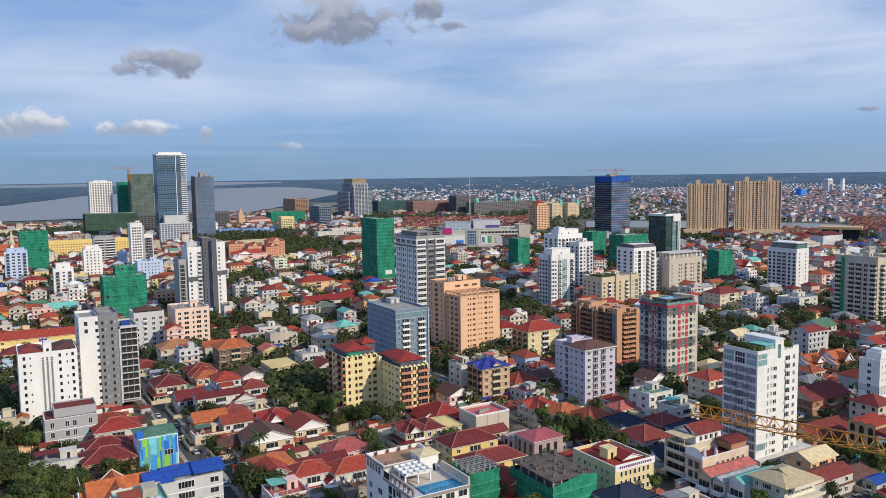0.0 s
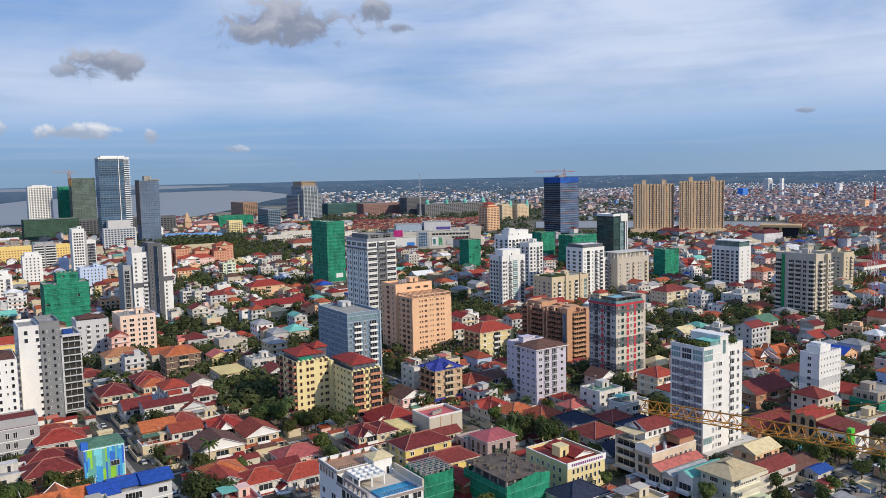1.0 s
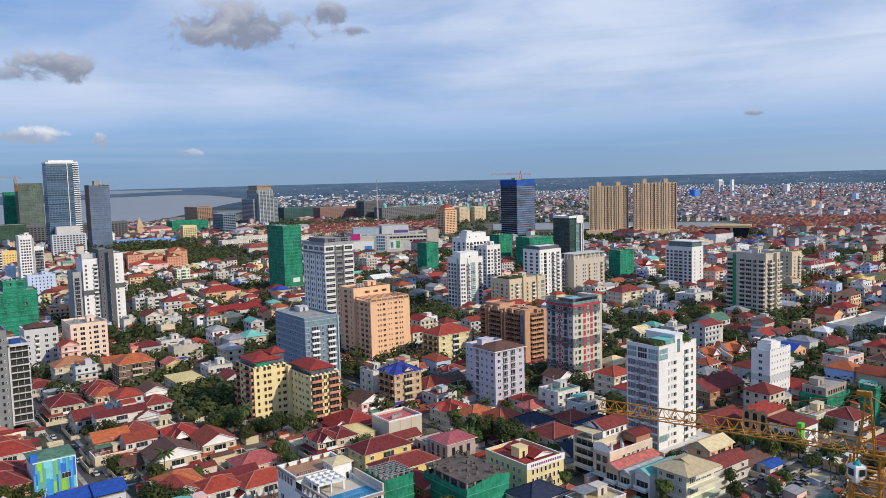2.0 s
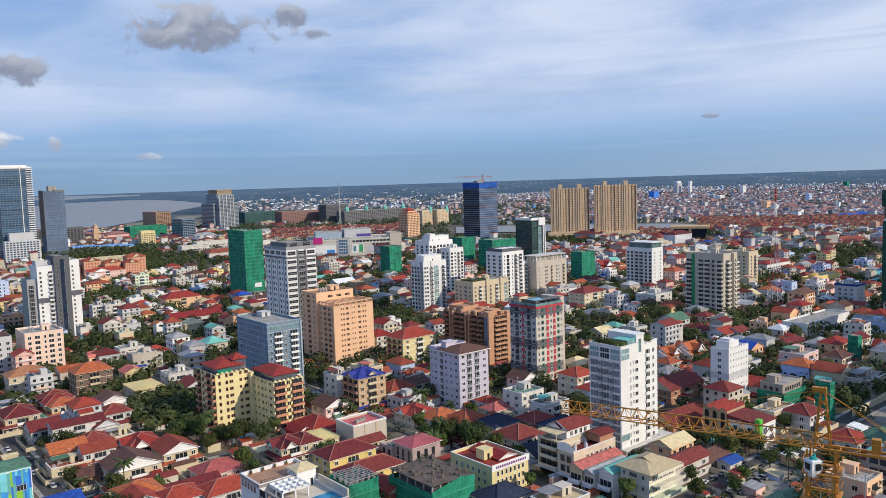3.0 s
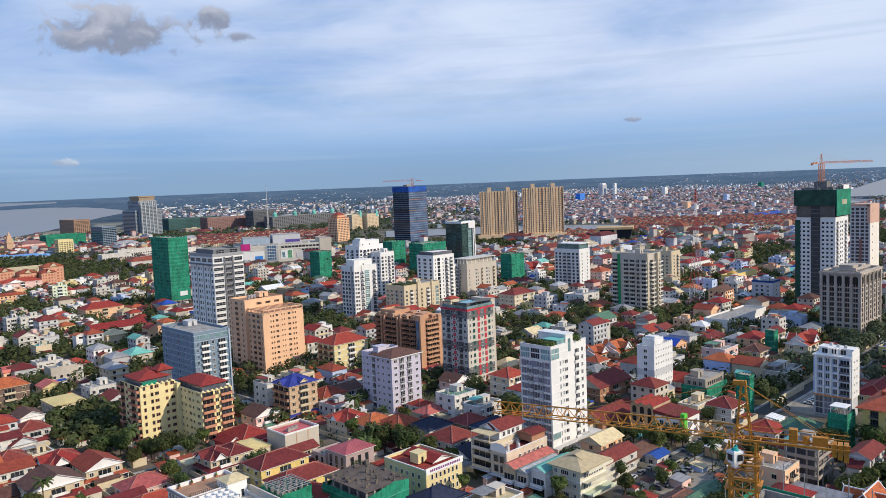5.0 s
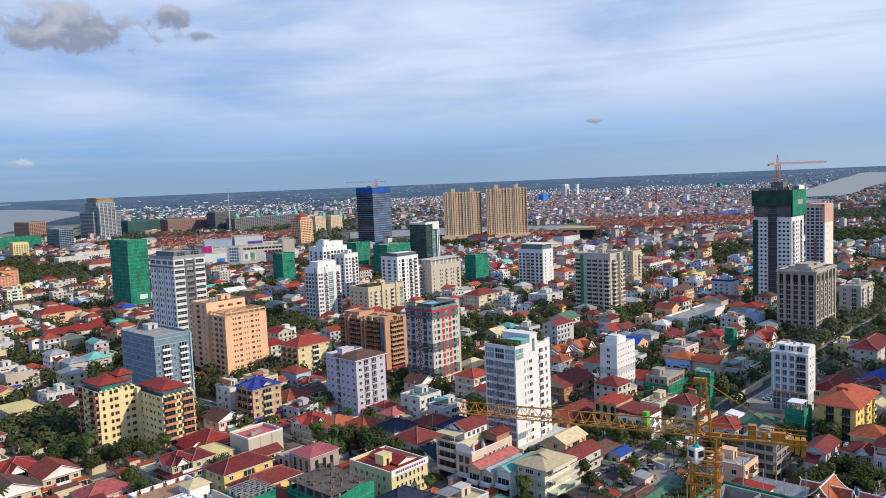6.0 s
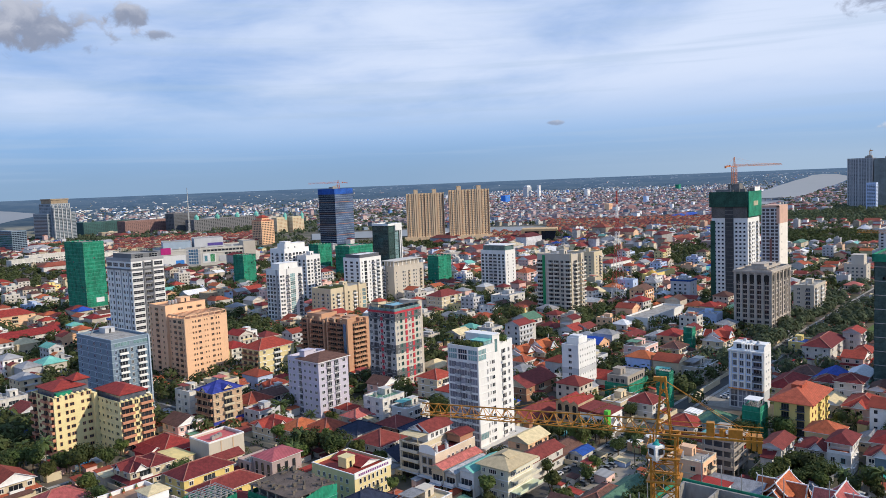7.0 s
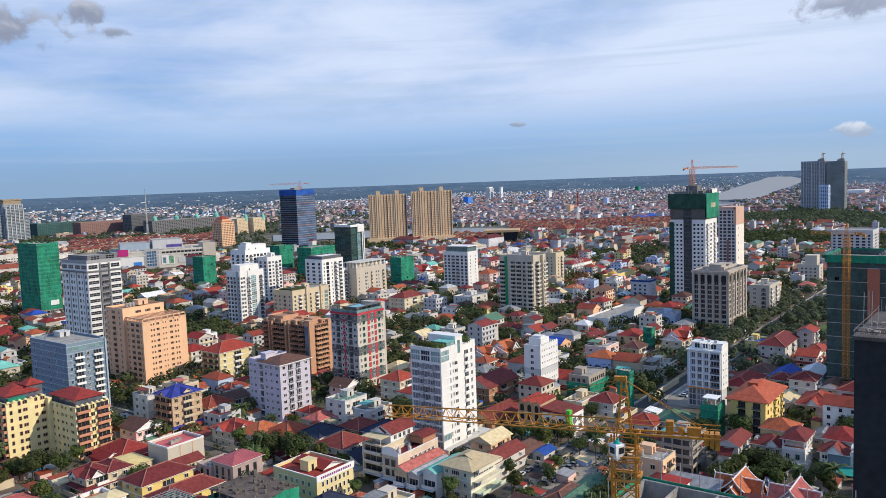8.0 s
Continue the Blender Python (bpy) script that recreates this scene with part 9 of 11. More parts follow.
def blue_roof_house():
    x, y = 37.0, 247.2
    b = thing("house", x, y, "white block with bright blue sheet roofs and a round window bay", "house")
    reserve(x, y, 25, 12)
    shell(b, 0, 23, 0, 12, 0, 11.0, WALL["lightgrey"], parapet=0.2, bands=0.1, fh=3.5, base=3.5, band_mat=W_)
    for i, (a, c, d) in enumerate(((-1, 8, 0.6), (5, 16, 3.0), (14, 24, 1.2))):
        s = Shape()
        s.gable(a, c, -1 + d, 12.5, 11.2 + 0.3 * i, 2.0, "x")
        part("roof", s, [ROOF["blue"], WALL["blue"]], b, "bright blue sheet roof")
    facade(b, "S", 0, 23, 0, 0.4, 3.5, 3, [(0.15, win_m), (0.5, glass_bay(5, 2.2, W_, GLASS, 5, 1, 0.6)), (0.88, win_l)])


blue_roof_house()


def mall():
    b = thing("shopping_mall", 562.0, 984.0, "long beige shopping mall with coloured panels and a magenta sign block", "mall", -27)
    reserve(562, 905, 130, 120, 0)
    stone, pale = WALL["stone"], surface("pale_mall_panel", (0.66, 0.63, 0.57), 0.8, 0.12)
    shell(b, 0, 134, 0, 70, 0, 25, stone, parapet=1.5)
    part("string_course", Shape().box(-0.3, 134.3, -0.5, 0, 17.6, 18.6).box(-0.3, 134.3, -0.5, 0, 22.8, 23.6), pale, b)
    shell(b, 118, 135, -1, 40, 0, 31, WALL["beige"], name="end_tower")
    shell(b, 12, 50, 24, 62, 24, 34, WALL["palesteel"], name="roof_hall", parapet=0.4)
    shell(b, 54, 94, 24, 64, 24, 37, LG, name="roof_hall", parapet=0.4)
    part("roof_panel", Shape().box(72, 93, 23.6, 24, 26, 30), surface("violet_panel", (0.11, 0.08, 0.30)), b, "violet panel on the roof hall")
    part("sign_block", Shape().box(7, 20, -1.2, 0, 19, 28), surface("magenta_panel", (0.50, 0.03, 0.20)), b, "magenta sign block")
    for a, c, z0, z1, m in ((6, 39, 3, 17, W_), (26, 37, 4, 10, surface("poster_blue", (0.05, 0.24, 0.65))), (40, 59, 1, 27, WALL["grey"]), (62, 79, 4, 17, W_), (72, 78, 5, 16, surface("poster_green", (0.08, 0.48, 0.20))), (64, 68, 6, 14, surface("poster_teal", (0.10, 0.36, 0.45))), (84, 94, 5, 13, LG), (98, 106, 5, 12, pale)):
        part("facade_panel", Shape().box(a, c, -0.6 if z0 > 3 else -0.4, -0.05, z0, z1), m, b)
    part("glazed_bay", Shape().panes(43, 56, 3, 24, 4, 5, 0.3, -1.0, -0.7), [WALL["lightgrey"], BLUE_GLASS], b, "blue glazed entrance bay")
    for k in range(11):
        part("deck_opening", cached("deck_opening", lambda: Shape().box(0, 4.0, -0.35, -0.05, 0, 2.4).data("deck_opening", [GLASS])), (), b, loc=(63 + k * 5.0, 0, 19.6))
    for k in range(5):
        part("deck_opening", cached("deck_opening", None), (), b, loc=(92 + k * 5.0, 0, 14.4))
    plant = cached("mall_plant", lambda: Shape().box(0, 3, 0, 3, 0, 2.2).box(0.4, 2.6, 0.4, 2.6, 2.2, 2.6).data("roof_plant", [LG]))
    for k in range(9):
        part("roof_plant", plant, (), b, loc=(8 + k * 12, 8 + (k % 3) * 5, 23.6))


mall()


def radio_mast(x, y, h, r, label, thick=0.35, plain=False):
    """A lattice mast painted in red and white sections."""
    m = thing("radio_mast", x, y, label, "mast")
    red, white = (STEEL, STEEL) if plain else (surface("mast_red", (0.42, 0.07, 0.06), 0.6), WALL["white"])
    n = 9
    for k in range(n):
        s = Shape()
        z0, z1 = h * k / n, h * (k + 1) / n
        r0, r1 = r * (1 - k / n) ** 1.5 + 0.3, r * (1 - (k + 1) / n) ** 1.5 + 0.3
        cs = ((-1, -1), (1, -1), (1, 1), (-1, 1))
        for i in range(4):
            (ax, ay), (bx, by) = cs[i], cs[(i + 1) % 4]
            s.bar((ax * r0, ay * r0, z0), (ax * r1, ay * r1, z1), thick)
            for q in range(2):
                u, v = q / 2, (q + 1) / 2
                ra, rb, za, zb = r0 + (r1 - r0) * u, r0 + (r1 - r0) * v, z0 + (z1 - z0) * u, z0 + (z1 - z0) * v
                s.bar((ax * ra, ay * ra, za), (bx * rb, by * rb, zb), thick * 0.5).bar((bx * ra, by * ra, za), (ax * rb, ay * rb, zb), thick * 0.5)
        part("mast_section", s, white if k % 2 else red, m)
    return m


radio_mast(542.2, 280.6, 92, 4.6, "red and white lattice radio mast", 0.2)
radio_mast(1027.1, 1638.4, 112, 1.6, "thin distant lattice radio mast", 0.4, True)

# the garden pool beside the yellow block
b = thing("garden_pool", 133.4, 297.7, "small kidney garden pool with a stone rim", "pool")
part("rim", Shape().tube(0, 0, -0.1, 0.35, 5.2, 5.2, 16).tube(4, 2, -0.1, 0.34, 4.2, 4.2, 16), WALL["tan"], b)
part("water", Shape().tube(0, 0, 0.2, 0.42, 4.6, 4.6, 16).tube(4, 2, 0.2, 0.41, 3.6, 3.6, 16), POOL, b, "blue pool water")
# open yards kept clear of trees
RESERVED.append((318, 348, 84, 134))
RESERVED.append((355, 395, 112, 134))
# the school ground with its playing field
x, y = 807.3, 354.8
tagged(part("playing_field", Shape().box(-34, 26, -14, 40, 0.05, 0.2), GRASS, loc=(x, y, 0)), "mown green playing field of a school", "field", kind="structure")
reserve(x - 34, y - 14, 60, 54)
for px, py, wx, wy, h, wc, lab in ((671.7, 313.6, 52, 10, 11, "yellow", "long yellow school wing with shaded galleries"), (749.1, 396.1, 48, 12, 10, "white", "long white school wing with a red roof")):
    b = far_tower("school_block", px, py, wx, wy, h, WALL[wc], GLASS, lab, 14, 3, 3.4)
    if wc == "white":
        s = Shape()
        s.hip(-1, wx + 1, -1, wy + 1, h + 0.2, 3)
        part("roof", s, ROOF["red"], b)
b = thing("gold_dome", *(668.7, 311.7), "small gilded dome on a drum", "dome")
part("dome", Shape().tube(0, 0, 0, 10, 6, 6, 14).tube(0, 0, 10, 14, 6, 4, 14).tube(0, 0, 14, 16, 4, 0.3, 14), surface("gilding", (0.62, 0.36, 0.07), 0.5), b)
# the white shed, the blue-edged block and the broad blue roof
b = far_tower("warehouse", 480.3, 227.7, 60, 16, 8.5, W_, GLASS, "long white workshop with a low roof", 16, 4, 3.4)
b = plain_tower(595.6, 245.9, 14, 16, 18.5, LG, "grey block with a blue-edged roof", [(0.5, win_m)], spread(3, win_m))
part("roof_edge", Shape().ring(-0.3, 14.3, -0.3, 16.3, 17.5, 18.9, 0.4), ROOF["blue"], b)
plain_tower(605.0, 299.4, 9, 14, 15, WALL["paleblue"], "narrow pale blue townhouse", [(0.5, win_s)], [(0.3, win_m), (0.7, win_m)])
b = thing("market_hall", *(1633.0, 686.7), "broad low hall under a bright blue roof", "hall")
sh = Shape().box(2, 118, 2, 38, 0, 8, 1)
sh.hip(0, 120, 0, 40, 8.2, 4)
part("roof", sh, [ROOF["blue"], LG], b)
# modern dark hall beyond the tower slabs
b = thing("exhibition_hall", 1066.0, 722.0, "bronze and glass hall with slanting walls and a jutting roof", "hall", -60)
reserve(1060, 670, 60, 60)
s = Shape()
s.v = [(4, 2, 0), (50, 2, 0), (50, 34, 0), (4, 34, 0), (0, -2, 17), (54, -2, 17), (54, 36, 17), (0, 36, 17)]
s.f, s.m = [(0, 1, 5, 4), (1, 2, 6, 5), (2, 3, 7, 6), (3, 0, 4, 7), (4, 5, 6, 7)], [0] * 5
part("wall", s, CURTAIN, b, "dark slanting glass wall")
part("roof", Shape().box(-2, 56, -4, 38, 17, 20.5), WALL["gold"], b, "jutting bronze roof")
part("side_fin", Shape().box(-2, 3, -3.6, 37, 0, 17).box(26, 30, -3.4, -1.6, 0, 17), WALL["gold"], b, "bronze side wall")
# the temple by the river
x, y = 12.0, 1130.0
b = thing("temple", x, y, "white and red temple hall with tiered gables and a spire", "temple")
reserve(x - 20, y - 20, 60, 50)
s = Shape().box(-10, 30, 0, 20, 0, 12, 1)
s.gable(-12, 32, -2, 22, 12, 8, "x").gable(-6, 26, 2, 18, 17, 8, "x").gable(4, 16, -6, 26, 15, 12, "y")
part("hall", s, [ROOF["orange"], W_], b)
part("spire", Shape().tube(10, 10, 20, 30, 4, 3, 8).tube(10, 10, 30, 44, 2.5, 0.3, 8), CR, b)
b = netted_block(150.0, 1560.0, 90, 40, 42, surface("old_green_net", (0.05, 0.10, 0.07), 0.85, 0.4, 0.05, 0.3), "wide podium frame in faded green net", fh=6)
b = far_tower("podium_block", 245.0, 1640.0, 190, 30, 36, WALL["darkgrey"], DARK, "long dark unfinished podium", 30, 4, 4.0)

# the old quarter between the park and the river
b = netted_block(540.0, 1690.0, 78, 40, 27, NET, "broad low concrete frame under green net", fh=5)
b = far_tower("apartment_tower", 492.0, 1478.0, 26, 20, 28, WALL["paleyellow"], GLASS, "pale yellow and white mid-rise block", 6, 5, 3.4)
for px, py, wide, lab in ((360.0, 1745.0, 60, "long rose arcade block with a mauve tile roof"), (424.0, 1728.0, 68, "long rose market block with a mauve tile roof"), (494.0, 1690.0, 44, "rose hall with a mauve tile roof")):
    b = far_tower("arcade_block", px, py, wide, 26, 14, WALL["pink"], WALL["terracotta"], lab, int(wide / 4), 6, 4.4, win=(0.5, 0.5))
    s = Shape()
    s.hip(-1.5, wide + 1.5, -1.5, 27.5, 14.4, 6)
    part("roof", s, surface("mauve_tiles", (0.30, 0.145, 0.13), 0.85, 0.3), b, "mauve hipped tile roof")
b = thing("clock_tower", 470.0, 1700.0, "ornate cream clock tower with a stepped spire", "tower")
part("shaft", Shape().box(0, 12, 0, 12, 0, 26).box(-1, 13, -1, 13, 18, 20).box(2, 10, 2, 10, 26, 32).tube(6, 6, 32, 40, 3.5, 0.4, 8), WALL["tan"], b)
for px, py, wide in ((372.0, 1480.0, 40), (404.0, 1455.0, 46), (436.0, 1425.0, 26)):
    b = thing("market_hall", px, py, "open market shed under a bright blue sheet roof", "hall")
    reserve(px, py, wide, 22)
    s = Shape().box(1, wide - 1, 1, 21, 0, 6, 1)
    s.gable(0, wide, 0, 22, 6.2, 3.0, "x")
    part("roof", s, [surface("pale_blue_sheet", (0.16, 0.33, 0.62), 0.6, 0.3), LG], b)
b = thing("depot", 296.0, 1140.0, "long depot under a sandy sheet roof", "hall")
reserve(296, 1140, 64, 24)
s = Shape().box(1, 63, 1, 23, 0, 9, 1)
s.gable(0, 64, 0, 24, 9.2, 4.0, "x")
part("roof", s, [surface("sandy_sheet", (0.56, 0.44, 0.26), 0.75, 0.25), CR], b)
SALMON = surface("salmon_render", (0.62, 0.34, 0.23), 0.85, 0.18)
for n, (px, py, wide, h) in enumerate(((238.0, 985.0, 17, 17), (257.0, 978.0, 18, 23), (277.0, 965.0, 18, 20), (297.0, 955.0, 16, 19), (305.0, 972.0, 22, 24))):
    b = far_tower("apartment_block", px, py, wide, 16, h, SALMON, WALL["terracotta"], "salmon colonial-style apartment block with a red roof", 5, 4, 3.4, win=(0.55, 0.55))
    s = Shape()
    s.hip(-1, wide + 1, -1, 17, h + 0.2, 4.0)
    s.gable(wide * 0.3, wide * 0.7, -1.6, 8, h + 0.4, 3.6, "y")
    part("roof", s, [ROOF["rust"], WALL["cream"]], b, "red hipped roof with a front gable")
for px, py, wide, lab in ((521.0, 1290.0, 70, "long white ministry block with flat roof"), (470.0, 1225.0, 46, "grey-white office block by the park"), (560.0, 1195.0, 60, "pale office block with dark window bands")):
    far_tower("office_block", px, py, wide, 18, 13, AGED_WHITE, GLASS, lab, int(wide / 4), 5, 3.8, win=(0.6, 0.45))


YELLOW_SHEET = surface("pale_yellow_sheet", (0.74, 0.58, 0.25), 0.75, 0.2, 0.05, 0.6)


def sheet_hall(x, y, wx, wy, h, wall, label):
    """Low hall under one broad, faintly pitched sheet roof with standing seams."""
    b = thing("house", x, y, label, "house")
    reserve(x, y, wx, wy)
    shell(b, 0.4, wx - 0.4, 0.4, wy - 0.4, 0, h, wall, parapet=0.1)
    s = Shape()
    s.hip(0, wx, 0, wy, h + 0.3, 0.7)
    n = int(wx / 1.5)
    for k in range(1, n):
        s.box(wx * k / n - 0.05, wx * k / n + 0.05, 0.1, wy - 0.1, h + 0.3, h + 0.38)
    part("roof", s, YELLOW_SHEET, b, "broad pale yellow sheet roof")
    facade(b, "W", 0.4, wy - 0.4, 0.4, 0.3, 3.2, int(h / 3.2), spread(4, win_m))
    facade(b, "S", 0.4, wx - 0.4, 0.4, 0.3, 3.2, int(h / 3.2), spread(4, win_m))


def beige_store(x, y):
    """Windowless beige block with a rose roof deck inside a white parapet."""
    b = thing("house", x, y, "plain beige block with a rose-red roof deck and white parapet", "house")
    reserve(x, y, 16, 13)
    shell(b, 0, 16, 0, 13, 0, 8.8, WALL["beige"], deck=surface("rose_deck", (0.56, 0.13, 0.13), 0.85, 0.25), parapet=0.7, band_mat=WALL["white"])
    part("parapet", Shape().ring(-0.1, 16.1, -0.1, 13.1, 8.7, 9.3, 0.4), WALL["white"], b, "white parapet")
    part("corner_pier", Shape().box(10.6, 11.1, -0.12, 0, 0, 8.7).box(5.2, 5.6, -0.12, 0, 0, 8.7), WALL["tan"], b)
    for k in range(3):
        part("rooftop_unit", cached("beige_unit", lambda: Shape().box(0, 1.5, 0, 1.3, 0, 1.3).tube(0.75, 0.65, 1.3, 1.55, 0.5, 0.5, 10).data("rooftop_unit", [CONC])), (), b, loc=(4.5 + k * 1.9, 4.5 + k * 0.5, 8.1))


def rose_house(x, y):
    """Pinkish house: tall dark framed windows, a rose hipped roof, and a cluttered flat wing."""
    b = thing("house", x, y, "mauve-pink house with tall framed windows and a rose hipped roof", "house")
    reserve(x - 2, y, 16, 20)
    wall = surface("mauve_render", (0.44, 0.34, 0.33), 0.85, 0.15)
    shell(b, 0, 13, 0, 11, 0, 8.8, wall, bands=0.12, fh=4.2, base=4.2, parapet=0.1)
    s = Shape()
    s.hip(-0.7, 13.7, -0.7, 11.7, 9.0, 1.9, edge=1)
    part("roof", s, [surface("rose_tiles", (0.40, 0.10, 0.115), 0.8, 0.3, courses=0.2), W_], b)
    shell(b, -1, 11, 11, 19, 0, 6.6, wall, parapet=0.9, name="flat_wing")
    s = Shape()
    rnd = random.Random(8)
    for k in range(16):
        u, v, d = rnd.uniform(0, 9.5), rnd.uniform(11.6, 17.6), rnd.uniform(0.4, 1.2)
        s.box(u, u + d, v, v + d * 0.8, 5.7, 5.9 + d)
    part("rooftop_clutter", s, CONC, b, "stacked tanks and crates")
    for a in (2.2, 5.6, 9.0):
        part("tall_window", window(1.0, 5.4, 1.8, DARK, bars=0), (), b, loc=(0, a, 0), turn=-90)
        part("tall_window", window(1.2, 5.4, 1.8, DARK, bars=1), (), b, loc=(a + 0.6, 0, 0))
    for a in (13, 16.4):
        part("tall_window", window(1.0, 4.0, 1.4, DARK, bars=0), (), b, loc=(-1, a, 0), turn=-90)


def corner_mansion(x, y):
    """White villa of stepped volumes: tiled hips, a corner terrace under its own roof and an orange rear roof."""
    b = thing("house", x, y, "large white villa with stepped maroon and orange tile roofs", "house")
    reserve(x, y, 22, 18)
    white, red = AGED_WHITE, ROOF["maroon"]
    shell(b, 1.6, 22, 3, 18, 0, 7.2, white, bands=0.12, fh=3.6, base=3.6, parapet=0.1, band_mat=WALL["white"])
    shell(b, 0, 11, 0, 7.5, 0, 7.6, white, bands=0.12, fh=3.6, base=3.6, parapet=0.1, band_mat=WALL["white"], name="corner_wing")
    shell(b, 4.4, 13, 0.4, 7.5, 7.6, 11.2, white, parapet=0.1, name="upper_room")
    shell(b, 10, 21, 6, 17, 7.0, 10.6, WALL["paleyellow"], parapet=0.1, name="rear_storey")
    s = Shape()
    s.hip(0.6, 11.5, 7, 18.8, 7.4, 3.0, edge=1)
    s.gable(0.2, 8, 8.6, 13.6, 7.5, 2.5, "x")
    s.hip(13, 22.8, 1.6, 9, 7.4, 2.4, edge=1)
    part("lower_roof", s, [red, WALL["white"]], b, "maroon tile roof with a front gable")
    s = Shape()
    s.hip(-0.6, 13.8, -0.6, 8.2, 11.4, 2.6, edge=1)
    part("upper_roof", s, [red, WALL["white"]], b, "maroon hipped tile roof over the terrace")
    s = Shape()
    s.hip(9.2, 22.0, 5.2, 18.0, 10.8, 3.4, edge=1)
    part("rear_roof", s, [ROOF["orange"], WALL["white"]], b, "orange hipped tile roof")
    part("terrace", Shape().ring(0, 4.4, 0, 7.5, 7.6, 8.6, 0.2).box(0.2, 4.4, 0.2, 7.3, 7.6, 7.72, 1), [WALL["white"], ROOF["orange"]], b, "balustraded terrace with a terracotta floor")
    for a, c in ((0.1, 0.1), (0.1, 7.0), (2.4, 0.1)):
        part("terrace_column", cached("mansion_column", lambda: Shape().tube(0.2, 0.2, 0, 3.6, 0.2, 0.2, 8).box(-0.05, 0.45, -0.05, 0.45, 3.3, 3.6).data("terrace_column", [WALL["white"]])), (), b, loc=(a, c, 7.7))
    part("gate_arch", Shape().box(-0.08, 0, 0.8, 4.0, 0.1, 2.9).box(-0.9, 0, 0.5, 4.3, 3.0, 3.3, 1), [GLASS, WALL["white"]], b, "dark garage opening under a white hood")
    for z in (0.3, 3.8):
        for a in (9.4, 12.6, 16.0):
            part("window", window(1.2, 1.9, 0.7, WALL["white"], hood=True), (), b, loc=(1.6, a, z), turn=-90)
        for a in (2.2, 5.4, 8.6):
            part("window", window(1.0, 1.6, 0.9, WALL["white"], hood=True), (), b, loc=(a, 0, z))
    part("window", window(1.2, 1.7, 0.8, WALL["white"]), (), b, loc=(0, 5.6, 3.8), turn=-90)
    part("window", window(1.2, 1.7, 0.8, surface("teal_shutter", (0.05, 0.25, 0.27), 0.6)), (), b, loc=(0, 2.4, 3.8), turn=-90)
    for a in (6.5, 10.0):
        part("window", window(1.0, 1.6, 0.9, WALL["white"]), (), b, loc=(a, 0.4, 7.7))
    tanks(b, [(3, 17), (4.8, 17)], 7.0)


def canopy_mansion(x, y):
    """White villa under crossing red hips, with a vaulted terrace canopy and a teal yard awning."""
    b = thing("house", x, y, "white villa with red tile roofs, terrace canopy and teal awning", "house")
    reserve(x - 8, y, 28, 16)
    white, red = AGED_WHITE, ROOF["red"]
    shell(b, 0, 20, 0, 14, 0, 7.0, white, bands=0.12, fh=3.5, base=3.5, parapet=0.1, band_mat=WALL["white"])
    shell(b, 7, 20, 4, 14, 7.0, 9.6, white, parapet=0.1, name="upper_storey")
    s = Shape()
    s.hip(-0.8, 10, 4.6, 15, 7.2, 3.0, edge=1)
    s.gable(-1.4, 6, 6.4, 12.4, 7.3, 2.8, "x")
    part("front_roof", s, [ROOF["maroon"], WALL["white"]], b, "maroon tile hip with a front gable")
    s = Shape()
    s.hip(6.2, 20.8, 3.2, 14.8, 9.8, 3.0, edge=1)
    s.gable(9, 15, -0.6, 8, 8.6, 2.4, "y")
    part("main_roof", s, [red, WALL["white"]], b, "red hipped tile roof")
    s = Shape()
    n = 10
    for k in range(n):
        a0, a1 = math.pi * k / n, math.pi * (k + 1) / n
        q = [(3.0 - 2.6 * math.cos(a), 9.3 + 1.0 * math.sin(a)) for a in (a0, a1)]
        s.face([(q[0][0], 0.1, q[0][1]), (q[1][0], 0.1, q[1][1]), (q[1][0], 4.4, q[1][1]), (q[0][0], 4.4, q[0][1])][::-1])
        s.face([(q[0][0], 0.1, q[0][1] - 0.15), (q[1][0], 0.1, q[1][1] - 0.15), (q[1][0], 4.4, q[1][1] - 0.15), (q[0][0], 4.4, q[0][1] - 0.15)])
    for a, c in ((0.5, 0.2), (5.4, 0.2), (0.5, 4.2), (5.4, 4.2)):
        s.bar((a, c, 7), (a, c, 9.3), 0.16)
    part("terrace_canopy", s, WALL["white"], b, "white vaulted canopy on posts")
    part("terrace_rail", Shape().ring(0, 7, 0, 4.6, 7.0, 8.0, 0.15), WALL["white"], b)
    s = Shape().box(-8.4, -0.4, 1.2, 8.4, 3.0, 3.14)
    for a, c in ((-8.2, 1.4), (-8.2, 8.0), (-4.4, 1.4), (-4.4, 8.0)):
        s.bar((a, c, 0), (a, c, 3), 0.14)
    part("yard_awning", s, surface("teal_cloth", (0.02, 0.30, 0.25), 0.7, 0.15), b, "bright teal cloth awning")
    part("side_wall", Shape().box(-0.06, 0, 4.4, 11.4, 3.4, 6.6), WALL["bluegrey"], b, "blue-grey rendered front")
    for z in (0.3, 3.7):
        for a in (2.2, 12.4):
            part("window", window(1.6, 1.3, 1.0, WALL["white"]), (), b, loc=(0, a, z), turn=-90)
        for a in (3.0, 8.0, 13.0):
            part("window", window(1.2, 1.5, 0.9, WALL["white"], hood=True), (), b, loc=(a, 0, z))


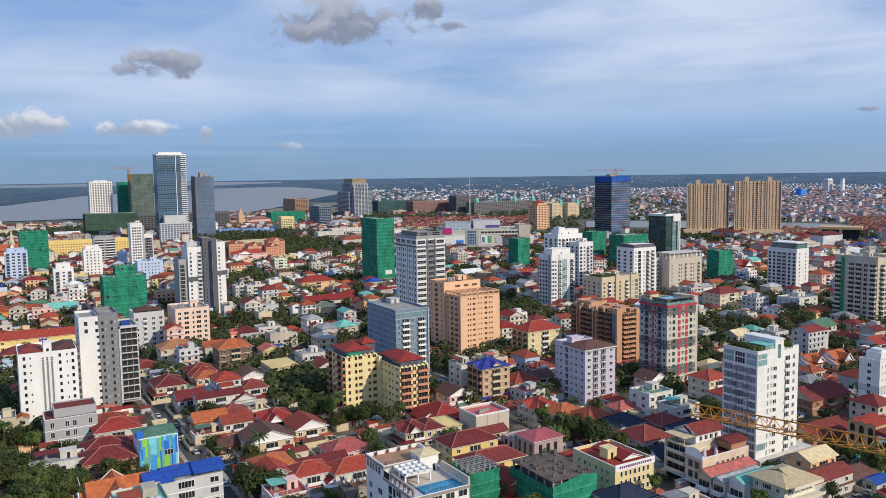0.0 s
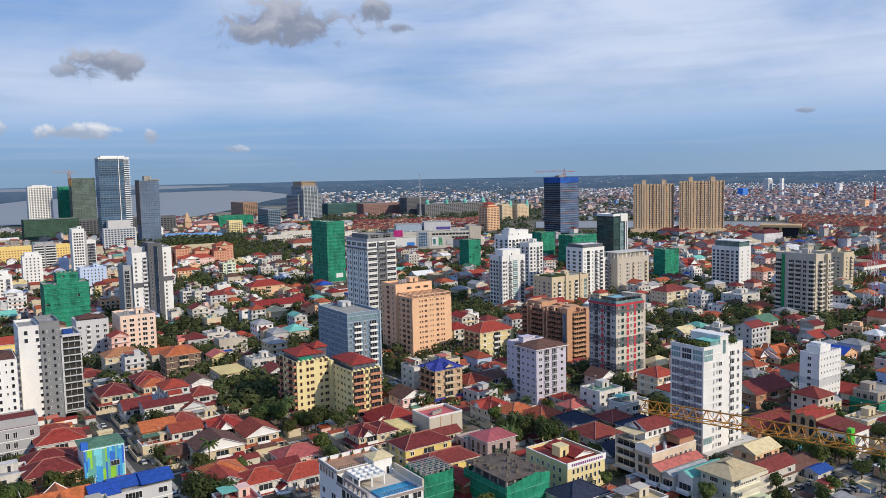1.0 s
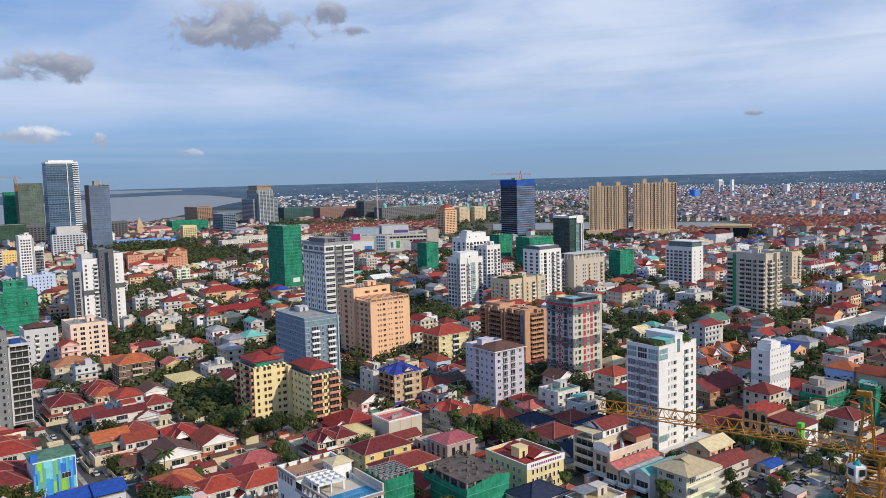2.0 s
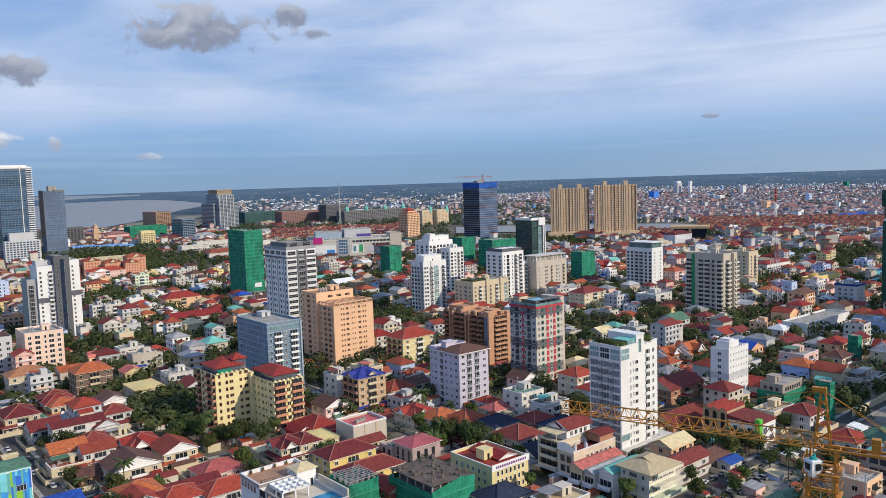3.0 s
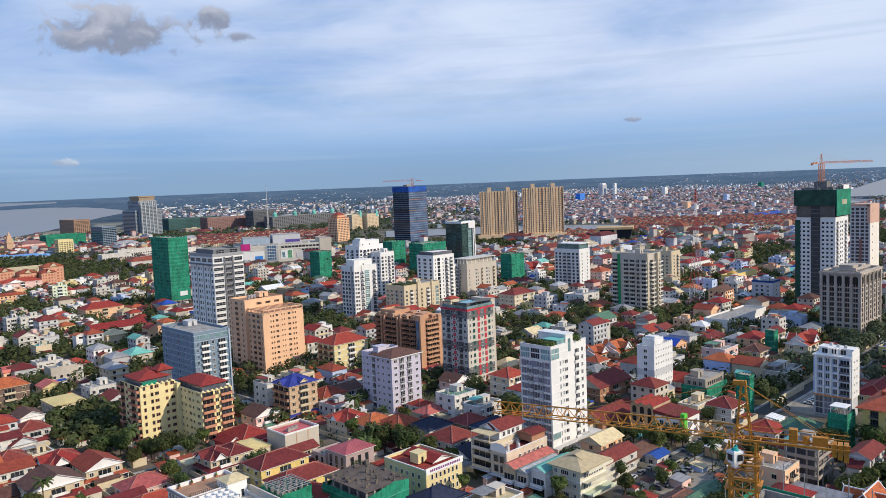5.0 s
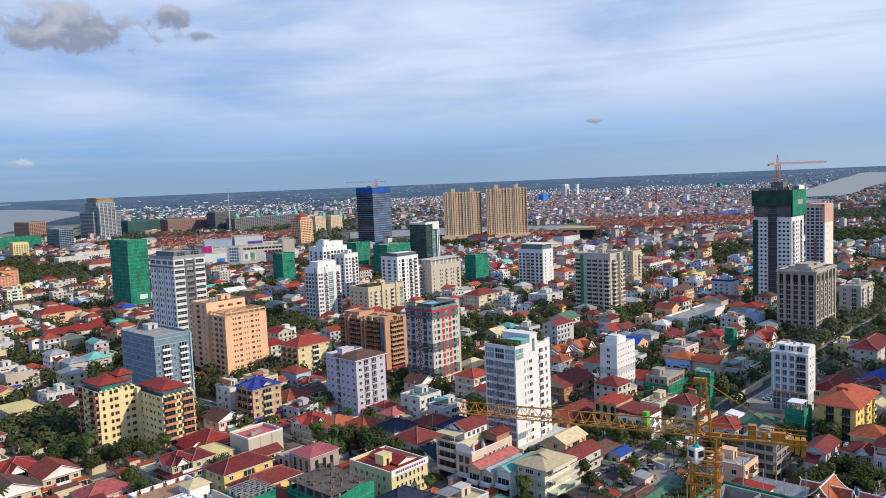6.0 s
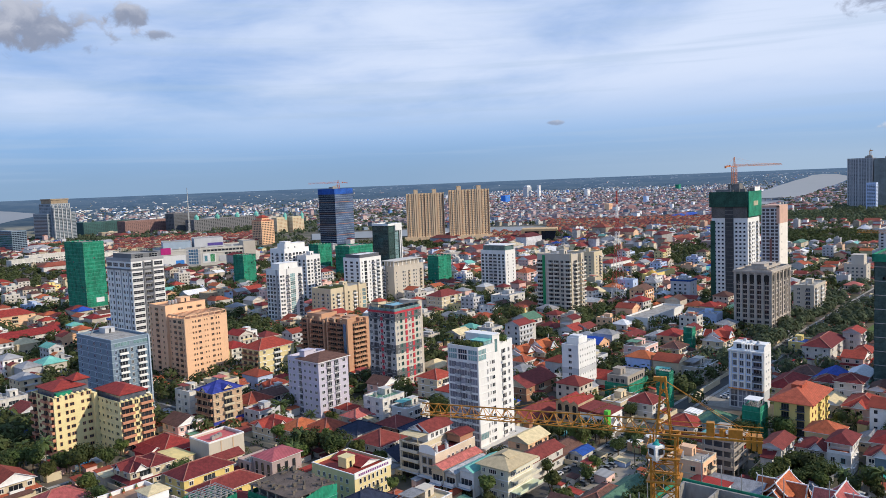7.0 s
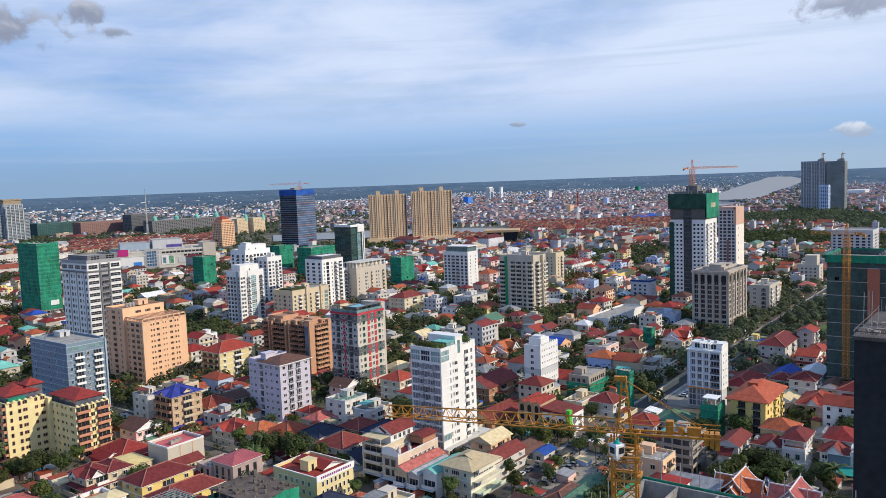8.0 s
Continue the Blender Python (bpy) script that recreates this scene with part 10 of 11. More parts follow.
def flared_hall(x, y, tile, wall, label, long=9.0, turn=0.0):
    """House with a steep, flaring roof of crossing tiers edged by white bargeboards and horned finials."""
    b = thing("house", x, y, label, "house", turn)
    reserve(x - 8, y - 8, 16, 16, 0)
    shell(b, -7, 7, -5.0, 5.0, 0, 6.2, wall, bands=0.12, fh=3.0, base=3.0, parapet=0.1, band_mat=WALL["white"])

    def tier(half, reach, foot, peak, along, name):
        prof = [(0.0, peak), (reach * 0.32, foot + (peak - foot) * 0.58), (reach * 0.66, foot + (peak - foot) * 0.24), (reach, foot)]
        s = Shape()
        put = (lambda u, v, z: (u, v, z)) if along == "x" else (lambda u, v, z: (v, u, z))
        for sv in (-1, 1):
            for (v0, z0), (v1, z1) in zip(prof, prof[1:]):
                for dz in (0.0, -0.22):
                    s.face([put(-half, sv * v0, z0 + dz), put(half, sv * v0, z0 + dz), put(half, sv * v1, z1 + dz), put(-half, sv * v1, z1 + dz)], 0)
                for e in (-half, half):
                    s.bar(put(e, sv * v0, z0 + 0.1), put(e, sv * v1, z1 + 0.1), 0.3, 1)
            for e in (-half, half):
                s.bar(put(e, sv * reach, foot), put(e, sv * (reach + 0.3), foot + 0.35), 0.22, 1)
        for e, o in ((-half, -0.7), (half, 0.7)):
            s.bar(put(e, 0, peak), put(e + o * 0.7, 0, peak + 0.9), 0.2, 1)
            q = e * 0.93
            s.face([put(q, -reach * 0.66, foot + (peak - foot) * 0.16), put(q, reach * 0.66, foot + (peak - foot) * 0.16), put(q, reach * 0.28, foot + (peak - foot) * 0.48), put(q, 0, peak - 0.5), put(q, -reach * 0.28, foot + (peak - foot) * 0.48)], 2)
            s.bar(put(q, -0.9, foot + (peak - foot) * 0.22), put(q, 0.9, foot + (peak - foot) * 0.22), 0.3, 3)
        s.bar(put(-half, 0, peak + 0.05), put(half, 0, peak + 0.05), 0.3, 1)
        part(name, s, [tile, WALL["white"], wall, GLASS], b)
    tier(long, 6.2, 5.6, 10.6, "x", "lower_roof")
    tier(long * 0.74, 4.2, 8.6, 12.4, "x", "upper_roof")
    tier(7.2, 4.2, 6.2, 11.2, "y", "cross_roof")
    for z in (0.1, 3.1):
        for a in (-2.6, 0, 2.6):
            part("window", window(1.1, 1.7, 0.8, WALL["white"]), (), b, loc=(-7, a, z), turn=-90)
        for a in (-4.5, -1.5, 1.5, 4.5):
            part("window", window(1.1, 1.7, 0.8, WALL["white"]), (), b, loc=(a, -5.0, z))


def open_frame_house(x, y):
    """Bare concrete floors on columns; a dark core stands in for the shaded rooms."""
    b = thing("building_under_construction", x, y, "dark bare concrete house with open floors", "construction site")
    reserve(x, y, 14, 11)
    part("inner_wall", Shape().box(2.2, 14, 2.0, 11, 0, 12.6), WALL["darkgrey"], b)
    for k in range(4):
        part("floor_slab", cached("ofh_slab", lambda: Shape().box(0, 14.2, 0, 11.2, 0, 0.35).box(0, 0.15, 0, 11, 0.35, 1.2).box(0, 14, 0, 0.15, 0.35, 1.2).data("floor_slab", [WALL["concrete"]])), (), b, loc=(0, 0, 3.2 * (k + 1) - 0.35))
    for a, c in ((0.1, 0.1), (0.1, 3.6), (0.1, 7.1), (0.1, 10.6), (4.7, 0.1), (9.3, 0.1), (13.6, 0.1)):
        part("column", cached("ofh_column", lambda: Shape().box(0, 0.45, 0, 0.45, 0, 12.5).data("column", [WALL["concrete"]])), (), b, loc=(a, c, 0))
    core(b, 8, 12, 5, 9, 12.8, 15.2, WALL["concrete"])
    tanks(b, [(3, 4), (5, 4)], 12.85)


sheet_hall(120.0, 384.0, 15, 20, 7.4, WALL["cream"], "cream hall under a broad pale yellow roof")
sheet_hall(149.0, 263.0, 12, 15, 4.2, WALL["cream"], "low cream shed under a broad pale yellow roof")
beige_store(163.0, 257.0)
rose_house(164.5, 220.5)
corner_mansion(281.0, 61.0)
canopy_mansion(286.5, 43.5)
flared_hall(238.5, 70.5, ROOF["orange"], WALL["brown"], "brown house with a flaring orange tile roof and white bargeboards")
flared_hall(238.5, 54.5, ROOF["pink"], WALL["offwhite"], "pale house with a flaring rose tile roof and white bargeboards")
open_frame_house(258.5, 92.0)

b = thing("bridge", *far_place(70.9, 2.22)[:2], "low road bridge across the river arm", "bridge", -64)
part("deck", Shape().box(0, 130, 0, 9, 6, 8).box(0, 130, 0, 0.5, 8, 9.2), CONC, b)
for k in range(6):
    part("bridge_pier", cached("bridge_pier", lambda: Shape().box(0, 3, 1, 8, 0, 6).data("bridge_pier", [CONC])), (), b, loc=(10 + k * 22, 0, 0))

# ---- streets ----
road("road_1", 58.5, 65.5, 190, 720, "narrow asphalt street between garden walls")
road("road_2", 150, 402, 136.5, 143.5, "asphalt avenue with parked cars")
road("road_5", 402, 760, 133.5, 142.0, "wide asphalt boulevard with traffic and street trees")
road("road_3", 68, 190, 282.5, 287, "asphalt side street behind a walled garden")
road("road_4", 192.5, 199.5, 294, 430, "asphalt side street lined with parked cars")


N_BUILT = len(RESERVED)
GROVES = []


def grove(x, y, r, n):
    """Keeps a patch clear of houses for a stand of trees."""
    RESERVED.append((x - r * 0.8, x + r * 0.8, y - r * 0.8, y + r * 0.8))
    GROVES.append((x, y, r, n))


# the street corner, the park along the boulevard and the mansions' gardens
for px, py, r, n in ((246, 119, 14, 3), (232, 133, 5, 2), (264, 72, 9, 10), (262, 57, 9, 6), (273, 80, 6, 4), (254, 79, 6, 3), (347, 58, 7, 6), (339, 74, 5, 3), (500, 121, 8, 8), (520, 118, 11, 10), (545, 121, 9, 8), (566, 118, 11, 10), (592, 119, 12, 11), (622, 118, 13, 11), (655, 118, 14, 10), (690, 116, 15, 10), (492, 104, 9, 9), (596, 99, 10, 9), (632, 98, 12, 10), (415, 151, 7, 9), (440, 152, 8, 10), (464, 151, 7, 9), (486, 153, 7, 9), (520, 154, 8, 9), (560, 153, 8, 9), (121, 335, 11, 12), (118, 318, 9, 8), (121, 353, 9, 7)):
    grove(px, py, r, n)
tagged(part("lawn", Shape().box(514, 580, 94, 110, 0.02, 0.12), GRASS), "bright green park lawn beside the boulevard", "lawn", kind="structure")
PAVING = surface("dusty_paving", (0.30, 0.265, 0.22), 0.9, 0.3, 0.06, 0.5)
tagged(part("pavement_1", Shape().box(223, 262, 108, 134.6, -0.1, 0.07), PAVING), "dusty paved forecourt beside the avenue", "pavement", kind="structure")
tagged(part("pavement_2", Shape().box(337, 393, 113, 134.6, -0.1, 0.07), PAVING), "dusty open car park", "pavement", kind="structure")
for clear in ((510, 584, 92, 112), (247, 281, 42, 90), (224, 258, 107, 137), (486, 706, 94, 132), (404, 575, 143, 160), (308, 336, 116, 137), (110, 133, 305, 362), (127, 142, 226, 250)):
    RESERVED.append(clear)
grove(1, 305, 14, 18)
grove(12, 278, 10, 10)
grove(116, 358, 12, 14)
grove(136, 364, 11, 11)
grove(134, 388, 10, 10)
grove(70, 287, 12, 14)
grove(85, 280, 10, 9)
grove(100, 281, 8, 8)
grove(131, 298, 7, 7)
grove(369, 226, 11, 14)
grove(260, 154, 9, 12)
grove(224, 145, 9, 9)
grove(333, 91, 8, 7)
grove(191, 231, 12, 14)
grove(261, 352, 10, 10)
grove(348, 164, 8, 9)
grove(8, 292, 16, 20)
grove(3, 342, 14, 14)
grove(61, 353, 6, 6)
grove(70, 253, 9, 10)
grove(63, 443, 7, 6)
grove(350, 539, 26, 34)
grove(351, 493, 22, 26)
grove(383, 627, 18, 16)
grove(422, 1184, 36, 30)
grove(415, 1049, 34, 28)
grove(441, 1369, 30, 18)
grove(276, 923, 16, 12)
grove(909, 384, 36, 40)
grove(1016, 405, 40, 40)
grove(258, 224, 8, 9)
grove(163, 240, 6, 5)
grove(122, 416, 8, 8)
grove(152, 553, 9, 9)
grove(340, 189, 9, 9)
grove(337, 263, 9, 10)
grove(498, 285, 18, 18)
grove(430, 273, 12, 12)
grove(360, 111, 6, 6)
grove(69, 348, 9, 9)
grove(141, 626, 14, 14)
grove(264, 192, 6, 6)
grove(314, 458, 20, 26)
grove(336, 432, 16, 20)
grove(367, 572, 24, 26)
grove(412, 590, 18, 16)
grove(549, 447, 18, 18)
grove(524, 392, 13, 14)
grove(484, 342, 12, 14)
grove(336, 292, 10, 12)
grove(379, 238, 10, 12)
grove(204, 601, 14, 14)
grove(156, 515, 12, 14)
grove(674, 571, 22, 22)
grove(836, 678, 26, 22)
grove(691, 364, 14, 14)
grove(128, 372, 15, 24)
grove(150, 365, 10, 12)
grove(150, 345, 11, 14)


def villa_quarter(x, y):
    """1 or 2 inside the walled quarters of villa rows, else 0."""
    r, deg = math.hypot(x, y), math.degrees(math.atan2(x, y))
    if 53 < deg < 70.2 and (1340 < r < 1440 if deg < 57.6 else 1460 < r < 1800):
        return 1
    return 2 if 27 < deg < 36.5 and 1480 < r < 1830 else 0


def taken(x, y, m):
    return any(a - m < x < b + m and c - m < y < d + m for a, b, c, d in RESERVED)


# ---- trees ----


def tree_kind(seed, radius, tall, base, leaf):
    rng = random.Random(seed)
    t = thing("tree", 0, 0, "dense leafy green garden tree", "tree")
    s = Shape().tube(0, 0, 0, base, 0.32, 0.2, 7)
    for _ in range(5):
        a = rng.uniform(0, 6.28)
        s.bar((0, 0, base * rng.uniform(0.6, 1.0)), (math.cos(a) * radius * 0.5, math.sin(a) * radius * 0.5, base + tall * 0.5), 0.16)
    part("trunk", s, BARK, t)
    part("crown", crown_shape(rng, radius, tall, 1400, 0.45), leaf, t, loc=(0, 0, base * 0.8))
    return t


def palm_kind(seed, tall):
    rng = random.Random(seed)
    t = thing("palm_tree", 0, 0, "tall palm with drooping green fronds", "palm")
    s = Shape()
    lean = rng.uniform(-0.6, 0.6)
    for k in range(5):
        s.bar((lean * (k / 5) ** 2, 0, tall * k / 5), (lean * ((k + 1) / 5) ** 2, 0, tall * (k + 1) / 5), 0.3 - 0.02 * k)
    part("trunk", s, BARK, t)
    s = Shape()
    for i in range(17):
        a, up = rng.uniform(0, 6.28), rng.uniform(-0.2, 1.0)
        d = Vector((math.cos(a), math.sin(a), 0))
        side = Vector((-d.y, d.x, 0))
        pts = []
        for k in range(6):
            r = k * 0.62
            pts.append(Vector((lean, 0, tall)) + d * r + Vector((0, 0, up * r - 0.17 * r * r)))
        for k in range(5):
            w0, w1 = 0.55 * math.sin(math.pi * (k + 0.4) / 6), 0.55 * math.sin(math.pi * (k + 1.4) / 6)
            for sg in (-1, 1):
                drop = Vector((0, 0, -0.25))
                s.face([pts[k], pts[k] + side * sg * w0 + drop, pts[k + 1] + side * sg * w1 + drop, pts[k + 1]])
    part("fronds", s, PALM, t)
    return t


# ---- parked cars ----


def car_kind():
    c = thing("car", 0, 0, "parked passenger car with dark windows", "car", group="parked cars")
    s = Shape().box(-2.1, 2.1, -0.85, 0.85, 0.35, 0.95)
    k = len(s.v)
    s.v += [(-1.5, -0.8, 0.95), (1.1, -0.8, 0.95), (1.1, 0.8, 0.95), (-1.5, 0.8, 0.95), (-1.1, -0.65, 1.5), (0.5, -0.65, 1.5), (0.5, 0.65, 1.5), (-1.1, 0.65, 1.5)]
    s.f += [tuple(k + i for i in f) for f in ((0, 1, 5, 4), (1, 2, 6, 5), (2, 3, 7, 6), (3, 0, 4, 7), (4, 5, 6, 7))]
    s.m += [1, 1, 1, 1, 0]
    body = part("body", s, [CAR_PAINT, GLASS], c)
    part("windscreen", Shape().face([(1.13, -0.7, 0.98), (1.13, 0.7, 0.98), (0.56, 0.6, 1.47), (0.56, -0.6, 1.47)]), GLASS, body)
    wheel = cached("wheel", lambda: Shape().box(-0.3, 0.3, -0.1, 0.1, 0, 0.62).box(-0.2, 0.2, -0.1, 0.1, -0.02, 0.66).data("wheel", [RUBBER]))
    for sx in (-1.3, 1.3):
        for sy in (-0.82, 0.82):
            part("wheel", wheel, (), c, loc=(sx, sy, 0))
    return c


proto_car = car_kind()
proto_car.matrix_basis = pose(240, 138.2, 0.06, 0, 0, 4)
crng = random.Random(14)
for k in range(34):
    x, y, a = ((228 + k * 3.1, 137.4 if k % 2 else 142.8, 0) if k < 20 else (60.2 if k % 2 else 63.8, 262 + (k - 20) * 19, 90) if k < 28 else (194.0, 322 + (k - 28) * 6, 90))
    if crng.random() < 0.86:
        copy_thing(proto_car, pose(x + crng.uniform(-1, 1), y, 0.06, 0, 0, a + crng.uniform(-4, 4)))


for k in range(17):
    x = 430 + k * 17 + crng.uniform(-5, 5)
    copy_thing(proto_car, pose(x, 134.8 + (k % 4) * 2.0, 0.06, 0, 0, (0 if k % 4 < 2 else 180) + crng.uniform(-3, 3)))

for k in range(22):
    x, y = (226 + k * 3.4, 131.6) if k < 9 else (352 + (k - 9) % 7 * 3.0, 118.5 if k < 16 else 129.5)
    if crng.random() < 0.85:
        copy_thing(proto_car, pose(x, y + crng.uniform(-0.4, 0.4), 0.08, 0, 0, 90 + crng.uniform(-5, 5)))

# ---- the rest of the town ----
rng = random.Random(21)
AZ0, AZ1 = radians(-1.5), radians(85)
trees, near_lots, mid_lots = [], [], []
CELL = 15.0
for i in range(-3, 70):
    for j in range(-2, 72):
        x, y = i * CELL + rng.uniform(-2, 2), j * CELL + rng.uniform(-2, 2)
        r, a = math.hypot(x, y), math.atan2(x, y)
        if r < 195 or r > 1000 or not AZ0 < a < AZ1 or (i % 7 == 3 and rng.random() < 0.6):
            continue
        if taken(x, y, 4.5):
            if rng.random() < 0.8 and not taken(x, y, 0.5):
                trees.append((x, y))
            continue
        green = noise.noise(Vector((x * 0.006, y * 0.006, 3.0)))
        p = (0.36 if r < 430 else 0.40) + 0.6 * max(0.0, green)
        if 500 < r < 900 and 8 < math.degrees(a) < 24:
            p = 0.60
        if math.degrees(a) > 65 and r > 560:
            p = 0.42 + 0.8 * max(0.0, green)
        if rng.random() < p:
            trees.append((x, y))
            for _ in range(2):
                trees.append((x + rng.uniform(-7, 7), y + rng.uniform(-7, 7)))
        else:
            (near_lots if r < 400 else mid_lots).append((x, y))
            trees.append((x + 7.4, y + rng.uniform(-7, 7)))
            if r < 430 or rng.random() < 0.4:
                trees.append((x + rng.uniform(-7, 7), y - 7.4))

for gx, gy, gr, gn in GROVES:
    for _ in range(gn):
        q, w = gr * math.sqrt(rng.random()), rng.uniform(0, 6.28)
        x, y = gx + q * math.cos(w), gy + q * math.sin(w)
        if not any(a < x < b and c < y < d for a, b, c, d in RESERVED[:N_BUILT]):
            trees.append((x, y))
for k in range(46):
    x = 170 + k * 10 + rng.uniform(-3, 3)
    for yy in (134.5, 145.5) if x < 400 else (130.9, 144.6, 146.2):
        if rng.random() < (0.85 if x >= 400 else 0.45):
            trees.append((x, yy))

KINDS = [("hip", "red", "cream", 2), ("hip", "maroon", "offwhite", 2), ("cross", "rust", "white", 2), ("hip", "maroon", "cream", 1), ("gx", "maroon", "cream", 1), ("hip", "rust", "cream", 2), ("gx", "grey", "beige", 1), ("gy", "brown", "pink", 2)]
protos = []
for k, (kind, rc, wc, st) in enumerate(KINDS):
    px, py = near_lots.pop(rng.randrange(len(near_lots)))
    protos.append(villa(px, py, 10.5 + k % 3, 9.5 + k % 2 * 2, st, kind, rc, wc, keep=False, group="low houses of the quarter", plot=14.2))
rng.shuffle(near_lots)
for n, (px, py) in enumerate(near_lots):
    m = pose(px, py, 0, 0, 0, rng.choice((0, 0, 0, 180))) @ Matrix.Diagonal((rng.uniform(0.85, 1.2), rng.uniform(0.85, 1.2), rng.uniform(0.9, 1.12), 1))
    if n < 16:
        copy_thing(rng.choice(protos), m)
    else:
        mid_lots.append((px, py))

ROOF_KEYS = ["red", "maroon", "rust", "orange", "brown", "pink", "grey", "white", "blue", "teal", "cream", "green"]
ROOF_ODDS = [15, 27, 19, 7, 16, 3, 12, 4, 2.5, 1.6, 3, 1.5]
SHED_ODDS = [22, 22, 20, 8, 10, 4, 10, 6, 2, 2, 6, 2]
WALL_KEYS = ["white", "offwhite", "cream", "paleyellow", "pink", "beige", "lightgrey", "peach", "paleblue"]
WALL_ODDS = [12, 22, 12, 5, 8, 15, 16, 6, 3]
STUFF_MATS = [surface("town_roof_" + k, tuple(ROOF[k].node_tree.nodes["Hue/Saturation/Value"].inputs["Color"].default_value[:3]), 0.85, 0.35, 0.1, 0.6, rand=0.3, hue=0.015, island=True, courses=0.1) for k in ROOF_KEYS]
STUFF_MATS += [surface("town_wall_" + k, tuple(WALL[k].node_tree.nodes["Hue/Saturation/Value"].inputs["Color"].default_value[:3]), 0.85, 0.2, 0.1, 0.6, rand=0.15, island=True) for k in WALL_KEYS] + [GLASS, DECK]
NR, NW = len(ROOF_KEYS), len(WALL_KEYS)
# quarters farther out: roof and wall colours dulled and blued to paint in haze
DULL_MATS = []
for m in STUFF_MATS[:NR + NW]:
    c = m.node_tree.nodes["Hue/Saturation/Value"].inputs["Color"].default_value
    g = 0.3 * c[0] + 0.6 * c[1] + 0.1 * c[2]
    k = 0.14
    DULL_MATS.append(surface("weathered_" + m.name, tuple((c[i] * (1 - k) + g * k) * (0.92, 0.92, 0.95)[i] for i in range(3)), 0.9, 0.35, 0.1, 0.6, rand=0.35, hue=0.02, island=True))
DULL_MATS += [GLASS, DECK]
MI_GLASS, MI_DECK = NR + NW, NR + NW + 1


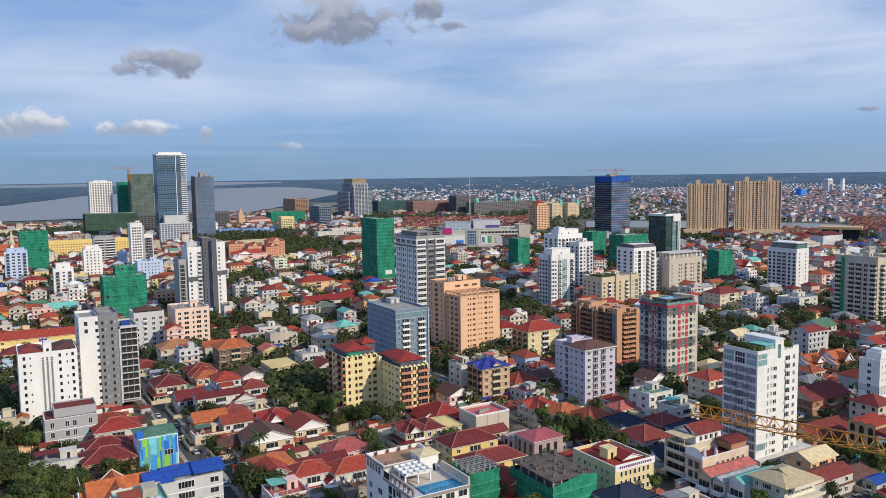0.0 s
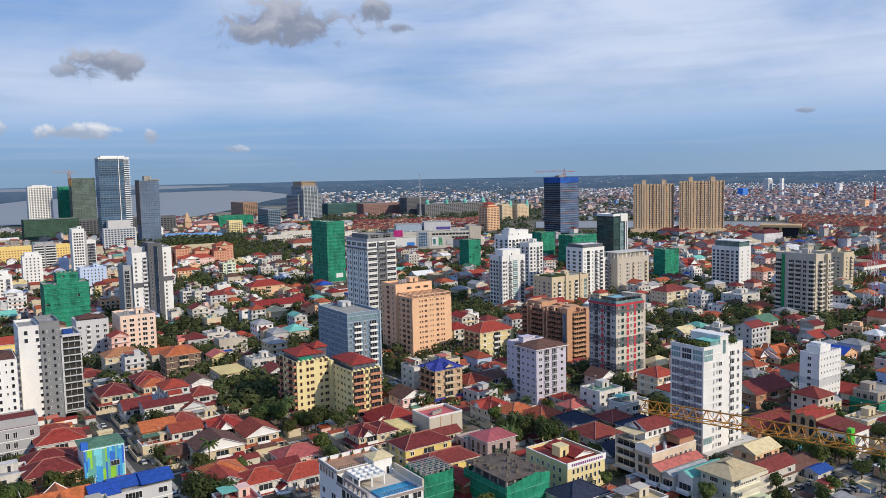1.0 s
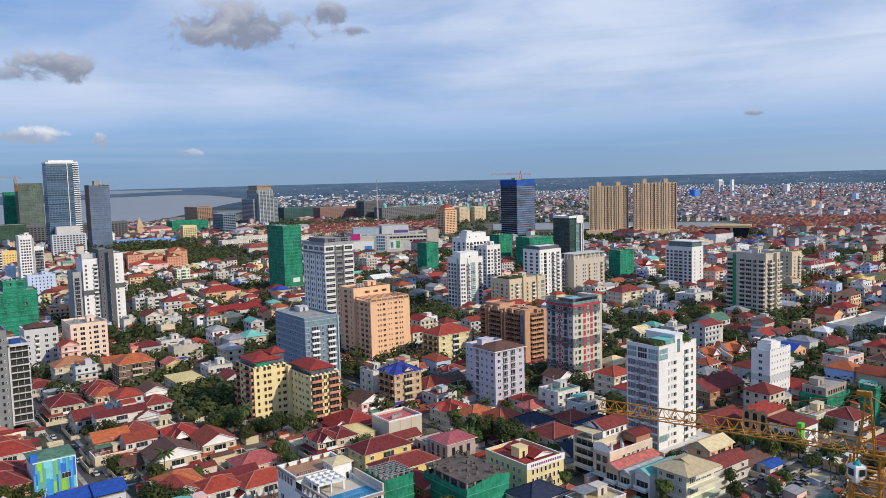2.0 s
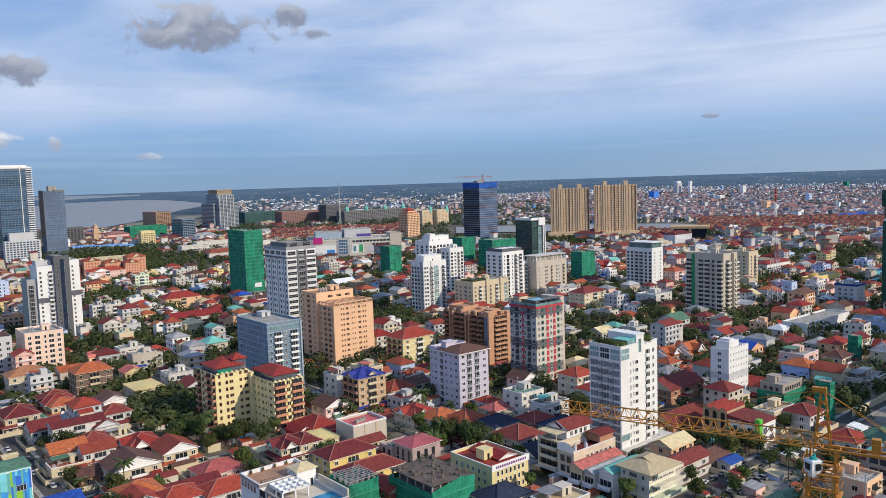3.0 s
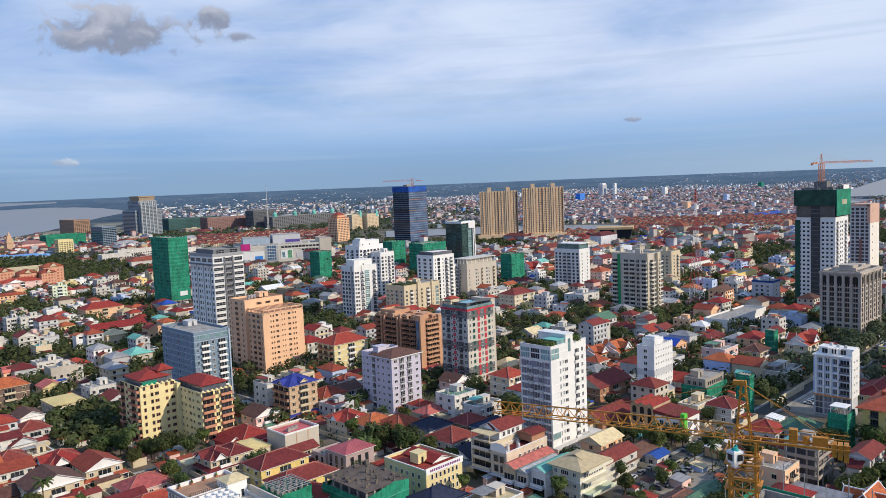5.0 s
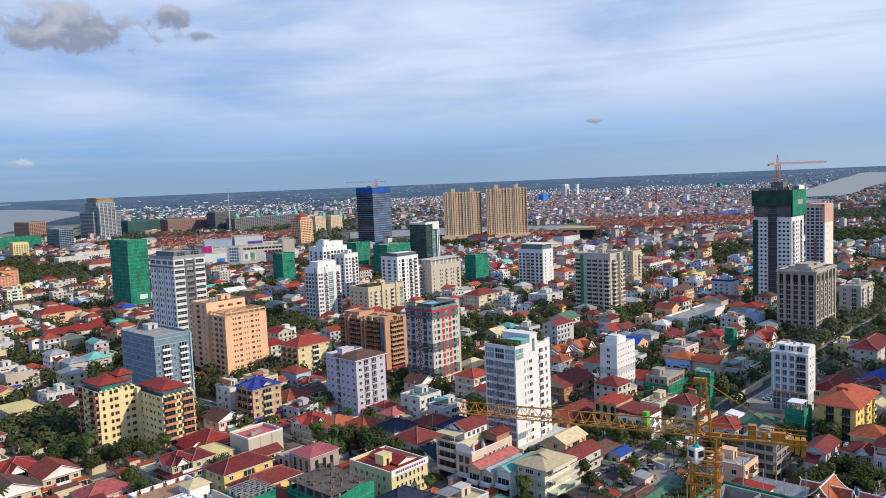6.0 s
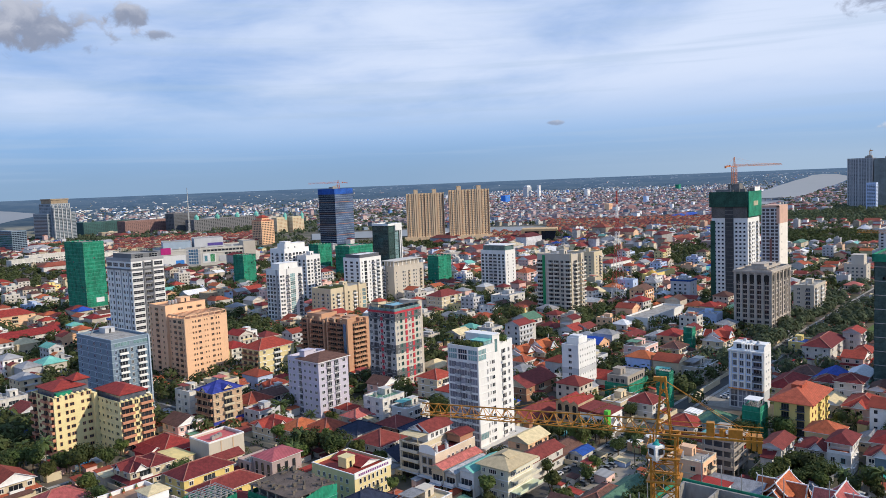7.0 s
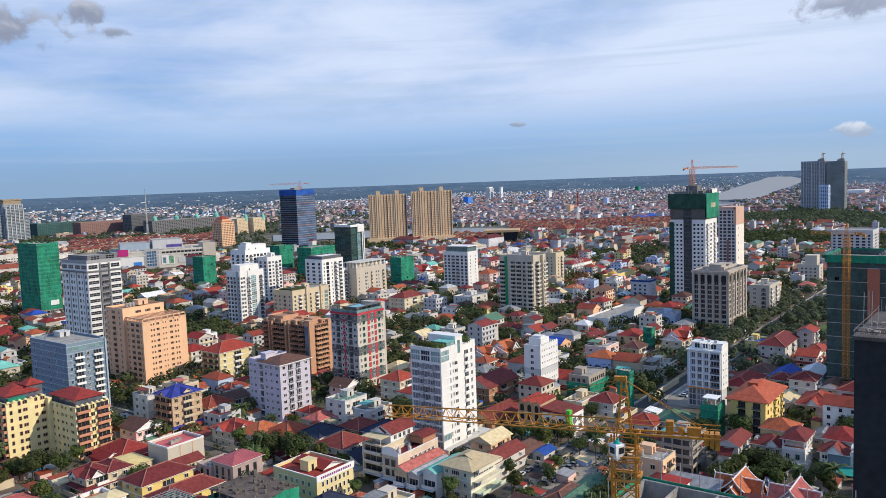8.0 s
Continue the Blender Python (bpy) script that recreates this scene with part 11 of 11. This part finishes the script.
def town_house(s, x, y, wx, wy, h, detail, rng):
    """One low house of the joined town, with windows and an eaved or flat roof."""
    ri = rng.choices(range(NR), ROOF_ODDS)[0]
    wi = NR + rng.choices(range(NW), WALL_ODDS)[0]
    x0, x1, y0, y1 = x - wx / 2, x + wx / 2, y - wy / 2, y + wy / 2
    s.box(x0, x1, y0, y1, 0, h, wi, False)
    kind = rng.random()
    if kind < 0.42:
        s.hip(x0 - 0.6, x1 + 0.6, y0 - 0.6, y1 + 0.6, h + 0.15, min(wx, wy) * 0.26, ri)
    elif kind < 0.72:
        s.gable(x0 - 0.5, x1 + 0.5, y0 - 0.5, y1 + 0.5, h + 0.15, min(wx, wy) * 0.24, "x" if wx > wy else "y", ri, wi)
    else:
        s.ring(x0, x1, y0, y1, h, h + 0.9, 0.25, wi)
        s.face([(x0, y0, h + 0.05), (x1, y0, h + 0.05), (x1, y1, h + 0.05), (x0, y1, h + 0.05)], MI_DECK if rng.random() < 0.6 else ri)
        s.box(x0 + wx * 0.55, x0 + wx * 0.85, y0 + wy * 0.4, y0 + wy * 0.8, h, h + 2.6, wi, False)
    if detail and rng.random() < 0.65:
        rj, wj = rng.choices(range(NR), ROOF_ODDS)[0], NR + rng.choices(range(NW), WALL_ODDS)[0]
        hh, aw, ad = max(2.8, h - rng.choice((0, 2.5, 3.4))) * rng.uniform(0.8, 1.0), rng.uniform(3.5, 6.5), rng.uniform(4, 7)
        ax, ay = rng.choice(((x1 - 0.4, y0 + rng.uniform(0, 2)), (x0 + rng.uniform(0, 3), y0 - ad + 0.4), (x0 - aw + 0.4, y0 + rng.uniform(0, 4))))
        s.box(ax, ax + aw, ay, ay + ad, 0, hh, wj, False)
        s.gable(ax - 0.3, ax + aw + 0.3, ay - 0.3, ay + ad + 0.3, hh + 0.15, 1.2, "x" if aw > ad else "y", rj, wj)
        s.box(ax + aw * 0.3, ax + aw * 0.7, ay - 0.06, ay, hh - 2.2, hh - 0.9, MI_GLASS, False)
    if detail:
        for k in range(max(1, int(h / 3.2))):
            z = k * 3.2 + 0.9
            for n in range(max(1, int(wx / 3.4))):
                a = x0 + wx * (n + 0.5) / max(1, int(wx / 3.4))
                s.box(a - 0.7, a + 0.7, y0 - 0.08, y0 + 0.02, z, z + 1.4, MI_GLASS, False)
            for n in range(max(1, int(wy / 3.8))):
                a = y0 + wy * (n + 0.5) / max(1, int(wy / 3.8))
                s.box(x0 - 0.08, x0 + 0.02, a - 0.6, a + 0.6, z, z + 1.4, MI_GLASS, False)
            if k:
                s.box(x0 - 0.5, x1 + 0.3, y0 - 0.9, y0, k * 3.2 - 0.1, k * 3.2 + 0.15, wi)
                if rng.random() < 0.5:
                    s.box(x0 + wx * 0.2, x0 + wx * 0.8, y0 - 0.9, y0 - 0.8, k * 3.2 + 0.15, k * 3.2 + 1.0, NR + rng.choices(range(NW), WALL_ODDS)[0], False)
        if kind >= 0.72:
            # tanks, plant and a tin awning on the flat roofs
            for _ in range(3):
                a, c, q = rng.uniform(x0 + 1, x1 - 2), rng.uniform(y0 + 1, y1 - 2), rng.uniform(0.6, 1.3)
                s.box(a, a + q, c, c + q, h, h + rng.uniform(0.7, 1.6), NR + 6, False)
            if rng.random() < 0.6:
                a, c = x0 + wx * 0.05, y0 + wy * 0.05
                s.box(a, a + wx * 0.45, c, c + wy * 0.5, h + 2.4, h + 2.5, rng.choices(range(NR), SHED_ODDS)[0])
        else:
            # a lean-to over the front
            if rng.random() < 0.5:
                d, z = rng.uniform(1.4, 3.0), min(h - 0.4, 3.1)
                k = len(s.v)
                s.v += [(x0 - 0.3, y0 - d, z - 0.7), (x1 + 0.3, y0 - d, z - 0.7), (x1 + 0.3, y0, z), (x0 - 0.3, y0, z), (x0 - 0.3, y0 - d, z - 0.85), (x1 + 0.3, y0 - d, z - 0.85)]
                s.f += [(k, k + 1, k + 2, k + 3), (k + 4, k + 5, k + 1, k)]
                s.m += [rng.choices(range(NR), SHED_ODDS)[0]] * 2


s = Shape()
for x, y in mid_lots:
    town_house(s, x, y, rng.uniform(9, 15), rng.uniform(9, 14), rng.choices((3.6, 6.4, 9.6, 12.8, 16.0), (22, 42, 24, 9, 3))[0], True, rng)
tagged(part("low_houses", s, STUFF_MATS), "close-packed low houses with red, maroon and grey roofs", "houses", kind="stuff")

# lean-to sheds, awnings and carports squeezed between the houses
s = Shape()
for n in range(5200):
    a, r = rng.uniform(AZ0, AZ1), math.sqrt(rng.uniform(200 ** 2, 900 ** 2))
    x, y = r * math.sin(a), r * math.cos(a)
    if any(q[0] < x < q[1] and q[2] < y < q[3] for q in RESERVED[:N_BUILT]) or villa_quarter(x, y):
        continue
    w, d, h = rng.uniform(2.5, 7), rng.uniform(2.5, 6), rng.uniform(2.4, 4.2)
    ri, wi, drop = rng.choices(range(NR), SHED_ODDS)[0], NR + rng.choices(range(NW), WALL_ODDS)[0], rng.uniform(0.3, 0.9)
    s.box(x + 0.3, x + w - 0.3, y + 0.3, y + d - 0.3, 0, h - drop - 0.1, wi, False)
    k = len(s.v)
    s.v += [(x, y, h - drop), (x + w, y, h - drop), (x + w, y + d, h), (x, y + d, h), (x, y, h - drop - 0.1), (x + w, y, h - drop - 0.1), (x + w, y + d, h - 0.1), (x, y + d, h - 0.1)]
    s.f += [tuple(k + i for i in f) for f in ((0, 1, 2, 3), (7, 6, 5, 4), (0, 4, 5, 1), (1, 5, 6, 2), (2, 6, 7, 3), (3, 7, 4, 0))]
    s.m += [ri] * 6
tagged(part("lean_to_sheds", s, STUFF_MATS), "lean-to sheds and awnings with tin and tile roofs", "sheds", kind="stuff")

s = Shape()
far_trees = []
for _ in range(15500):
    a, r = rng.uniform(AZ0, AZ1), math.sqrt(rng.uniform(990 ** 2, 2480 ** 2))
    x, y, deg = r * math.sin(a), r * math.cos(a), math.degrees(a)
    if taken(x, y, 8) or villa_quarter(x, y) or (40 < deg < 57.8 and 1430 < r < 1730):
        continue
    if deg < 24 and r > 2250 - max(0, deg - 17) * 0 or (deg < 6 and r > 2000):
        continue
    if deg > 69 and r > 2150 or 41 < deg < 71 and r > 1800:
        continue
    fields = noise.noise(Vector((x * 0.0022, y * 0.0022, 8.0)))
    if 20 < deg < 50 and r > 1350 and fields < 0.12 + (0.1 if r < 1900 else -0.25):
        if rng.random() < 0.25:
            far_trees.append((x, y))
        continue
    if noise.noise(Vector((x * 0.004, y * 0.004, 1.0))) > (-0.16 if deg > 72 and 1150 < r < 1950 else 0.20 if deg < 66 else 0.06) or rng.random() < 0.24:
        far_trees.append((x, y))
        continue
    big = rng.random() < 0.10
    ang = rng.choice((0, 0, 1))
    wx, wy = (rng.uniform(20, 46), rng.uniform(12, 22)) if big else (rng.uniform(6.5, 14), rng.uniform(6.5, 12))
    town_house(s, x, y, *((wx, wy) if ang == 0 else (wy, wx)), rng.choices((3.6, 6, 9, 12, 18), (30, 42, 20, 6, 2))[0], False, rng)
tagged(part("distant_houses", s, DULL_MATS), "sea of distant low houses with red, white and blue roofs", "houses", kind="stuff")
# the rows of tiled villas in walled quarters
VILLA_MATS = [surface("row_roof_" + n, c, 0.85, 0.35, 0.1, 0.8, rand=0.35, hue=0.02, island=True) for n, c in (("orange", (0.32, 0.10, 0.060)), ("brick", (0.25, 0.070, 0.052)), ("maroon", (0.17, 0.045, 0.042)))] + [WALL["cream"], WALL["offwhite"], GLASS]
s = Shape()
c43, s43 = math.cos(radians(-43)), math.sin(radians(-43))
for i in range(-110, 150):
    for j in range(-40, 150):
        u, v = i * 9.5 + rng.uniform(-0.6, 0.6), j * 17.0 + rng.uniform(-0.5, 0.5)
        if j % 5 == 4 or i % 13 == 12:
            continue
        x, y = u * c43 - v * s43, u * s43 + v * c43
        q = villa_quarter(x, y)
        if not q or taken(x, y, 6) or rng.random() < 0.16:
            continue
        w, d, h = 9.2, rng.uniform(8.5, 11.5), rng.choice((6.2, 6.8, 9.0))
        mi = rng.choices((0, 1, 2), (6, 4, 1) if q == 1 else (1, 5, 4))[0]
        s.box(u, u + w, v, v + d, 0, h, rng.choice((3, 3, 4)), False)
        s.hip(u - 0.3, u + w + 0.3, v - 0.6, v + d + 0.6, h + 0.1, 3.0, mi)
        for z in (1.0, 4.2):
            s.box(u + 1.5, u + 3.2, v - 0.08, v + 0.02, z, z + 1.5, 5, False).box(u + 5.2, u + 7.4, v - 0.08, v + 0.02, z, z + 1.5, 5, False)
tagged(part("row_houses", s, VILLA_MATS, loc=(0, 0, 0), turn=-43), "close rows of cream villas with orange and red tile roofs", "houses", kind="stuff")
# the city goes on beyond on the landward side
# Base colours greyed and blued to paint in haze over the outer city
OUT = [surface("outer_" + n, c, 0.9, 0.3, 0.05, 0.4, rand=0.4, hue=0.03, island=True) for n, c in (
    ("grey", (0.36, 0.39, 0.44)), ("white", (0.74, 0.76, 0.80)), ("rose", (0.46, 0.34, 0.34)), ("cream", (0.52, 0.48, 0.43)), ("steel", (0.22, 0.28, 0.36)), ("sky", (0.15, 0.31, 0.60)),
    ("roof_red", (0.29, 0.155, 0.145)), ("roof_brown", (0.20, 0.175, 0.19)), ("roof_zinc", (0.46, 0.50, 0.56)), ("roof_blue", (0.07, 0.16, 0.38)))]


def true_scale(r):
    """How much nearer the far plain lies than the ground that it stands for."""
    dip = math.atan2(EYE - ground_z(r), r)
    return min(1.0, r * math.tan(dip) / EYE) if r > RIM else 1.0


def land_cover(deg, dip):
    """What stands on the far plain: the share of plots with a house, the share of trees, and how pale the roofs are."""
    wave = noise.noise(Vector((deg * 0.30, dip * 2.2, 1.0)))
    fine = noise.noise(Vector((deg * 1.1, dip * 6.0, 4.0)))
    if deg < 41:
        if deg < 23.5 and dip > 0.75:
            return 0.0, 0.0, 0.5
        if dip > 1.85 + 0.15 * wave:
            return (0.05, 0.10, 0.5) if dip < 2.75 else (0.45, 0.5, 0.4)
        if dip > 1.05 + 0.25 * wave:
            return (0.40 if fine > -0.05 else 0.06, 0.16, 0.8)
        return (0.07 if fine > 0.15 else 0.012, 0.10, 0.7)
    if deg < 47.5:
        if dip > 1.75 + 0.3 * wave:
            return 0.30, 0.75, 0.5
        return (0.8, 0.10, 0.8) if dip > 1.12 + 0.12 * wave else (0.03, 0.06, 0.6)
    if 70.6 < deg < 79.6:
        side = in_bend(deg, dip)
        if side == 0 or dip < 0.45 or (deg < 73.6 and 2.2 < dip < 2.62):
            return 0.0, 0.0, 0.5
        return (0.22, 0.45, 0.5) if side < 0 else (0.35, 0.9, 0.55)
    edge = (1.0 if deg < 72 else 1.15) + 0.14 * wave
    if dip < edge:
        return (0.035 if fine > 0.2 else 0.004, 0.05, 0.3)
    if deg > 79:
        return 0.85, 0.22, 0.25
    return (0.90 if fine > -0.2 else 0.4, 0.10 if fine > -0.2 else 0.8, 0.45)


s = Shape()
belt = []
for _ in range(52000):
    deg, dip = rng.uniform(22.5, 86), rng.uniform(0.32, 3.40)
    if dip > 2.44 and not 41 < deg < 71 and not (deg >= 71 and dip < 2.8):
        continue
    house, wood, pale = land_cover(deg, dip)
    x, y, z = far_place(deg, dip)
    if taken(x, y, 4) or villa_quarter(x, y):
        continue
    if rng.random() < wood * 0.3 and dip > 0.9:
        belt.append((x, y))
    if rng.random() > house:
        continue
    q = true_scale(math.hypot(x, y))
    w, d, h = rng.uniform(7, 17) * q, rng.uniform(7, 15) * q, rng.choices((3.2, 5.0, 7.0, 10, 16), (34, 40, 20, 5, 0.8))[0] * q
    if rng.random() < 0.05:
        w, d, h = rng.uniform(24, 60) * q, rng.uniform(14, 24) * q, rng.uniform(4, 7) * q
    s.box(x, x + w, y, y + d, z - 2, z + h, rng.choices(range(6), (24, 18 + 26 * pale, 14, 16, 9, 2.5))[0], False)
    roof = rng.choices(range(4), (46 * (1.1 - pale), 24, 14 + 26 * pale, 5))[0]
    s.m[-1] = 6 + roof
    if roof < 2 and dip > 1.3:
        s.hip(x - 0.4, x + w + 0.4, y - 0.4, y + d + 0.4, z + h, min(w, d) * 0.26, 6 + roof, 0.2)
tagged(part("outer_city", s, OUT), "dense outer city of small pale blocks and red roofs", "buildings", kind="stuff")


def skyline_block(name, deg, dip, wide, tall, wall, glass, label, cols=8, floors=10, cap=None):
    """A block that stands out of the far city, with a grid of windows on the two seen sides."""
    x, y, z = far_place(deg, dip)
    b = thing(name, x, y, label, "building", z=z)
    part("wall", Shape().box(0, wide, 0, wide * 0.7, -2, tall), wall, b)
    band = Shape().panes(0, wide, 0, tall / floors, cols, 1, wide / cols * 0.45, -0.4, -0.1, 0, 1, tall / floors * 0.28).data("window_band", [wall, glass])
    for k in range(floors):
        part("window_band", band, (), b, loc=(0, 0, tall * k / floors))
    if cap:
        part("roof", Shape().box(wide * 0.1, wide * 0.9, 2, wide * 0.6, tall, tall + 5), cap, b)
    return b


skyline_block("apartment_tower", 56.3, 1.5, 32, 50, WALL["lightgrey"], WALL["bluegrey"], "grey-white high-rise pair standing over the outer city", 6, 10, WALL["white"])
skyline_block("apartment_tower", 57.15, 1.5, 14, 54, WALL["white"], WALL["grey"], "slim white high-rise beside the grey one", 3, 10)
skyline_block("warehouse", 54.7, 1.8, 32, 30, surface("bright_blue_cladding", (0.04, 0.22, 0.72), 0.6, 0.15), WALL["bluegrey"], "bright blue clad block in the outer city", 4, 4)
skyline_block("building_under_construction", 66.9, 1.25, 24, 22, NET, NET_LINE, "green netted block far out in the city", 4, 4)
skyline_block("apartment_block", 60.6, 1.6, 22, 34, WALL["white"], WALL["grey"], "plain white block in the outer city", 4, 7)
skyline_block("apartment_block", 64.7, 2.2, 18, 26, WALL["paleblue"], WALL["bluegrey"], "pale blue block in the outer city", 4, 6)
skyline_block("apartment_block", 59.1, 2.0, 30, 18, WALL["white"], WALL["grey"], "long white block in the outer city", 6, 4)
skyline_block("apartment_block", 51.4, 2.35, 26, 22, WALL["paleyellow"], WALL["brown"], "pale yellow block among trees", 5, 5)
skyline_block("apartment_block", 62.1, 2.7, 20, 24, WALL["peach"], WALL["brown"], "peach block in the outer city", 4, 6)
skyline_block("warehouse", 81.2, 1.9, 90, 16, WALL["white"], WALL["palesteel"], "long white warehouse beyond the river towers", 12, 2)

# ---- planting ----
kinds = [tree_kind(1, 3.6, 5.0, 3.0, LEAF), tree_kind(2, 4.4, 5.6, 3.2, LEAF_DARK), tree_kind(3, 3.0, 6.2, 3.4, LEAF), tree_kind(4, 5.0, 5.2, 3.6, LEAF_DARK), palm_kind(5, 8.5), palm_kind(6, 10.5)]
near_trees = sorted((t for t in trees if not any(a < t[0] < b and c < t[1] < d for a, b, c, d in RESERVED[:N_BUILT])), key=lambda t: t[0] ** 2 + t[1] ** 2)
for k, proto in enumerate(kinds):
    x, y = near_trees[k * 3]
    proto.matrix_basis = pose(x, y, 0, 0, 0, rng.uniform(0, 360))
planted = near_trees[18:308] + [(124.1, 314.9), (137.2, 328.7), (144.9, 328.0), (149.4, 298.6), (138.7, 289.0), (118.8, 294.9), (130.6, 341.6), (161.8, 306.5)]
for x, y in planted:
    proto = rng.choices(kinds, (6, 6, 5, 5, 1.2, 1.2))[0]
    q = rng.uniform(0.75, 1.3)
    copy_thing(proto, pose(x, y, 0, 0, 0, rng.uniform(0, 360)) @ Matrix.Scale(q, 4))


# Leaf colour greyed and lightened to paint haze; the boulevard trees share it
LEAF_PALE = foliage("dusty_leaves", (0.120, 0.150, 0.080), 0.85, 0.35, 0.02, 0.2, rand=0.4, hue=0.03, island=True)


def far_crowns(name, places, clumps, size, label, dense=1, leaf=None):
    """Distant trees as loose heaps of leaf clumps."""
    s = Shape()
    for x, y in places:
        z0 = ground_z(math.hypot(x, y))
        for _ in range(dense):
            cx, cy = x + rng.uniform(-9, 9) * (dense > 1), y + rng.uniform(-9, 9) * (dense > 1)
            q0 = true_scale(math.hypot(cx, cy)) ** 1.5
            rad, tall = rng.uniform(2.6, 5.0) * q0, rng.uniform(5.5, 10.5) * q0
            for _ in range(clumps):
                d = Vector((rng.gauss(0, 1), rng.gauss(0, 1), rng.gauss(0, 0.8))).normalized()
                c = Vector((cx + d.x * rad, cy + d.y * rad, z0 + tall * 0.62 + d.z * tall * 0.36))
                n = (d + Vector((0, 0, 0.4))).normalized()
                u = n.orthogonal().normalized()
                v = n.cross(u)
                a, q = rng.uniform(0, 6.28), size * q0 * rng.uniform(0.7, 1.3)
                u, v = u * math.cos(a) + v * math.sin(a), v * math.cos(a) - u * math.sin(a)
                s.face([c - u * q, c - v * q * 0.7, c + u * q, c + v * q * 0.7])
    tagged(part(name, s, leaf or LEAF_FAR), label, "trees", kind="stuff")




def by_boulevard(t):
    return t[0] > 400 and 88 < t[1] < 165


far_crowns("park_trees", [t for t in near_trees[308:] if by_boulevard(t)], 84, 0.95, "pale green trees of the park and boulevard", leaf=LEAF_PALE)
far_crowns("street_trees", [t for t in near_trees[308:] if math.hypot(*t) < 620 and not by_boulevard(t)], 84, 0.95, "garden and street trees among the houses")
far_crowns("avenue_trees", [t for t in near_trees[308:] if math.hypot(*t) >= 620 and not by_boulevard(t)], 40, 1.25, "trees of the farther gardens and avenues")
# shrubs and hedges in the gardens
s = Shape()
for _ in range(2600):
    a, r = rng.uniform(AZ0, AZ1), math.sqrt(rng.uniform(215 ** 2, 440 ** 2))
    x, y = r * math.sin(a), r * math.cos(a)
    if any(q[0] + 2 < x < q[1] - 2 and q[2] + 2 < y < q[3] - 2 for q in RESERVED[:N_BUILT]):
        continue
    w, tall = rng.uniform(0.7, 1.9), rng.uniform(0.9, 2.6)
    for _ in range(22):
        d = Vector((rng.gauss(0, 1), rng.gauss(0, 1), abs(rng.gauss(0, 1)))).normalized()
        c = Vector((x + d.x * w, y + d.y * w, 0.2 + d.z * tall))
        u = d.orthogonal().normalized()
        v = d.cross(u)
        b_, q = rng.uniform(0, 6.28), rng.uniform(0.3, 0.6)
        u, v = u * math.cos(b_) + v * math.sin(b_), v * math.cos(b_) - u * math.sin(b_)
        s.face([c - u * q, c - v * q * 0.7, c + u * q, c + v * q * 0.7])
tagged(part("garden_shrubs", s, LEAF_FAR), "shrubs and hedges in the gardens", "shrubs", kind="stuff")
far_crowns("town_woods", [t for t in far_trees if math.hypot(*t) < 1420], 34, 1.35, "tall trees of the parks and avenues", 3)
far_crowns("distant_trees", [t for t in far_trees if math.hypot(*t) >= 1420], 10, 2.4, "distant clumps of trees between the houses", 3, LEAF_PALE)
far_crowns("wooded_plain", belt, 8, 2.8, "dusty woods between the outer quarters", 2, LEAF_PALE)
